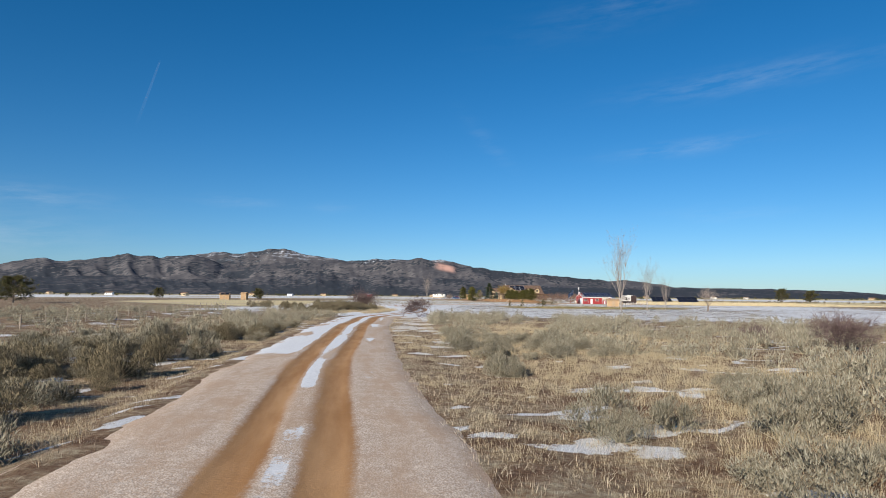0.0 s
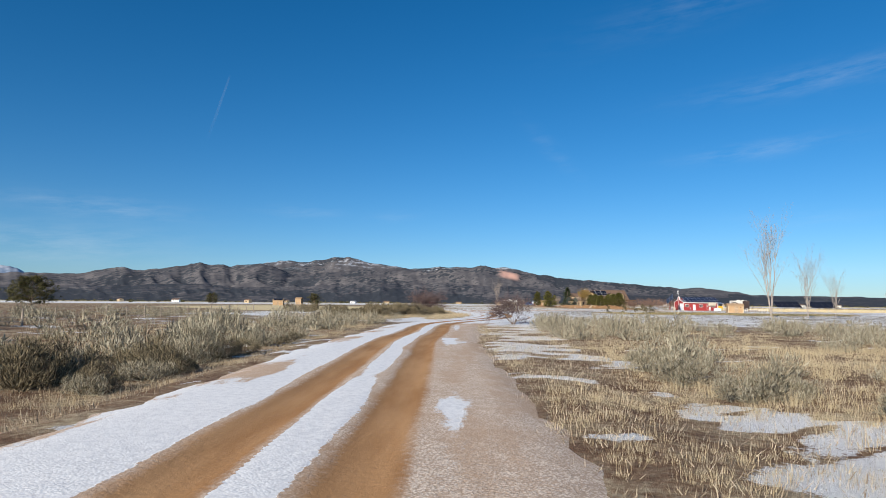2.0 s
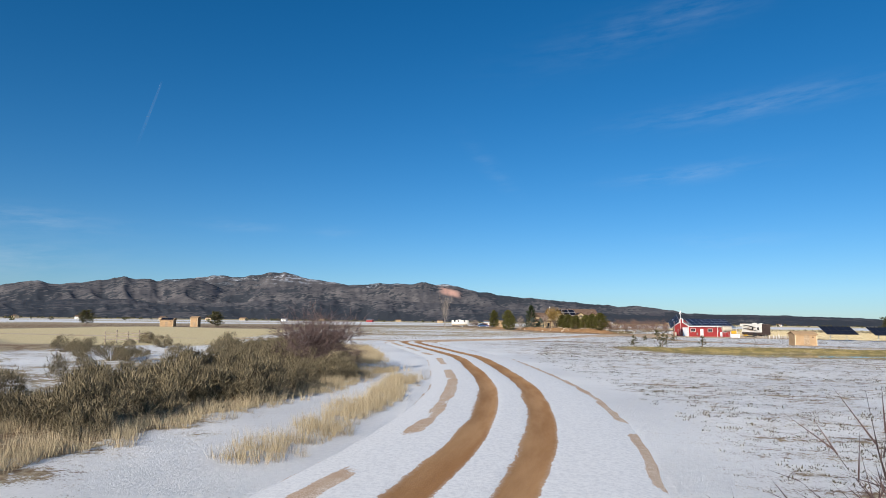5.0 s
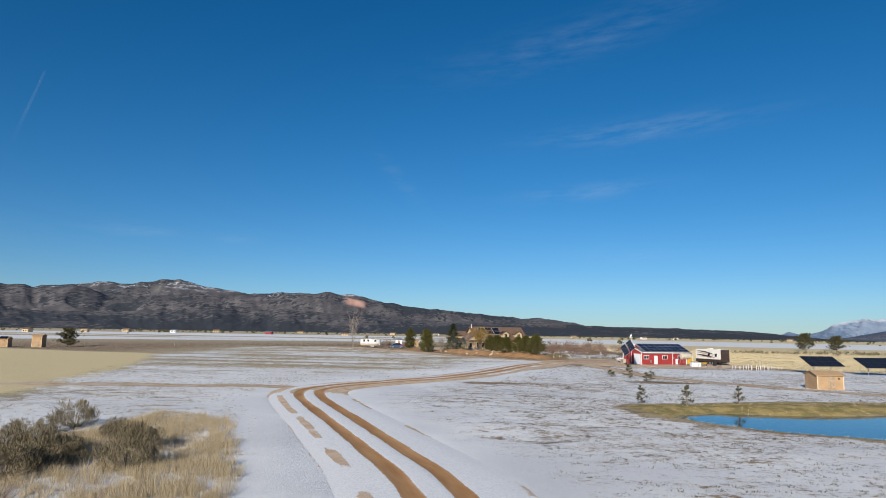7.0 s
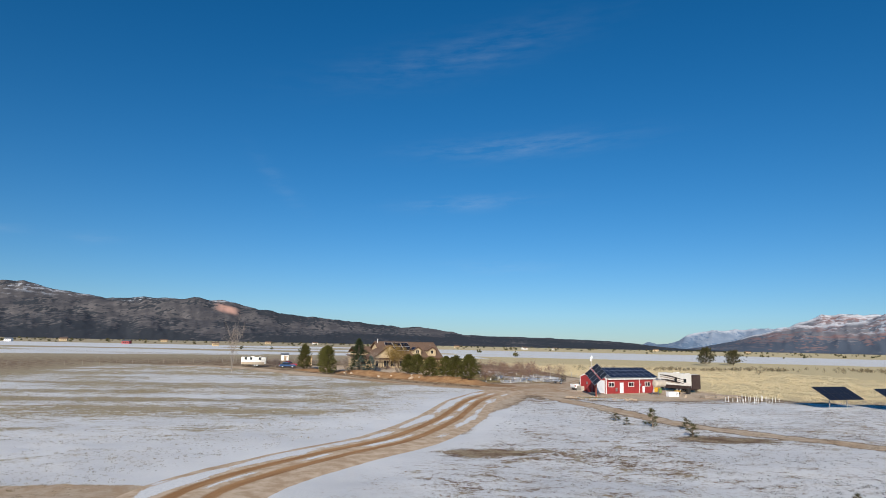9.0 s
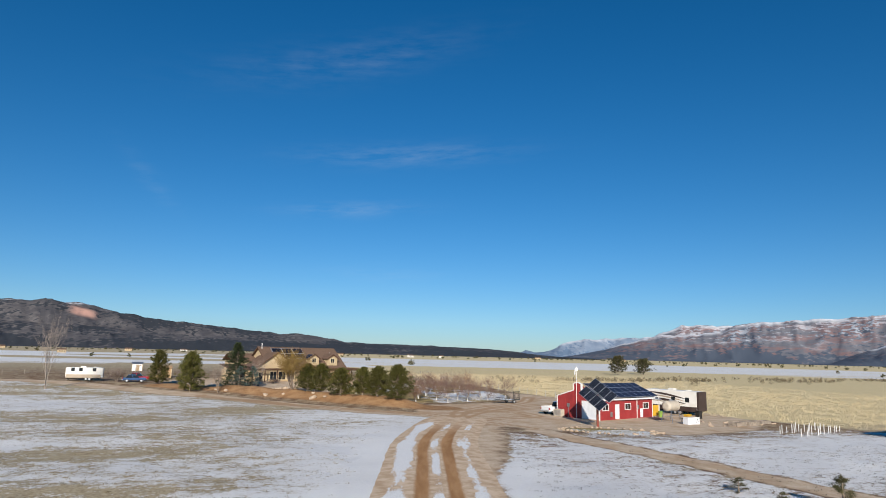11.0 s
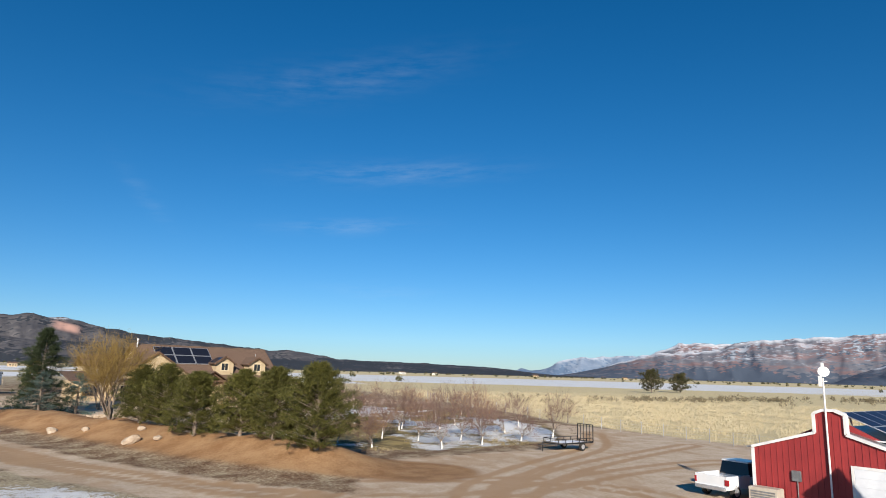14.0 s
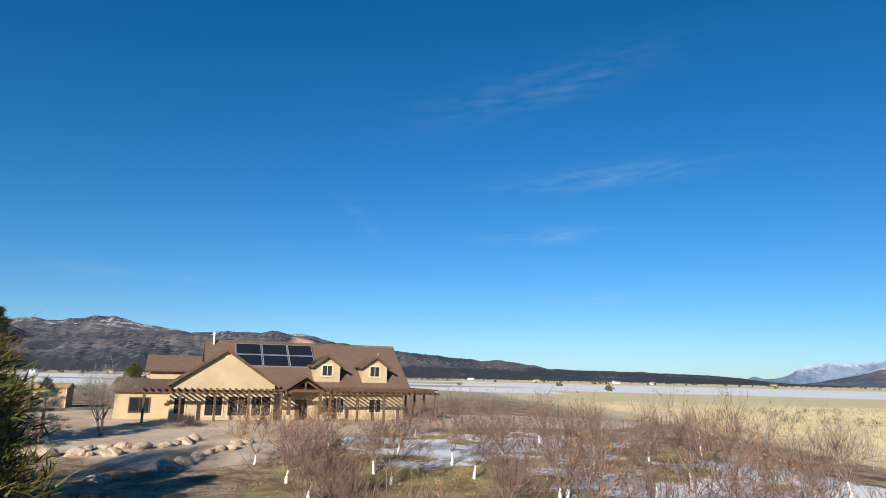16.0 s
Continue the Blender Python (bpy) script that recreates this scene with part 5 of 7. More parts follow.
# ---- barn ----
BARN = pose(28.3, 344.1, 0, 0, 0, 21.5)
barn = thing("barn", BARN, "red ribbed-steel barn with white trim and a stepped false front", "barn")
L, W, EAVE, STEP, TOP = 12.8, 7.7, 2.92, 3.88, 4.8
profile = [(0, 0), (0, EAVE), (3.15, STEP), (3.15, TOP), (3.6, TOP + 0.18), (4.1, TOP + 0.18), (4.55, TOP), (4.55, STEP), (W, EAVE), (W, 0)]


def across_prism(profile, x0, x1):
    n = len(profile)
    v = [(x, y, z) for x in (x0, x1) for y, z in profile]
    return v, [tuple(range(n)), tuple(range(n, 2 * n))[::-1]] + [(i, n + i, n + (i + 1) % n, (i + 1) % n) for i in range(n)]


b = Build().add(*across_prism(profile, 0, 0.16))
y, ribs = 0.1, []
while y < W:                                    # ribs of the end wall
    top = EAVE + (STEP - EAVE) * min(y, W - y) / 3.15 if not 3.2 < y < 4.5 else TOP
    ribs.append((y, min(top, TOP) - 0.05))
    y += 0.3
end = part("end_wall", b, M["red_steel"], barn)
for y, top in ribs:
    part("rib", Build().box(-0.022, 0.0, y, y + 0.05, 0.05, top), M["red_steel"], end)
b = Build().box(0.16, L, 0, 0.16, 0, EAVE)
front = part("front_wall", b, M["red_steel"], barn)
x = 0.3
while x < L:
    part("rib", Build().box(x, x + 0.05, -0.022, 0.0, 0.05, EAVE - 0.05), M["red_steel"], front)
    x += 0.3
part("back_wall", Build().box(0.16, L, W - 0.16, W, 0, EAVE), M["red_steel"], barn)
part("far_wall", Build().add(*across_prism([(0.16, 0), (0.16, EAVE), (W / 2, 3.95), (W - 0.16, EAVE), (W - 0.16, 0)], L - 0.16, L)), M["red_steel"], barn)
part("gable_wall", Build().add(*across_prism([(0.2, EAVE - 0.1), (W / 2 - 0.1, 4.55), (W / 2 + 0.1, 4.55), (W - 0.2, EAVE - 0.1)], 0.9, 1.0)), M["red_steel"], barn)
w_ob = part("gable_window", Build().box(0.84, 0.9, 1.5, 2.5, 3.3, 3.72), M["white_trim"], barn)
part("pane", Build().box(0.825, 0.84, 1.57, 2.43, 3.36, 3.66), M["glass"], w_ob)
for s, (ya, za), (yb, zb) in ((0, (-0.35, EAVE - 0.05), (W / 2, 4.1)), (1, (W / 2, 4.1), (W + 0.35, EAVE - 0.05))):
    part("roof", Build().slab([(0.16, ya, za), (L + 0.3, ya, za), (L + 0.3, yb, zb), (0.16, yb, zb)], 0.08), M["galv"], barn)
b = Build()                                     # white edge boards along the false front and the corners
for (ya, za), (yb, zb) in zip(profile[1:-1], profile[2:-1]):
    b.bar((0.05, ya, za + 0.04), (0.05, yb, zb + 0.04), 0.32, 0.13)
part("edge_trim", b, M["white_trim"], barn)
part("corner_trim", Build().box(-0.04, 0.1, -0.04, 0.12, 0, EAVE), M["white_trim"], barn)
part("corner_trim", Build().box(-0.04, 0.1, W - 0.12, W + 0.04, 0, EAVE), M["white_trim"], barn)
part("eave_trim", Build().box(0.1, L + 0.2, -0.42, -0.3, EAVE - 0.2, EAVE + 0.02), M["white_trim"], barn)
part("downspout", Build().box(8.75, 8.85, -0.1, -0.02, 0, EAVE), M["white_trim"], barn)
part("downspout", Build().box(L - 0.1, L, -0.1, -0.02, 0, EAVE), M["white_trim"], barn)
door = part("garage_door", Build().box(-0.045, -0.005, 0.5, 2.95, 0.05, 2.42), M["white_door"], barn, "white roll-up garage door")
for k in range(6):
    part("door_panel", Build().box(-0.06, -0.045, 0.53, 2.92, 0.08 + k * 0.39, 0.445 + k * 0.39), M["white_door"], door)
part("door_frame", Build().box(-0.07, 0, 0.38, 0.5, 0, 2.54).box(-0.07, 0, 2.95, 3.07, 0, 2.54).box(-0.07, 0, 0.5, 2.95, 2.42, 2.54), M["white_trim"], barn)
door = part("side_door", Build().box(3.55, 4.5, -0.06, -0.01, 0.08, 2.12, 0.01), M["white_door"], barn, "white entrance door")
part("door_handle", Build().rod((3.65, -0.06, 1.05), (3.65, -0.12, 1.05), 0.03), M["galv"], door)
part("low_door", Build().box(9.65, 10.3, -0.06, -0.01, 0.08, 1.35, 0.01), M["white_door"], barn, "low white hatch door")
for x in (1.35, 6.6, 11.1):
    window(barn, x, 1.75, 1.3, 0.75, -0.01)
part("meter_box", Build().box(2.4, 2.8, -0.14, -0.01, 0.45, 1.1, 0.02), M["galv"], barn)
part("meter_box", Build().box(8.95, 9.25, -0.12, -0.01, 1.3, 1.9, 0.02), M["galv"], barn)
part("meter_box", Build().box(-0.14, -0.03, 5.3, 5.75, 1.5, 2.0, 0.02), M["galv"], barn)
part("conduit", Build().rod((-0.06, 5.5, 1.5), (-0.06, 5.5, 0.1), 0.025), M["galv"], barn)
mast = thing("antenna_mast", BARN @ pose(-0.12, 3.95, 0), "tall white antenna mast against the barn's end wall", "antenna mast")
part("pole", Build().rod((0, 0, -0.05), (0, 0, 7.0), 0.045), M["white_trim"], mast)
part("dish", Build().rod((0.1, 0, 6.8), (-0.12, -0.1, 6.87), 0.05, 0.26, 14), M["white_trim"], mast)
part("crossarm", Build().bar((-0.35, 0, 6.4), (0.45, 0, 6.4), 0.05).box(-0.42, -0.28, -0.06, 0.06, 6.15, 6.65).rod((0, 0, 7.0), (0, 0, 7.3), 0.1, 0.08, 10), M["white_trim"], mast)
# roof array: eight columns of three panels on raised rails
array = thing("roof_solar_array", BARN @ pose(0.95, -0.55, 3.1, 22.5), "blue solar panels in three rows over the barn roof", "solar array")
for r in range(3):
    for c in range(8):
        p = part("solar_panel", Build().box(c * 1.58 + 0.02, c * 1.58 + 1.56, r * 1.55 + 0.02, r * 1.55 + 1.53, 0, 0.045), M["alu"], array)
        part("cell_sheet", Build().box(c * 1.58 + 0.055, c * 1.58 + 1.525, r * 1.55 + 0.055, r * 1.55 + 1.495, 0.045, 0.05), M["cells_blue"], p)
for yv in (0.5, 2.3, 4.2):
    part("rail", Build().box(0, 12.65, yv, yv + 0.06, -0.09, -0.01), M["galv"], array)
for xv in (0.3, 4.4, 8.5, 12.3):
    part("strut", Build().bar((xv, 4.2, -0.08), (xv, 3.7, -0.85), 0.06), M["galv"], array)

# ---- tracking solar array on a pole ----
tr = thing("solar_tracker", pose(23.4, 336.4, lie(23.4, 336.4)), "two tilted banks of dark solar panels on a red pole", "solar tracker")
part("pole", Build().rod((0, 0, -0.1), (0, 0, 4.0), 0.15, 0.15, 14), M["rust_pole"], tr)
tau, phi = radians(20), radians(44)
n0, e0, a0 = Vector((0, -math.sin(tau), math.cos(tau))), Vector((1, 0, 0)), Vector((0, math.cos(tau), math.sin(tau)))
cn, cx = n0 * math.cos(phi) - e0 * math.sin(phi), e0 * math.cos(phi) + n0 * math.sin(phi)
bank_m = Matrix((cx, a0, cn)).transposed().to_4x4()
bank_m.translation = (0, 0, 4.1)
for side_k in (-1, 1):
    bank_b = part("bank", Build().box(side_k * 0.8 - 0.05, side_k * 0.8 + 0.05, -2.7, 2.7, -0.14, -0.04).box(side_k * 0.8 - 0.65, side_k * 0.8 + 0.65, -1.4, -1.34, -0.1, -0.04).box(side_k * 0.8 - 0.65, side_k * 0.8 + 0.65, 1.34, 1.4, -0.1, -0.04), M["galv"], tr)
    bank_b.matrix_basis = bank_m
    for k in range(4):
        y0 = -2.72 + k * 1.365
        x0 = side_k * 0.8 - 0.7
        p = part("solar_panel", Build().box(x0, x0 + 1.4, y0, y0 + 1.345, -0.03, 0.01), M["alu"], bank_b)
        part("cell_sheet", Build().box(x0 + 0.035, x0 + 1.37, y0 + 0.035, y0 + 1.31, 0.01, 0.016), M["cells"], p)
beam = part("axle", Build().rod((-1.5, 0, -0.2), (1.5, 0, -0.2), 0.07), M["rust_pole"], tr)
beam.matrix_basis = bank_m


# ---- ground-mounted panels beyond the pond ----
def ground_array(x, y, turn):
    ob = thing("ground_solar_array", pose(x, y, lie(x, y), 0, 0, turn), "large tilted dark solar table on steel posts", "solar array", "ground solar arrays")
    t = part("table", Build().box(-3.6, 3.6, -0.05, 0.05, -0.12, -0.04).box(-3.6, 3.6, -1.5, -1.4, -0.12, -0.04).box(-3.6, 3.6, 1.4, 1.5, -0.12, -0.04), M["galv"], ob)
    t.matrix_basis = pose(0, 0, 2.35, 28)
    for r in range(2):
        for c in range(4):
            x0, y0 = -3.7 + c * 1.85, -1.95 + r * 1.96
            p = part("solar_panel", Build().box(x0, x0 + 1.82, y0, y0 + 1.93, -0.03, 0.012), M["black_steel"], t)
            part("cell_sheet", Build().box(x0 + 0.03, x0 + 1.79, y0 + 0.03, y0 + 1.9, 0.012, 0.018), M["cells_black"], p)
    for px_ in (-1.9, 1.9):
        part("post", Build().rod((px_, 0, -0.1), (px_, 0, 2.3), 0.08), M["galv"], ob)
        part("brace", Build().bar((px_, 0, 1.3), (px_, -1.2, 1.65), 0.06), M["galv"], ob)
    return ob


ground_array(57.5, 318.5, 12)
ground_array(66.5, 316.0, 12)

# ---- house ----
HOUSE = pose(8.00, 434.61, 0.78, 0, 0, 22.1) @ Matrix.Scale(1.089, 4)
house = thing("house", HOUSE, "tan stucco house with brown shingle roof, dormers and timber pergola", "house")
HW, HE, HD, EV, RG = 20.6, -1.6, 12.0, 3.55, 7.6           # width, depth, eave and ridge over the floor
pitch = (RG - EV) / (HD / 2)


def prism_x(profile, x0, x1):
    return across_prism(profile, x0, x1)


body = Build().add(*prism_x([(0, -0.5), (0, EV), (HD / 2, RG - 0.12), (HD, EV), (HD, -0.5)], -HW, HE))
part("wall", body, M["stucco"], house)


def roof_plane(parent, pts, thick=0.16, name="roof"):
    return part(name, Build().slab(pts, thick), M["shingle"], parent)


o = 0.55
roof_plane(house, [(-HW - 0.5, -o, EV - o * pitch), (HE + 0.5, -o, EV - o * pitch), (HE + 0.5, HD / 2, RG), (-HW - 0.5, HD / 2, RG)])
roof_plane(house, [(-HW - 0.5, HD / 2, RG), (HE + 0.5, HD / 2, RG), (HE + 0.5, HD + o, EV - o * pitch), (-HW - 0.5, HD + o, EV - o * pitch)])
part("ridge_cap", Build().bar((-HW - 0.5, HD / 2, RG + 0.2), (HE + 0.5, HD / 2, RG + 0.2), 0.3, 0.08), M["shingle"], house)
part("fascia", Build().box(-14.0, HE + 0.5, -o - 0.06, -o, EV - o * pitch - 0.02, EV - o * pitch + 0.2), M["dark_wood"], house)
for xs in (HE + 0.5, -HW - 0.56):
    part("barge_board", Build().bar((xs + 0.03, -o, EV - o * pitch + 0.05), (xs + 0.03, HD / 2, RG + 0.05), 0.06, 0.24).bar((xs + 0.03, HD / 2, RG + 0.05), (xs + 0.03, HD + o, EV - o * pitch + 0.05), 0.06, 0.24), M["dark_wood"], house)


def gable_front(x, half, y0, y1, eave, name, wall=True, low=-0.5, over=0.4, mat=None):
    """A gabled block that faces the front: wall, two roof planes and dark barge boards."""
    rise = half * pitch
    root = part(name, Build().add(*[(lambda v, f: ([(q[1], q[0], q[2]) for q in v], [fc[::-1] for fc in f]))(*across_prism([(x - half, low), (x - half, eave), (x, eave + rise - 0.08), (x + half, eave), (x + half, low)], y0, y1))][0]), mat or M["stucco"], house)
    for s in (-1, 1):
        e, r = (x + s * (half + over), eave - over * pitch), (x, eave + rise)
        pts = [(e[0], y0 - over, e[1]), (r[0], y0 - over, r[1]), (r[0], y1 + 0.3, r[1]), (e[0], y1 + 0.3, e[1])]
        part("roof", Build().slab(pts if s < 0 else pts[::-1], -0.14 if False else 0.14), M["shingle"], root)
        part("barge_board", Build().bar((e[0], y0 - over - 0.03, e[1] + 0.02), (r[0], y0 - over - 0.03, r[1] + 0.02), 0.06, 0.24), M["dark_wood"], root)
    return root


wing = gable_front(-19.3, 4.55, -1.0, HD / 2 - 0.5, EV, "gable_wing")
part("gable_vent", Build().rod((-19.3, -1.0, 6.05), (-19.3, -1.05, 6.05), 0.18, 0.18, 12), M["stucco_pale"], wing)
for x in (-9.6, -4.7):
    d = gable_front(x, 1.3, 0.15, 5.0, 5.5, "dormer", low=3.6, over=0.35)
    window(d, x, 4.95, 0.95, 0.95, 0.14, M["stucco_pale"], 1, trim=0.16)
# collectors on the front slope: two rows of three
for r in range(2):
    for c in range(3):
        y0 = 2.1 + r * 1.72
        a = thing("roof_collector", HOUSE @ pose(-18.2 + c * 2.62, y0, EV + y0 * pitch + 0.22, math.degrees(math.atan(pitch))), "large black glazed solar collector on the roof", "solar collector", "collectors on the house roof")
        part("frame", Build().box(0, 2.54, 0, 2.0, 0, 0.1), M["alu"], a)
        part("glazing", Build().box(0.07, 2.47, 0.07, 1.93, 0.1, 0.108), M["cells_black"], a)
a = thing("dormer_panel", HOUSE @ Matrix.LocRotScale((-11.1, 0.0, 5.28), Euler((0, -math.atan(pitch), 0)), None), "small dark solar panel on the dormer roof", "solar panel")
part("frame", Build().box(0.1, 1.5, 0.1, 2.4, 0.16, 0.22), M["black_steel"], a)
part("glazing", Build().box(0.14, 1.46, 0.14, 2.36, 0.22, 0.226), M["cells_black"], a)
part("vent_pipe", Build().rod((-20.3, 5.4, RG - 0.5), (-20.3, 5.4, RG + 0.75), 0.09).rod((-20.3, 5.4, RG + 0.75), (-20.3, 5.4, RG + 0.95), 0.17, 0.13), M["white_trim"], house)
part("vent_pipe", Build().rod((-3.2, 4.4, EV + 4.4 * pitch), (-3.2, 4.4, EV + 4.4 * pitch + 0.45), 0.06), M["galv"], house)
# windows and doors of the ground floor
for x, w in ((-23.0, 0.9), (-20.1, 1.5), (-18.0, 1.7), (-15.9, 1.7)):
    window(house, x, 1.55, w, 1.7 if w > 1 else 1.4, -1.02, M["stucco_pale"], 1 if w > 1 else 0, trim=0.12)
window(house, -8.9, 1.6, 2.1, 1.35, -0.02, M["stucco_pale"], 2, trim=0.14)
window(house, -4.6, 1.55, 1.2, 1.2, -0.02, M["stucco_pale"], 1, trim=0.14)
dr = part("front_door", Build().box(-12.6, -11.5, -0.07, -0.01, 0, 2.1, 0.015), M["dark_wood"], house)
part("door_handle", Build().rod((-11.65, -0.07, 1.0), (-11.65, -0.13, 1.0), 0.03), M["galv"], dr)
# entrance porch
porch = part("porch", Build().box(-13.7, -13.4, -2.6, -2.3, 0, 3.0).box(-10.8, -10.5, -2.6, -2.3, 0, 3.0).box(-13.8, -10.4, -2.65, -2.25, 2.9, 3.15).bar((-13.5, -2.45, 3.1), (-12.1, -2.45, 3.95), 0.14).bar((-10.7, -2.45, 3.1), (-12.1, -2.45, 3.95), 0.14).bar((-12.1, -2.45, 3.1), (-12.1, -2.45, 3.9), 0.14), M["dark_wood"], house)
for s in (-1, 1):
    e, r = (-12.1 + s * 2.05, 2.95), (-12.1, 4.25)
    pts = [(e[0], -2.95, e[1]), (r[0], -2.95, r[1]), (r[0], 1.6, r[1]), (e[0], 1.6, e[1])]
    part("porch_roof", Build().slab(pts if s < 0 else pts[::-1], 0.12), M["shingle"], porch)
for x in (-13.55, -10.65):
    part("stone_base", Build().box(x - 0.32, x + 0.32, -2.77, -2.13, -0.15, 0.85, 0.04), M["rock"], porch)
# pergola along the front, returning past the end
perg = thing("pergola", HOUSE, "dark timber pergola with slatted top along the house front", "pergola")
for x0, x1 in ((-26.0, -14.2), (-10.0, 0.9)):
    n_p = int((x1 - x0) / 2.6)
    for k in range(n_p + 1):
        x = x0 + 0.15 + (x1 - x0 - 0.3) * k / n_p
        part("post", Build().box(x - 0.1, x + 0.1, -3.2, -3.0, -0.1, 2.75, 0.012), M["dark_wood"], perg)
    part("beam", Build().box(x0 - 0.3, x1 + 0.3, -3.2, -3.05, 2.75, 3.0), M["dark_wood"], perg)
    part("beam", Build().box(x0 - 0.3, x1 + 0.3, -1.25 if x0 < -20 else -0.6, -1.1 if x0 < -20 else -0.45, 2.75, 3.0), M["dark_wood"], perg)
    x = x0
    while x < x1:
        part("rafter", Build().box(x - 0.035, x + 0.035, -3.65, -1.0 if x0 < -20 else -0.05, 3.0, 3.16), M["dark_wood"], perg)
        x += 0.55
for x in (0.75,):
    for yv in (0.2, 3.2, 6.2):
        part("post", Build().box(x - 0.1, x + 0.1, yv - 0.1, yv + 0.1, -0.1, 2.75), M["dark_wood"], perg)
    part("beam", Build().box(x - 0.07, x + 0.07, -3.0, 6.6, 2.75, 2.99), M["dark_wood"], perg)
yv = -2.6
while yv < 6.6:
    part("rafter", Build().box(HE + 0.05, 1.2, yv - 0.035, yv + 0.035, 3.17, 3.3), M["dark_wood"], perg)
    yv += 0.75
# low wing and back wing on the far side
part("low_wing", Build().box(-28.5, -HW, 1.5, 7.5, -0.5, 2.7), M["stucco"], house)
part("low_wing_roof", Build().slab([(-29, 1.0, 2.7), (-HW, 1.0, 2.7), (-HW, 8.0, 3.7), (-29, 8.0, 3.7)], 0.16), M["shingle"], house)
part("back_wing", Build().box(-26, -HW, 7.5, 12.5, -0.5, 4.6), M["stucco"], house)
part("back_wing_roof", Build().slab([(-26.5, 7.0, 4.5), (-HW + 1.5, 7.0, 4.5), (-HW + 1.5, 10, 6.1), (-26.5, 10, 6.1)], 0.16).slab([(-26.5, 10, 6.1), (-HW + 1.5, 10, 6.1), (-HW + 1.5, 13, 4.5), (-26.5, 13, 4.5)], 0.16), M["shingle"], house)
window(house, -26.4, 1.5, 1.6, 1.2, 1.48, M["dark_wood"], 1)


# ---- sheds and outbuildings ----
def shed(x, y, turn, w, d, h, label, z=None, mat=None):
    ob = thing("shed", pose(x, y, lie(x, y) if z is None else z, 0, 0, turn), label, "shed")
    part("wall", Build().add(*across_prism([(0, -0.2), (0, h), (d / 2, h + 0.16 * d), (d, h), (d, -0.2)], 0, w)), mat or M["shed_wall"], ob)
    for a, c in (((-0.2, h - 0.06), (d / 2, h + 0.16 * d + 0.02)), ((d / 2, h + 0.16 * d + 0.02), (d + 0.2, h - 0.06))):
        part("roof", Build().slab([(-0.2, a[0], a[1]), (w + 0.2, a[0], a[1]), (w + 0.2, c[0], c[1]), (-0.2, c[0], c[1])], 0.09), M["shed_wall"] if mat is None else M["galv"], ob)
    part("door", Build().box(w * 0.4, w * 0.4 + 0.95, -0.04, -0.005, 0.05, min(1.95, h - 0.1), 0.01), M["mid_wood"], ob)
    part("corner_board", Build().box(-0.03, 0.09, -0.03, 0.09, 0, h), M["stucco_pale"], ob)
    part("corner_board", Build().box(w - 0.09, w + 0.03, -0.03, 0.09, 0, h), M["stucco_pale"], ob)
    part("vent", Build().box(w * 0.78, w * 0.78 + 0.3, -0.03, -0.005, h * 0.72, h * 0.72 + 0.2), M["dark_wood"], ob)
    return ob


shed(35.9, 276.4, 4, 3.6, 3.0, 1.9, "small tan shed standing near the pond")
shed(-39.5, 440.5, 15, 3.6, 3.0, 2.4, "pale tan garden shed behind the house")
shed(-52, 490, 8, 3.0, 3.0, 2.3, "distant white box-shaped outbuilding on the plain", mat=M["white_trim"])
feed = shed(-163, 376, 20, 5.0, 4.0, 2.6, "small tan feed shed with solar panels on the pasture")
for k in range(2):
    p = part("solar_panel", Build().slab([(0.3 + 2.3 * k, -0.25, 2.72), (2.4 + 2.3 * k, -0.25, 2.72), (2.4 + 2.3 * k, 1.3, 3.35), (0.3 + 2.3 * k, 1.3, 3.35)], 0.06), M["cells_black"], feed, "dark solar panel")
shed(-155, 384, 10, 3.0, 3.0, 3.6, "tall narrow tan shed on the pasture")


# ---- vehicles ----
def wheel_part(parent, x, y, r, w, axis):
    t = part("wheel", Build().wheel((x, y, r), r, w, 20, axis), M["rubber"], parent)
    ax = Vector(axis) * (w / 2 + 0.01)
    part("rim", Build().rod(Vector((x, y, r)) - ax, Vector((x, y, r)) + ax, r * 0.58, r * 0.58, 14), M["alu"], t)


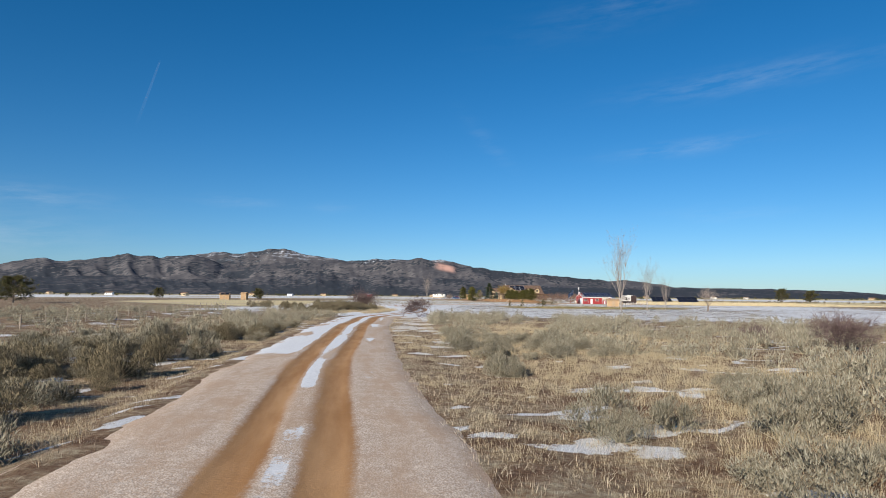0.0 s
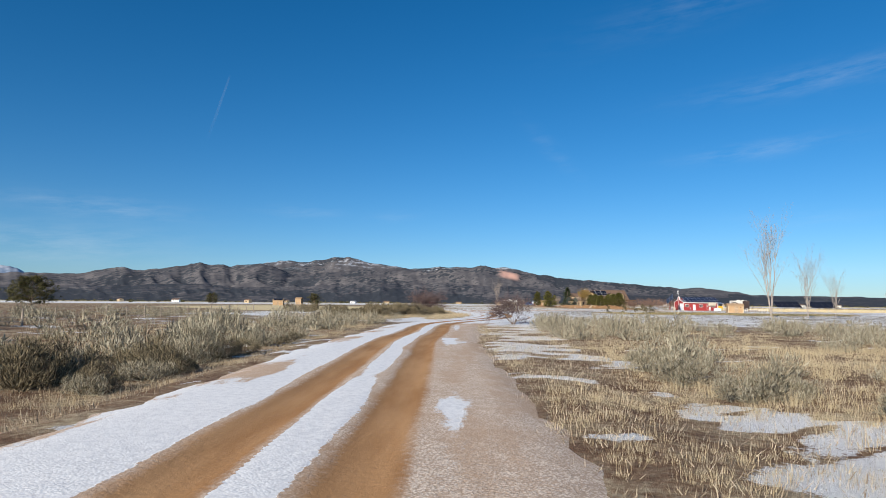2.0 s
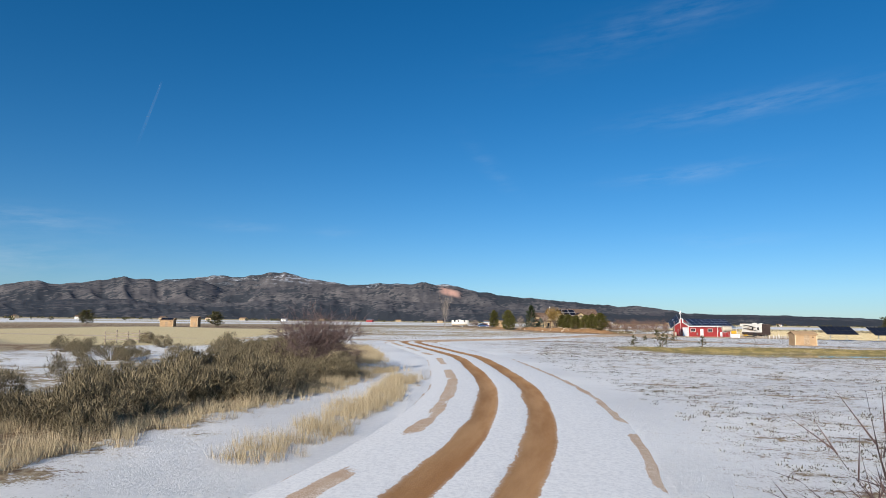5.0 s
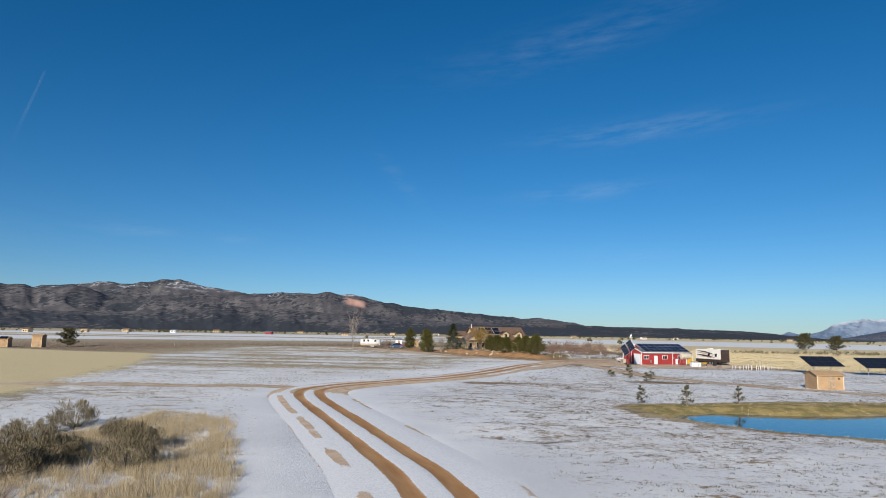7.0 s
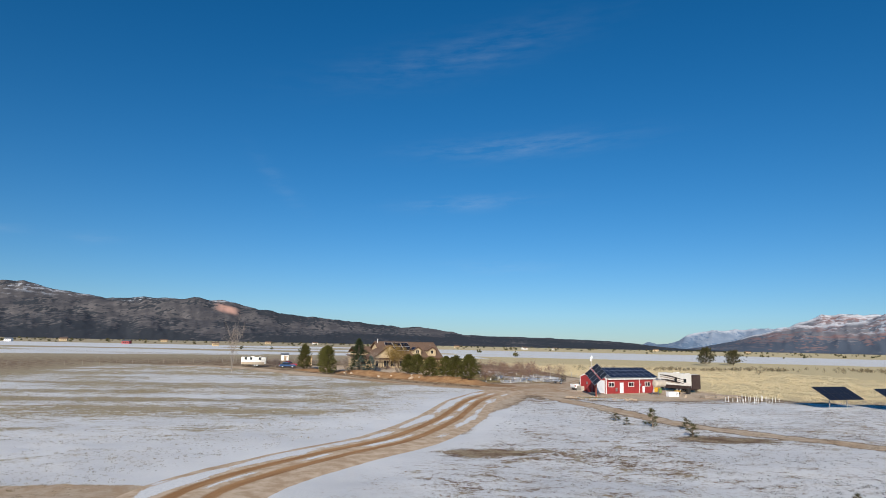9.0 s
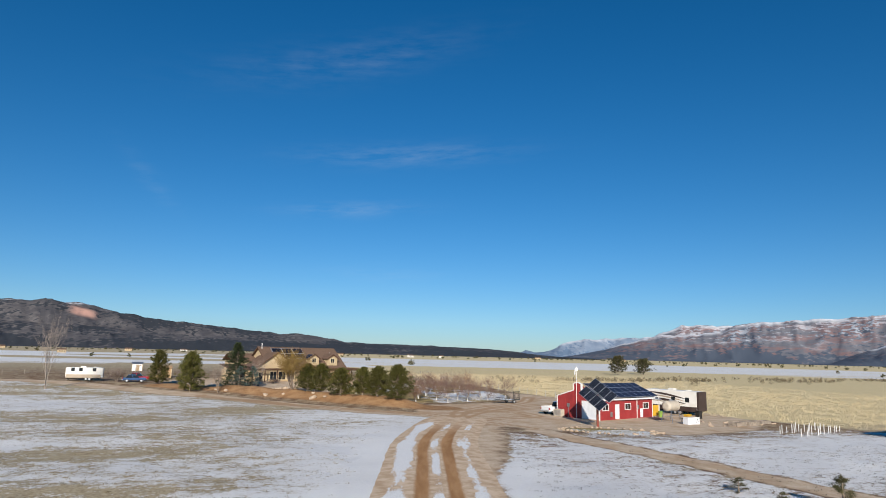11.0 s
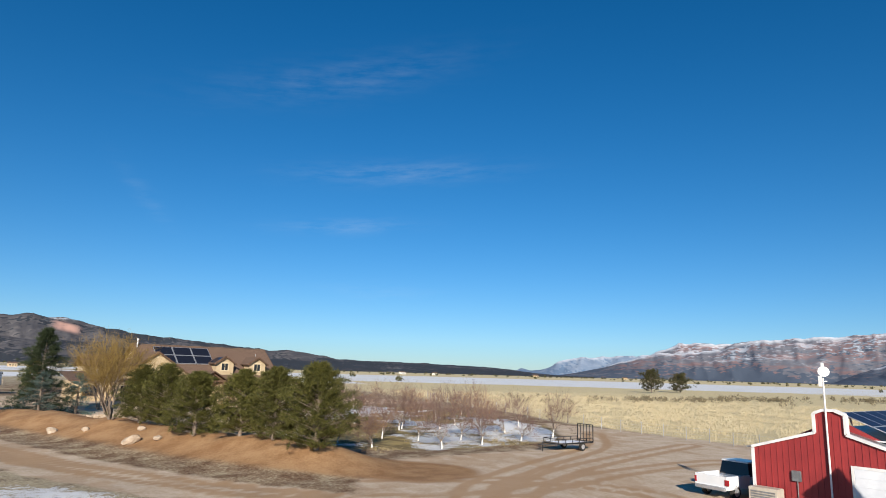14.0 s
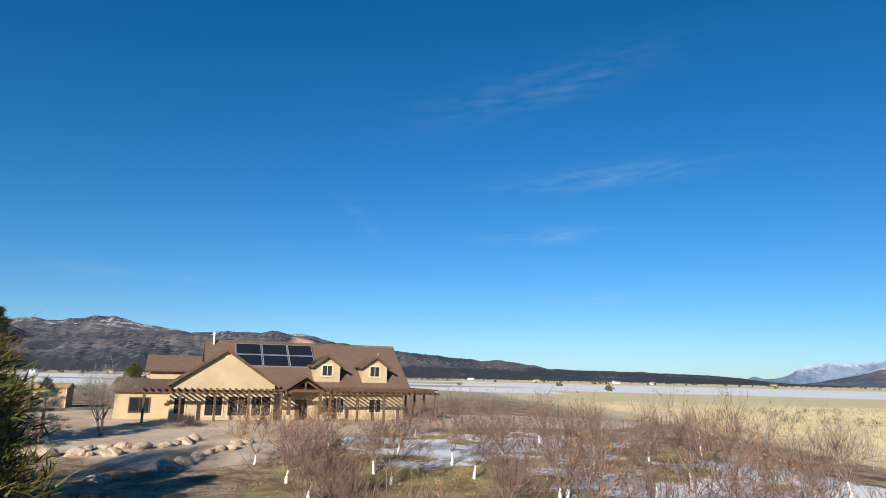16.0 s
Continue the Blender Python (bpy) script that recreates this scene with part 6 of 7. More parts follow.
def motorhome(m, length, width, top, label, swoosh=True):
    """A towed camper: long side to -y, dark rear end at +x."""
    ob = thing("camper_trailer", m, label, "camper")
    b = Build().box(0, length, 0, width, 0.75, top, 0.12)
    body_ = part("body", b, M["rv_white"], ob)
    part("skirt", Build().box(0.1, length - 0.1, -0.012, width + 0.012, 0.62, 1.35), M["rv_brown"] if swoosh else M["rv_tan"], body_)
    part("rear_cap", Build().box(length - 0.02, length + 0.32, 0.0, width, 0.7, top - 0.02, 0.08), M["rv_brown"] if swoosh else M["rv_white"], body_)
    if swoosh:
        for k, (za, zb, w) in enumerate(((3.3, 2.5, 0.16), (2.9, 2.1, 0.12), (2.35, 1.75, 0.2), (2.0, 1.55, 0.08))):
            b = Build()
            for s in range(9):
                t0, t1 = s / 9, (s + 1) / 9
                z0, z1 = za - (za - zb) * t0**1.6, za - (za - zb) * t1**1.6
                x0, x1 = length * (0.08 + 0.72 * t0), length * (0.08 + 0.72 * t1)
                w0, w1 = w * math.sin(math.pi * (0.12 + 0.85 * t0)), w * math.sin(math.pi * (0.12 + 0.85 * t1))
                b.add([(x0, -0.016, z0 - w0), (x1, -0.016, z1 - w1), (x1, -0.016, z1 + w1), (x0, -0.016, z0 + w0), (x0, 0.02, z0 - w0), (x1, 0.02, z1 - w1), (x1, 0.02, z1 + w1), (x0, 0.02, z0 + w0)], [(0, 1, 2, 3), (4, 7, 6, 5), (0, 4, 5, 1), (2, 6, 7, 3)])
            part("stripe", b, M["rv_brown"] if k % 2 == 0 else M["rv_tan"], body_)
    for x in ([length * 0.55, length * 0.82] if swoosh else [length * 0.2, length * 0.42, length * 0.8]):
        part("window", Build().box(x - 0.35, x + 0.35, -0.02, 0.02, 2.0, 2.75, 0.01), M["glass"], body_)
    part("roof_unit", Build().box(length * 0.4, length * 0.4 + 1.0, width * 0.3, width * 0.7, top - 0.02, top + 0.28, 0.06), M["rv_white"], ob)
    part("roof_unit", Build().box(length * 0.75, length * 0.75 + 0.5, width * 0.3, width * 0.7, top - 0.02, top + 0.15, 0.04), M["rv_white"], ob)
    for x in (length * 0.58, length * 0.68):
        for yv in (0.14, width - 0.14):
            wheel_part(ob, x, yv, 0.37, 0.24, (0, 1, 0))
    part("chassis", Build().box(0.2, length - 0.2, 0.5, width - 0.5, 0.42, 0.75), M["black_steel"], ob)
    part("jack", Build().box(0.5, 0.6, 0.6, 0.7, 0, 0.5).box(0.5, 0.6, width - 0.7, width - 0.6, 0, 0.5), M["black_steel"], ob)
    return ob


ang = math.degrees(math.atan2(-0.94, 0.35))
motorhome(pose(45.2, 357.5, 0, 0, 0, ang + 2), 9.0, 2.5, 3.75, "white camper with dark swooping stripes and brown rear")
motorhome(pose(-55.0, 419.5, lie(-50, 419), 0, 0, 4), 6.8, 2.4, 2.8, "plain white travel trailer parked beside bare trees", False)


def car(m, paint, label, category, tall=1.5, length=4.6, bed=0.0):
    """A road vehicle along +x, nose at +x: body, cabin, glass, wheels, lamps; bed: length of an open load bed."""
    name = "pickup_truck" if bed else "car"
    ob = thing(name, m, label, category)
    w = 1.85 if not bed else 2.0
    waist = 0.95 if not bed else 1.1
    body_ = part("body", Build().box(bed, length, -w / 2, w / 2, 0.42, waist, 0.1), paint, ob)
    if bed:
        part("load_bed", Build().box(0, bed, -w / 2, -w / 2 + 0.09, 0.5, 1.2, 0.02).box(0, bed, w / 2 - 0.09, w / 2, 0.5, 1.2, 0.02).box(0, bed, -w / 2 + 0.09, w / 2 - 0.09, 0.5, 0.62).box(0, 0.08, -w / 2 + 0.09, w / 2 - 0.09, 0.62, 1.2), paint, body_)
    c0, c1 = (bed + 0.02, bed + 2.1) if bed else (0.5, 3.3)
    cab = Build()
    p = [(c0, waist - 0.02), (c0 + (0.12 if bed else 0.5), tall), (c1 - 0.75, tall), (c1, waist - 0.02)]
    cab.add([(x, s * (w / 2 - (0.08 if z < tall else 0.2)), z) for s in (-1, 1) for x, z in p], [(0, 1, 2, 3), (7, 6, 5, 4), (0, 4, 5, 1), (1, 5, 6, 2), (2, 6, 7, 3), (3, 7, 4, 0)])
    part("cabin", cab, M["glass"], body_)
    part("roof_panel", Build().box(p[1][0] - 0.03, p[2][0] + 0.03, -w / 2 + 0.17, w / 2 - 0.17, tall - 0.03, tall + 0.05, 0.02), paint, body_)
    part("pillar", Build().box((c0 + c1) / 2 - 0.06, (c0 + c1) / 2 + 0.06, -w / 2 + 0.1, w / 2 - 0.1, waist, tall), paint, body_)
    for x in (0.85, length - 0.9):
        for s in (-1, 1):
            wheel_part(ob, x, s * (w / 2 - 0.12), 0.36, 0.24, (0, 1, 0))
    for s in (-1, 1):
        part("tail_lamp", Build().box(-0.03, 0.03, s * w / 2 - 0.12, s * w / 2 + 0.12 if s < 0 else s * w / 2, 0.75, 1.05), M["car_red"], body_)
        part("headlamp", Build().box(length - 0.04, length + 0.02, s * (w / 2 - 0.3) - 0.14, s * (w / 2 - 0.3) + 0.14, 0.68, 0.85), M["alu"], body_)
    part("bumper", Build().box(-0.12, 0.05, -w / 2 + 0.05, w / 2 - 0.05, 0.45, 0.65, 0.03), M["alu"], body_)
    return ob


car(pose(24.6, 353.5, 0, 0, 0, 14), M["car_white"], "white pickup truck parked behind the barn corner", "pickup truck", 1.8, 5.6, 2.1)
car(pose(-43.5, 417.0, lie(-43, 417), 0, 0, 8), M["car_blue"], "blue car parked in the house drive", "car")
car(pose(-43.5, 423.0, lie(-43, 423), 0, 0, 5), M["car_red"], "dark red car parked in the house drive", "car", 1.65)

# utility trailer with its ramp gate up
ut = thing("utility_trailer", pose(25.6, 374.2, lie(27, 374), 0, 0, 16), "black steel utility trailer with a raised mesh ramp gate", "utility trailer")
part("frame", Build().bar((0, -0.95, 0.62), (4.1, -0.95, 0.62), 0.09).bar((0, 0.95, 0.62), (4.1, 0.95, 0.62), 0.09).bar((0, -0.95, 0.62), (0, 0.95, 0.62), 0.09).bar((4.1, -0.95, 0.62), (4.1, 0.95, 0.62), 0.09), M["black_steel"], ut)
part("deck", Build().box(0.05, 4.05, -0.9, 0.9, 0.6, 0.66), M["grey_wood"], ut)
part("snow_cover", Build().box(0.6, 3.3, -0.7, 0.7, 0.664, 0.69, 0.01), worn("old_snow", (0.72, 0.75, 0.8), (0.82, 0.83, 0.85), 2, 0.6), ut)
for s in (-1, 1):
    part("side_rail", Build().bar((0, s * 0.95, 1.0), (4.1, s * 0.95, 1.0), 0.05), M["black_steel"], ut)
    for k in range(6):
        part("upright", Build().bar((k * 0.82, s * 0.95, 0.62), (k * 0.82, s * 0.95, 1.0), 0.045), M["black_steel"], ut)
    wheel_part(ut, 2.6, s * 1.12, 0.34, 0.22, (0, 1, 0))
    part("fender", Build().slab([(2.15, s * 1.0, 0.72), (3.05, s * 1.0, 0.72), (3.05, s * 1.25, 0.72), (2.15, s * 1.25, 0.72)], 0.03), M["black_steel"], ut)
part("front_rail", Build().bar((0, -0.95, 1.0), (0, 0.95, 1.0), 0.05), M["black_steel"], ut)
gate_b = part("ramp_gate", Build().bar((4.15, -0.92, 0.65), (4.15, -0.92, 2.1), 0.06).bar((4.15, 0.92, 0.65), (4.15, 0.92, 2.1), 0.06).bar((4.15, -0.92, 2.1), (4.15, 0.92, 2.1), 0.06).bar((4.15, -0.92, 0.68), (4.15, 0.92, 0.68), 0.06), M["black_steel"], ut)
for k in range(4):
    part("gate_bar", Build().bar((4.15, -0.55 + k * 0.37, 0.68), (4.15, -0.55 + k * 0.37, 2.1), 0.04), M["black_steel"], gate_b)
part("gate_bar", Build().bar((4.15, -0.92, 1.25), (4.15, 0.92, 1.25), 0.03), M["black_steel"], gate_b)
part("tongue", Build().bar((0, -0.8, 0.6), (-1.2, 0, 0.55), 0.08).bar((0, 0.8, 0.6), (-1.2, 0, 0.55), 0.08).rod((-1.2, 0, 0.55), (-1.45, 0, 0.55), 0.06).rod((-0.95, 0, 0), (-0.95, 0, 0.75), 0.04), M["black_steel"], ut)

# things round the barn yard
ac = thing("heat_pump_unit", BARN @ pose(-1.0, 6.1, 0), "grey outdoor heat pump cabinet beside the barn", "heat pump")
part("cabinet", Build().box(0, 0.75, 0, 1.45, 0.08, 1.08, 0.03), M["tank"], ac)
part("base", Build().box(-0.1, 0.85, -0.1, 1.55, -0.05, 0.08), M["rock"], ac)
for k in range(6):
    part("louvre", Build().box(-0.015, 0.0, 0.12, 1.33, 0.25 + k * 0.12, 0.32 + k * 0.12), M["galv"], ac)
tk = thing("water_tank", pose(37.7, 340.9, 0, 0, 0, 20), "round tan tank lying on a steel leg stand", "water tank")
part("tank_body", Build().rod((-1.1, 0, 2.3), (1.1, 0, 2.3), 0.72, 0.72, 22).rod((-1.3, 0, 2.3), (-1.1, 0, 2.3), 0.45, 0.72, 22).rod((1.1, 0, 2.3), (1.3, 0, 2.3), 0.72, 0.45, 22), M["tank"], tk, smooth=False)
part("cap", Build().rod((0, 0, 3.0), (0, 0, 3.15), 0.2), M["galv"], tk)
for x in (-0.8, 0.8):
    for s in (-1, 1):
        part("leg", Build().bar((x, s * 0.5, 1.75), (x * 1.4, s * 0.95, -0.05), 0.07), M["galv"], tk)
    part("brace", Build().bar((x * 1.2, -0.72, 0.9), (x * 1.2, 0.72, 0.9), 0.05), M["galv"], tk)
tote = thing("chest_freezer", pose(38.2, 338.0, 0, 0, 0, 12), "white chest with a flat lid on the yard gravel", "chest")
part("body", Build().box(0, 2.3, 0, 0.9, 0.02, 0.85, 0.03), M["white_door"], tote)
part("lid", Build().box(-0.02, 2.32, -0.02, 0.92, 0.85, 0.95, 0.02), M["white_trim"], tote)
part("cable", Build().rod((1.6, -0.02, 0.2), (1.8, -0.05, 0.8), 0.025).rod((1.8, -0.05, 0.8), (2.05, -0.02, 0.3), 0.025), M["black_steel"], tote)
wb = thing("wheelbarrow", pose(42.8, 344.3, 0, 0, 0, 25), "yellow wheelbarrow standing beside the camper", "wheelbarrow")
part("tray", Build().add([(0, -0.3, 0.45), (0.8, -0.25, 0.45), (0.8, 0.25, 0.45), (0, 0.3, 0.45), (-0.15, -0.4, 0.75), (1.1, -0.36, 0.75), (1.1, 0.36, 0.75), (-0.15, 0.4, 0.75)], [(3, 2, 1, 0), (0, 1, 5, 4), (1, 2, 6, 5), (2, 3, 7, 6), (3, 0, 4, 7)]), M["yellow"], wb)
part("handle", Build().bar((-0.7, -0.32, 0.6), (0.9, -0.12, 0.35), 0.045).bar((-0.7, 0.32, 0.6), (0.9, 0.12, 0.35), 0.045), M["mid_wood"], wb)
part("wheel", Build().wheel((1.05, 0, 0.2), 0.2, 0.1, 16, (0, 1, 0)), M["rubber"], wb)
part("leg", Build().bar((0.1, -0.25, 0.45), (0.05, -0.28, -0.02), 0.035).bar((0.1, 0.25, 0.45), (0.05, 0.28, -0.02), 0.035), M["black_steel"], wb)
yl = thing("lean_to", BARN @ pose(13.1, 0.3, 0), "yellow timber lean-to beside the barn's far corner", "lean-to")
part("panel", Build().box(0, 1.9, 0, 0.06, 0.1, 1.7), M["yellow"], yl)
part("post", Build().box(0, 0.09, -0.1, 0, 0, 2.5), M["white_trim"], yl)
part("post", Build().box(1.85, 1.95, -0.1, 0, 0, 2.9), M["white_trim"], yl)
part("roof_sheet", Build().slab([(-0.2, -0.4, 2.6), (2.2, -0.4, 2.5), (2.2, 2.2, 3.0), (-0.2, 2.2, 3.1)], 0.05), M["galv"], yl)
bn = thing("green_bin", BARN @ pose(14.0, -0.6, 0), "small green plastic bin by the lean-to", "bin")
part("body", Build().rod((0, 0, 0), (0, 0, 0.8), 0.26, 0.32, 14), M["green"], bn)
part("lid", Build().rod((0, 0, 0.8), (0, 0, 0.88), 0.34, 0.3, 14), M["green"], bn)
bn = thing("rubbish_bin", pose(45.6, 345.0, 0, 0, 0, 10), "dark wheeled rubbish bin behind the camper", "bin")
part("body", Build().box(0, 0.7, 0, 0.7, 0.05, 1.1, 0.03), M["black_steel"], bn)
part("lid", Build().box(-0.03, 0.73, -0.03, 0.73, 1.1, 1.18, 0.02), M["black_steel"], bn)

# ---- trees ----
def put_all(protos, places, grow=1.0):
    """Copies of a few prototype trees at (x, y, size) rows, then the prototypes go."""
    for k, (x, y, s, *rest) in enumerate(places):
        plant(protos[k % len(protos)], x, y, s * grow, wide=rest[0] if rest else 1.0)
    for p in protos:
        unplant(p)


pines = [conifer("pine_tree", np.random.RandomState(40 + k), 5.6, 1.95, M["pine"], "dense green young pine on a bare earth berm", "pine tree", 1400, 28, 0.22, 0.0, 0.02, 0.72, 0.028, "pines on the berm", 0.35) for k in range(4)]
put_all(pines, [(4.8, 366.8, 0.97, 1.34), (2.3, 370.4, 0.86, 1.32), (0.1, 372.4, 0.81, 1.38), (-3.1, 375.6, 0.81, 1.48), (-5.7, 381.6, 0.86, 1.3), (-7.9, 384.4, 0.84, 1.35), (-35.8, 411.0, 1.22), (-28.6, 397.0, 1.3, 1.05), (-33, 452, 1.0)])
spruces = [conifer("spruce_tree", np.random.RandomState(50), 9.6, 2.5, M["spruce"], "tall dark spruce beside the house drive", "spruce tree", 1500, 26, 0.26, 0.12, 0.03, 0.9, 0.028)]
put_all(spruces, [(-20.4, 404.6, 0.98, 1.4)])
blue = [conifer("blue_spruce", np.random.RandomState(60 + k), 4.3, 1.45, M["blue_spruce"], "small blue-grey spruce beside the tall one", "spruce tree", 520, 22, 0.17, 0.2, 0.03, 0.85, 0.022, "blue spruces") for k in range(2)]
put_all(blue, [(-19.7, 402.0, 1.0, 1.5), (-17.0, 406.2, 1.05, 1.4)])
saps = [conifer("pine_sapling", np.random.RandomState(70 + k), 1.7, 0.55, M["juniper"], "small young evergreen planted in the snow", "sapling", 140, 14, 0.15, 0.0, 0.05, 0.7, 0.02, "saplings") for k in range(2)]
put_all(saps, [(6.8, 252.6, 1.0), (10.6, 250.2, 1.15), (16.4, 252.3, 1.0), (14.5, 293.8, 1.25, 1.2), (12.6, 300.2, 0.55, 2.2), (12.3, 296.2, 0.5, 1.6), (17.5, 291.5, 0.75, 1.6), (15.4, 286.2, 0.8, 1.7)])
junis = [conifer("juniper_tree", np.random.RandomState(80 + k), 5.0, 3.0, M["juniper"], "broad dark juniper standing alone on the plain", "juniper tree", 620, 20, 0.34, -0.05, 0.08, 0.45, 0.06, "lone junipers") for k in range(2)]
put_all(junis, [(-215, 397, 1.15), (-151, 396, 1.15), (167, 557, 1.75, 0.9), (189, 567, 1.55, 1.1), (-139, 223, 1.45, 1.3)])

willow = bare_tree("willow_shrub", np.random.RandomState(90), dict(height=1.9, radius=0.062, levels=4, kids=[6, 6, 6], splay=0.55, shrink=0.72, wander=0.10, rise=0.10, stems=10, lean=0.7, twig_w=0.015, wood_levels=2, sprays=8000, spray_l=0.5, **{"from": 0.3}), M["bark"], M["twig_gold"], "golden-twigged round willow on the berm", "willow")
put_all([willow], [(-10.4, 386.2, 1.48, 0.88)])
FRUIT = dict(height=0.66, radius=0.085, levels=4, kids=[7, 6, 5], splay=0.60, shrink=1.12, wander=0.12, rise=0.12, stems=1, twig_w=0.02, wood_levels=2, limb_bark=M["bark"], sprays=620, spray_l=0.42, **{"from": 0.55})
orchard_protos = [bare_tree("fruit_tree", np.random.RandomState(100 + k), FRUIT, M["white_trunk"], M["twig_red"], "bare fruit tree with a whitewashed trunk and reddish twigs", "fruit tree", (260, M["leaf_rust"]) if k in (1,) else None, "orchard") for k in range(4)]
put_all(orchard_protos, [(10.7, 377.0, 1.05), (16.4, 383.2, 1.15), (16.9, 377.4, 1.0), (21.5, 379.8, 1.1), (26.4, 382.0, 1.0), (20.8, 383.6, 1.25), (8.3, 380, 0.9), (31.2, 384.6, 1.25), (27.6, 388.6, 1.1), (17.2, 392.6, 1.15), (14.2, 388.6, 1.1),
                         (3.0, 395.0, 1.05), (7.3, 397.6, 1.1), (8.5, 394.6, 1.0), (11.7, 400.8, 1.15), (12.9, 397.2, 1.1), (5.1, 390.2, 1.2), (18.6, 412.2, 1.0), (16.7, 391.8, 1.2), (24.5, 396.0, 1.25), (21.5, 392.4, 1.2),
                         (28.5, 399.5, 1.15), (24.8, 404.5, 1.0), (31.8, 394.2, 1.1), (8.0, 405.5, 1.0), (15.2, 405.8, 1.0), (20.2, 400.4, 1.1), (29.6, 408.0, 1.0), (13.2, 384.4, 1.0), (24.0, 386.4, 1.15), (5.6, 387.4, 1.0)], 1.15)
rust = bare_tree("leafy_fruit_tree", np.random.RandomState(120), FRUIT, M["white_trunk"], M["twig_red"], "small fruit tree still holding rust-brown leaves", "fruit tree", (1500, M["leaf_rust"]))
put_all([rust], [(-0.3, 400.3, 1.15), (3.1, 406.8, 1.1), (11.0, 378.6, 0.9), (8.6, 416.5, 0.95)])
grey = bare_tree("bare_shade_tree", np.random.RandomState(130), dict(height=1.9, radius=0.13, levels=5, kids=[5, 5, 4, 4], splay=0.6, shrink=0.74, wander=0.12, rise=0.06, stems=2, lean=0.15, twig_w=0.016, wood_levels=3, sprays=1800, spray_l=0.5, **{"from": 0.45}), M["bark"], M["twig_pale"], "leafless grey shade tree beside the drive", "tree")
put_all([grey], [(-15.6, 411.5, 1.0), (-23.5, 394.2, 1.0, 0.75), (56, 219, 1.0), (-44.5, 416.8, 0.6, 1.3)])
pop = bare_tree("bare_poplar", np.random.RandomState(140), dict(height=9.5, radius=0.075, levels=4, kids=[9, 5, 4], splay=0.30, shrink=0.48, wander=0.04, rise=0.05, stems=4, lean=0.09, twig_w=0.02, wood_levels=2, sprays=700, spray_l=0.8, **{"from": 0.1}), M["pale_bark"], M["twig_pale"], "tall leafless poplar with upright pale branches", "poplar", None, "poplars")
put_all([pop], [(36.8, 221, 1.12), (42.9, 222.2, 0.72), (47.0, 221.4, 0.5), (-54, 401, 0.82)])
bush = [bare_tree("bare_thorn_bush", np.random.RandomState(150 + k), dict(height=1.3, radius=0.03, levels=4, kids=[5, 5, 4], splay=0.6, shrink=0.72, wander=0.14, rise=0.03, stems=13, lean=0.75, twig_w=0.019, wood_levels=1, sprays=6000, spray_l=0.35, **{"from": 0.3}), M["bark"], M["twig_purple"], "big leafless purple-grey bush beside the road", "bush", None, "bare bushes") for k in range(2)]
put_all(bush, [(-19.4, 194.4, 1.5, 1.05), (3.2, 156.2, 1.0), (43.2, 106.5, 0.88, 1.1), (-45.5, 420.8, 0.8), (39.5, 111, 0.5, 1.2), (-12.2, 418.6, 0.42, 1.5)])

# brushwood far away: dark junipers dotted over the plain up to the foot of the hills
rs = np.random.RandomState(200)
CLUMP = []
for k in range(4):
    n = 46
    u = unit(rs.normal(size=(n, 3))) * np.array([1.5, 1.5, 1.1]) + np.array([0, 0, 1.2])
    CLUMP.append(blades(u * (0.55 + 0.45 * rs.rand(n, 1)), rs.normal(size=(n, 3)) + [0, 0, 0.5], 0.95, 0.75, rs))
n = 2600
az, rr = radians(1) * rs.uniform(-75, 75, n), 380 + 1700 * rs.rand(n) ** 0.7
fx, fy = rr * np.sin(az), 220 + rr * np.cos(az)
belt = fnoise(fx / 260, fy / 45, 3)
keep = (rs.rand(n) < sstep(belt, 0.47, 0.60) * (0.25 + 0.75 * sstep(rr, 700, 1500)))
scattered("distant_junipers", CLUMP, on_ground(fx[keep], fy[keep], 0.7 + 1.1 * rs.rand(keep.sum())), rs, M["juniper"], "dark juniper bushes dotted over the far plain", "bushes")
n = 900
hx = rs.uniform(60, 420, n)
hy = 470 + 0.16 * (hx - 60) + rs.normal(size=n) * 9
keep = rs.rand(n) < sstep(fnoise(hx / 18, hy / 9, 3), 0.45, 0.6)
scattered("plain_brush", BRUSH_FAR, on_ground(hx[keep], hy[keep], 1.1 + 0.8 * rs.rand(keep.sum())), rs, M["sage_dark"], "low brown brush lining the far edge of the grassland", "brush")


# ---- rocks ----
def boulder(x, y, s, label, group, flat=0.65, z=None):
    r = np.random.RandomState(int(abs(x * 37 + y * 91)) % 9999)
    bm = bmesh.new()
    bmesh.ops.create_icosphere(bm, subdivisions=2, radius=1)
    k = r.rand(3) * 20
    for v in bm.verts:
        q = v.co.copy()
        v.co = q * (0.82 + 0.42 * noise.noise(q * 0.9 + Vector(k)) + 0.12 * noise.noise(q * 2.6 + Vector(k)))
    b = Build().take(bm)
    ob = part("boulder", b, M["rock"])
    ob.matrix_basis = Matrix.LocRotScale((x, y, (lie(x, y) if z is None else z) + 0.22 * s), Euler((r.rand() * 0.3, r.rand() * 0.3, r.rand() * 6.28)), (s * (0.8 + 0.5 * r.rand()), s * (0.7 + 0.4 * r.rand()), s * flat))
    return tagged(ob, label, "boulder", group)


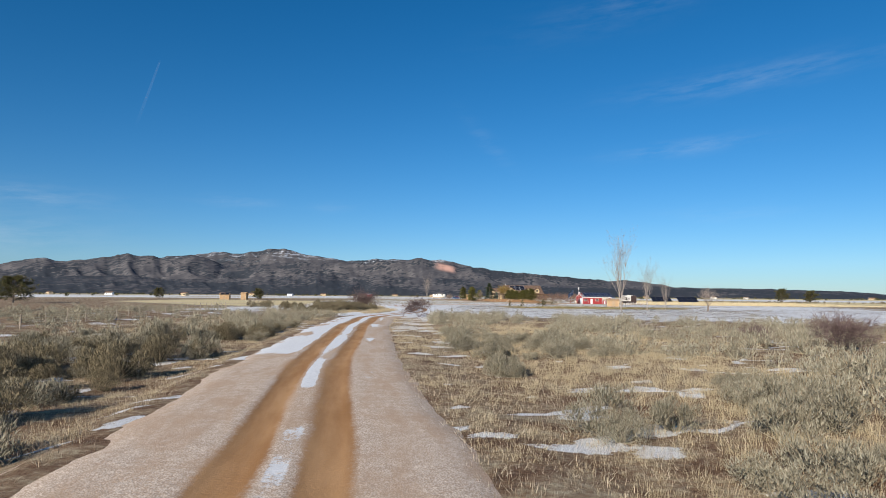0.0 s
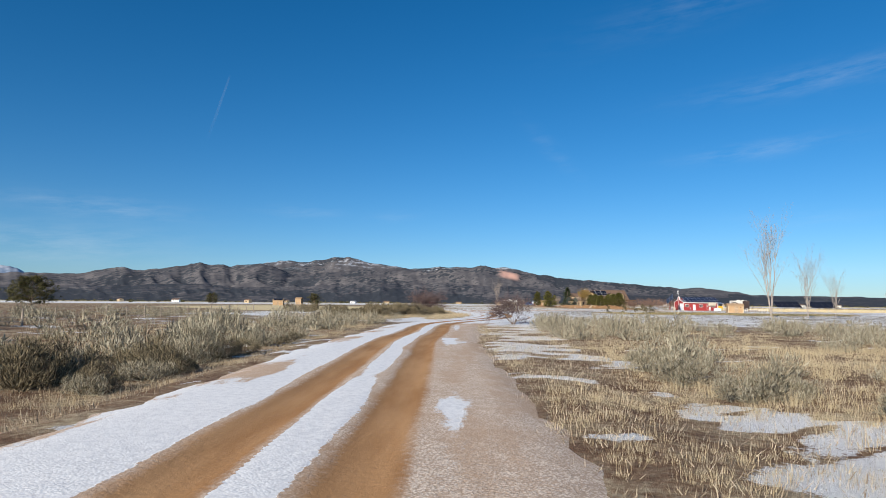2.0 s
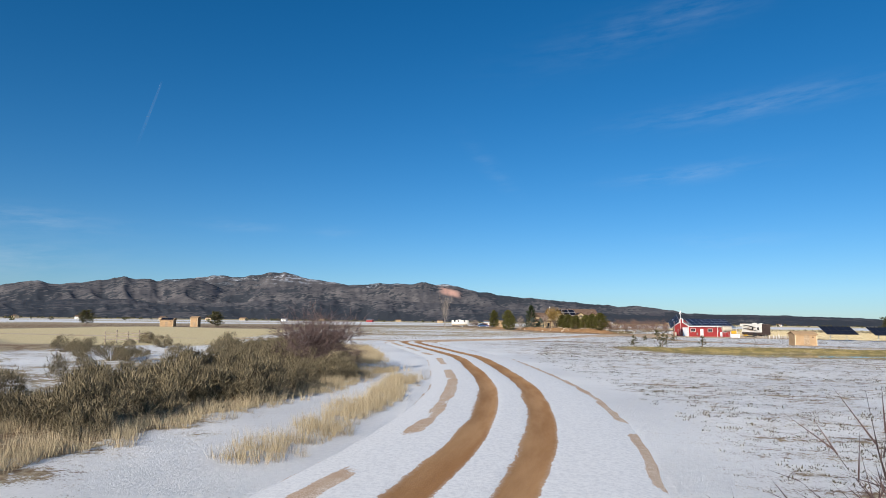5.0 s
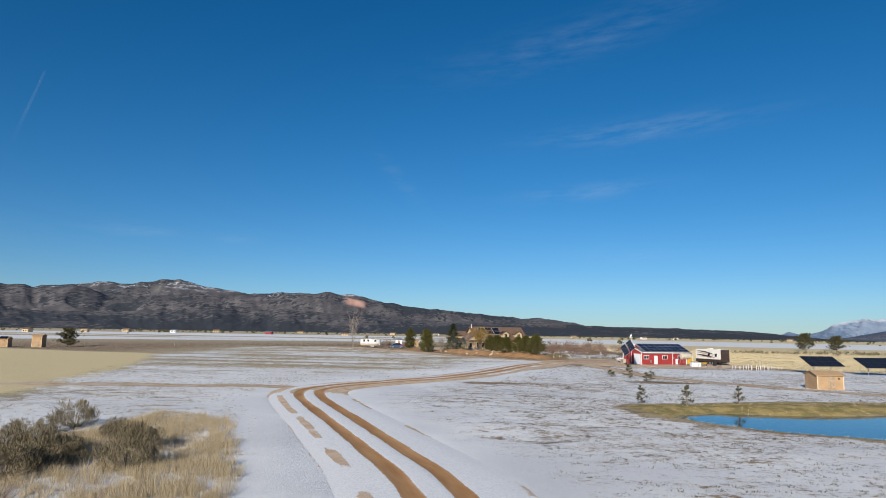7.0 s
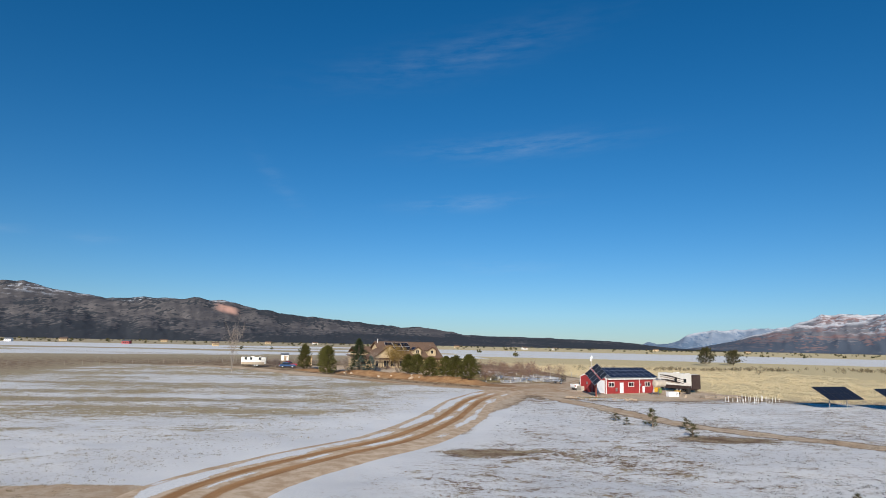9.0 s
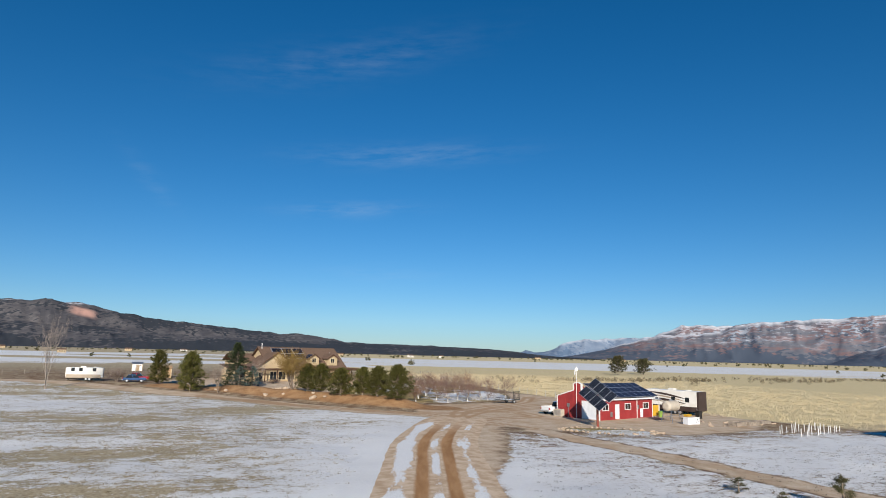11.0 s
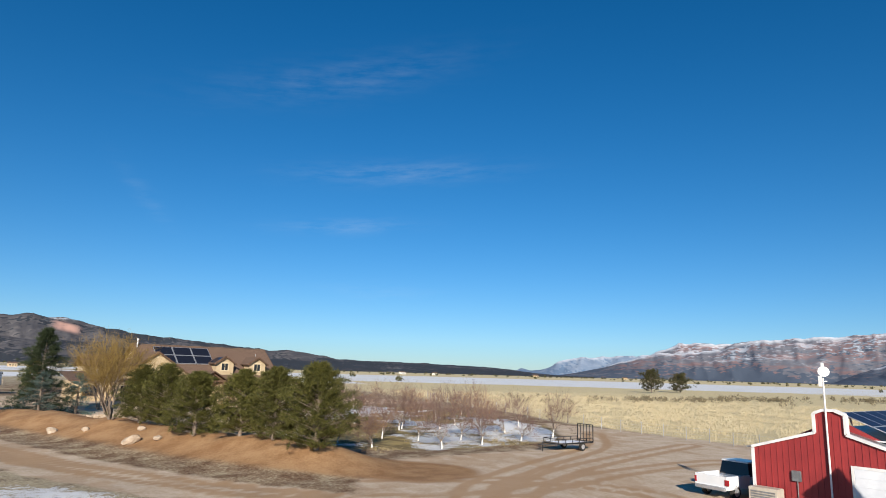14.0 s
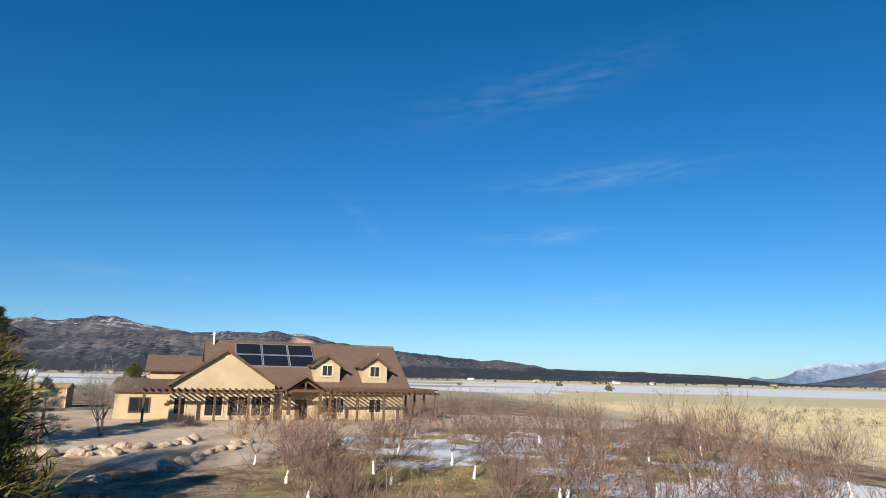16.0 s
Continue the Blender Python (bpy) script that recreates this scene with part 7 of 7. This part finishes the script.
rr_ = random.Random(4)
for a, c, n_r in (((-14.5, 401.0), (-9.2, 402.4), 11), ((-12.8, 403.5), (-8.6, 405.5), 8), ((-4.6, 397.2), (-3.4, 409.5), 13), ((-5.6, 396.4), (-6.6, 393.0), 4), ((-9.0, 404.5), (-6.8, 409.0), 5)):
    for k in range(n_r):
        t = (k + rr_.random() * 0.6) / n_r
        boulder(a[0] + (c[0] - a[0]) * t + rr_.uniform(-0.3, 0.3), a[1] + (c[1] - a[1]) * t + rr_.uniform(-0.3, 0.3), rr_.uniform(0.32, 0.72), "rounded tan boulder in a dry garden wall", "garden wall boulders")
for x, y, s in ((-7.6, 377.6, 0.8), (-5.6, 376.6, 0.45), (-3.8, 379, 0.3), (-15, 387.5, 0.5), (-22, 395, 0.55), (-24, 397, 0.35), (-12, 385, 0.4), (3.2, 371, 0.3), (-7.2, 380.4, 0.4), (-30, 401, 0.45), (-27, 398.5, 0.35)):
    boulder(x, y, s, "pale boulder half buried in the earth berm", "berm boulders")
for k in range(44):
    t = 6.283 * k / 44
    boulder(22.8 + 5.8 * 0.87 * math.cos(t) + 3.0 * 0.49 * math.sin(t) + rr_.uniform(-0.3, 0.3), 332.6 - 5.8 * 0.49 * math.cos(t) + 3.0 * 0.87 * math.sin(t) + rr_.uniform(-0.3, 0.3), rr_.uniform(0.14, 0.34), "small tan stone edging a round bed", "stones round the tracker bed")
for k in range(26):
    boulder(38 + rr_.uniform(0, 14), 337.5 + rr_.uniform(-2.0, 4.0), rr_.uniform(0.12, 0.38), "loose tan stone lying on the yard", "loose yard stones")


# ---- fences ----
def wire_fence(name, points, spacing, height_, label, wires=4, wood_posts=False, r=0.045):
    ob = thing(name, Matrix(), label, "fence")
    line = smooth_line(points, 1.0)
    run_ = np.concatenate([[0], np.cumsum(np.linalg.norm(np.diff(line, axis=0), axis=1))])
    spots = []
    for s in np.arange(0, run_[-1], spacing):
        x, y = np.interp(s, run_, line[:, 0]), np.interp(s, run_, line[:, 1])
        spots.append((x, y, lie(x, y)))
    for k, (x, y, z) in enumerate(spots):
        part("post", Build().rod((x, y, z - 0.2), (x + rr_.uniform(-0.04, 0.04), y, z + height_ + rr_.uniform(-0.06, 0.1)), r * (1.5 if wood_posts and k % 5 == 0 else 1.0), None, 6), M["grey_wood"] if wood_posts else M["galv"], ob)
    for w in range(wires):
        b = Build()
        zz = height_ * (0.25 + 0.7 * w / max(1, wires - 1))
        for p, q in zip(spots[:-1], spots[1:]):
            b.rod((p[0], p[1], p[2] + zz), (q[0], q[1], q[2] + zz), 0.008, None, 3, False)
        part("wire", b, M["galv"], ob)
    return ob


wire_fence("yard_fence", [(50, 352), (47.2, 366), (46.2, 374), (45.4, 381), (43.8, 387.5), (42, 394), (40, 404), (38.5, 416), (38, 432), (40, 460)], 3.0, 1.35, "thin wire fence on steel posts along the grassland")
wire_fence("pasture_fence", [(-8, 66), (-16, 92), (-27, 125), (-40, 160), (-52, 195)], 4.5, 1.3, "wire fence on weathered posts behind the sagebrush", 4, True, 0.05)
wire_fence("far_fence", [(-170, 398), (-124, 426), (-88, 452), (-58, 470), (-20, 500), (60, 520)], 5.0, 1.3, "distant wire fence across the snowy field", 3, True, 0.06)
cor = thing("corral", pose(-66, 230, lie(-66, 230), 0, 0, 20), "short weathered timber corral panel in the pasture", "corral")
for k in range(5):
    part("post", Build().rod((k * 1.5, 0, -0.2), (k * 1.5, 0, 1.6 + 0.2 * (k % 2)), 0.09, None, 8), M["grey_wood"], cor)
for z in (0.5, 0.95, 1.35):
    part("rail", Build().bar((-0.2, -0.1, z), (6.2, -0.1, z), 0.05, 0.14), M["grey_wood"], cor)
gd = thing("garden_stakes", pose(44.5, 325.5, 0, 0, 0, 18), "rows of white stakes round a winter garden", "garden stakes")
for k in range(26):
    x, y = (k % 13) * 0.85 + rr_.uniform(-0.2, 0.2), (k // 13) * 2.6 + rr_.uniform(-0.3, 0.3)
    part("stake", Build().bar((x, y, -0.1), (x + rr_.uniform(-0.05, 0.05), y, rr_.uniform(0.7, 1.2)), 0.06), M["white_trim"], gd)
bed = thing("raised_bed", pose(44.0, 335.5, 0, 0, 0, 16), "low pale timber raised beds beside the yard", "raised bed")
for k in range(3):
    part("frame", Build().box(k * 2.9, k * 2.9 + 2.4, 0, 0.08, 0, 0.5).box(k * 2.9, k * 2.9 + 2.4, 1.2, 1.28, 0, 0.5).box(k * 2.9, k * 2.9 + 0.08, 0.08, 1.2, 0, 0.5).box(k * 2.9 + 2.32, k * 2.9 + 2.4, 0.08, 1.2, 0, 0.5), M["grey_wood"], bed)
    part("soil", Build().box(k * 2.9 + 0.08, k * 2.9 + 2.32, 0.08, 1.2, 0, 0.4), M["grey_wood"], bed)

# ---- far houses ----
FAR = [(-38, 820, 9, 0), (-34, 960, 9, 0), (-31, 1100, 12, 0), (-27.5, 1040, 9, 1), (-24, 1300, 12, 0), (-20, 950, 10, 3), (-17, 1400, 12, 0), (-13.5, 860, 8, 0), (-9, 1350, 12, 0), (-5, 1500, 12, 2), (2, 1450, 12, 2), (7, 1300, 11, 0), (13, 1300, 11, 2), (15.5, 1320, 9, 2), (-48, 1000, 10, 0), (-44, 900, 10, 2), (24, 1700, 14, 0), (31, 1600, 12, 0)]
paints = [(M["stucco"], "tan"), (M["white_trim"], "white"), (M["rv_white"], "pale"), (M["red_steel"], "red"), (M["white_trim"], "white")]
M["green_roof"] = worn("green_sheet_roof", (0.02, 0.12, 0.085), (0.03, 0.15, 0.10), 1, 0.5)
for az_, r_, w_, c_ in FAR:
    x, y = r_ * math.sin(radians(az_)), 200 + r_ * math.cos(radians(az_))
    mat, word = paints[c_]
    ob = thing("farmhouse", pose(x, y, lie(x, y), 0, 0, rr_.uniform(-25, 25)), f"distant {word} farm building on the valley floor", "house", "far farm buildings")
    d_, h_ = w_ * 0.6, 2.8 + 0.05 * w_
    part("wall", Build().add(*across_prism([(0, -0.3), (0, h_), (d_ / 2, h_ + d_ * 0.25), (d_, h_), (d_, -0.3)], 0, w_)), mat, ob)
    rm = M["green_roof"] if c_ == 4 else (M["shingle"] if c_ in (0, 2) else M["galv"])
    part("roof", Build().slab([(-0.4, -0.4, h_ - 0.15), (w_ + 0.4, -0.4, h_ - 0.15), (w_ + 0.4, d_ / 2, h_ + d_ * 0.25 + 0.05), (-0.4, d_ / 2, h_ + d_ * 0.25 + 0.05)], 0.15).slab([(-0.4, d_ / 2, h_ + d_ * 0.25 + 0.05), (w_ + 0.4, d_ / 2, h_ + d_ * 0.25 + 0.05), (w_ + 0.4, d_ + 0.4, h_ - 0.15), (-0.4, d_ + 0.4, h_ - 0.15)], 0.15), rm, ob)
    for k in range(3):
        part("window", Build().box(w_ * (0.2 + 0.28 * k), w_ * (0.2 + 0.28 * k) + 1.3, -0.05, 0.02, 1.0, 2.1), M["glass"], ob)

# ---- vapour trail ----
k = Mat("vapour_trail", 1.0, 0, 0)
k.colour((0.85, 0.87, 0.9))
k.put(k.bsdf.inputs["Alpha"], k.math("MULTIPLY", k.attr("thick"), 0.015))
pts, radius = [], 4200.0
for t in np.linspace(0, 1, 40):
    az_, el_ = radians(-37.0 - 1.8 * t), radians(19.3 - 6.0 * t)
    pts.append((radius * math.sin(az_) * math.cos(el_), 200 + radius * math.cos(az_) * math.cos(el_) - 20, radius * math.sin(el_)))
segs = [(np.array(a), np.array(b_), 5.0 + 5 * i / 39, 5.0 + 5 * (i + 1) / 39) for i, (a, b_) in enumerate(zip(pts[:-1], pts[1:]))]
v, f = wood(segs, 6)
me = array_mesh("vapour_trail", v, f, k.m)
along_t = np.repeat(np.arange(len(segs)), 12) / len(segs)
field(me, "thick", sstep(along_t, 0, 0.08) * (1 - sstep(along_t, 0.35, 1.0)))
ob = tagged(new("vapour_trail", me), "thin white vapour trail high in the sky", "vapour trail", kind="structure")
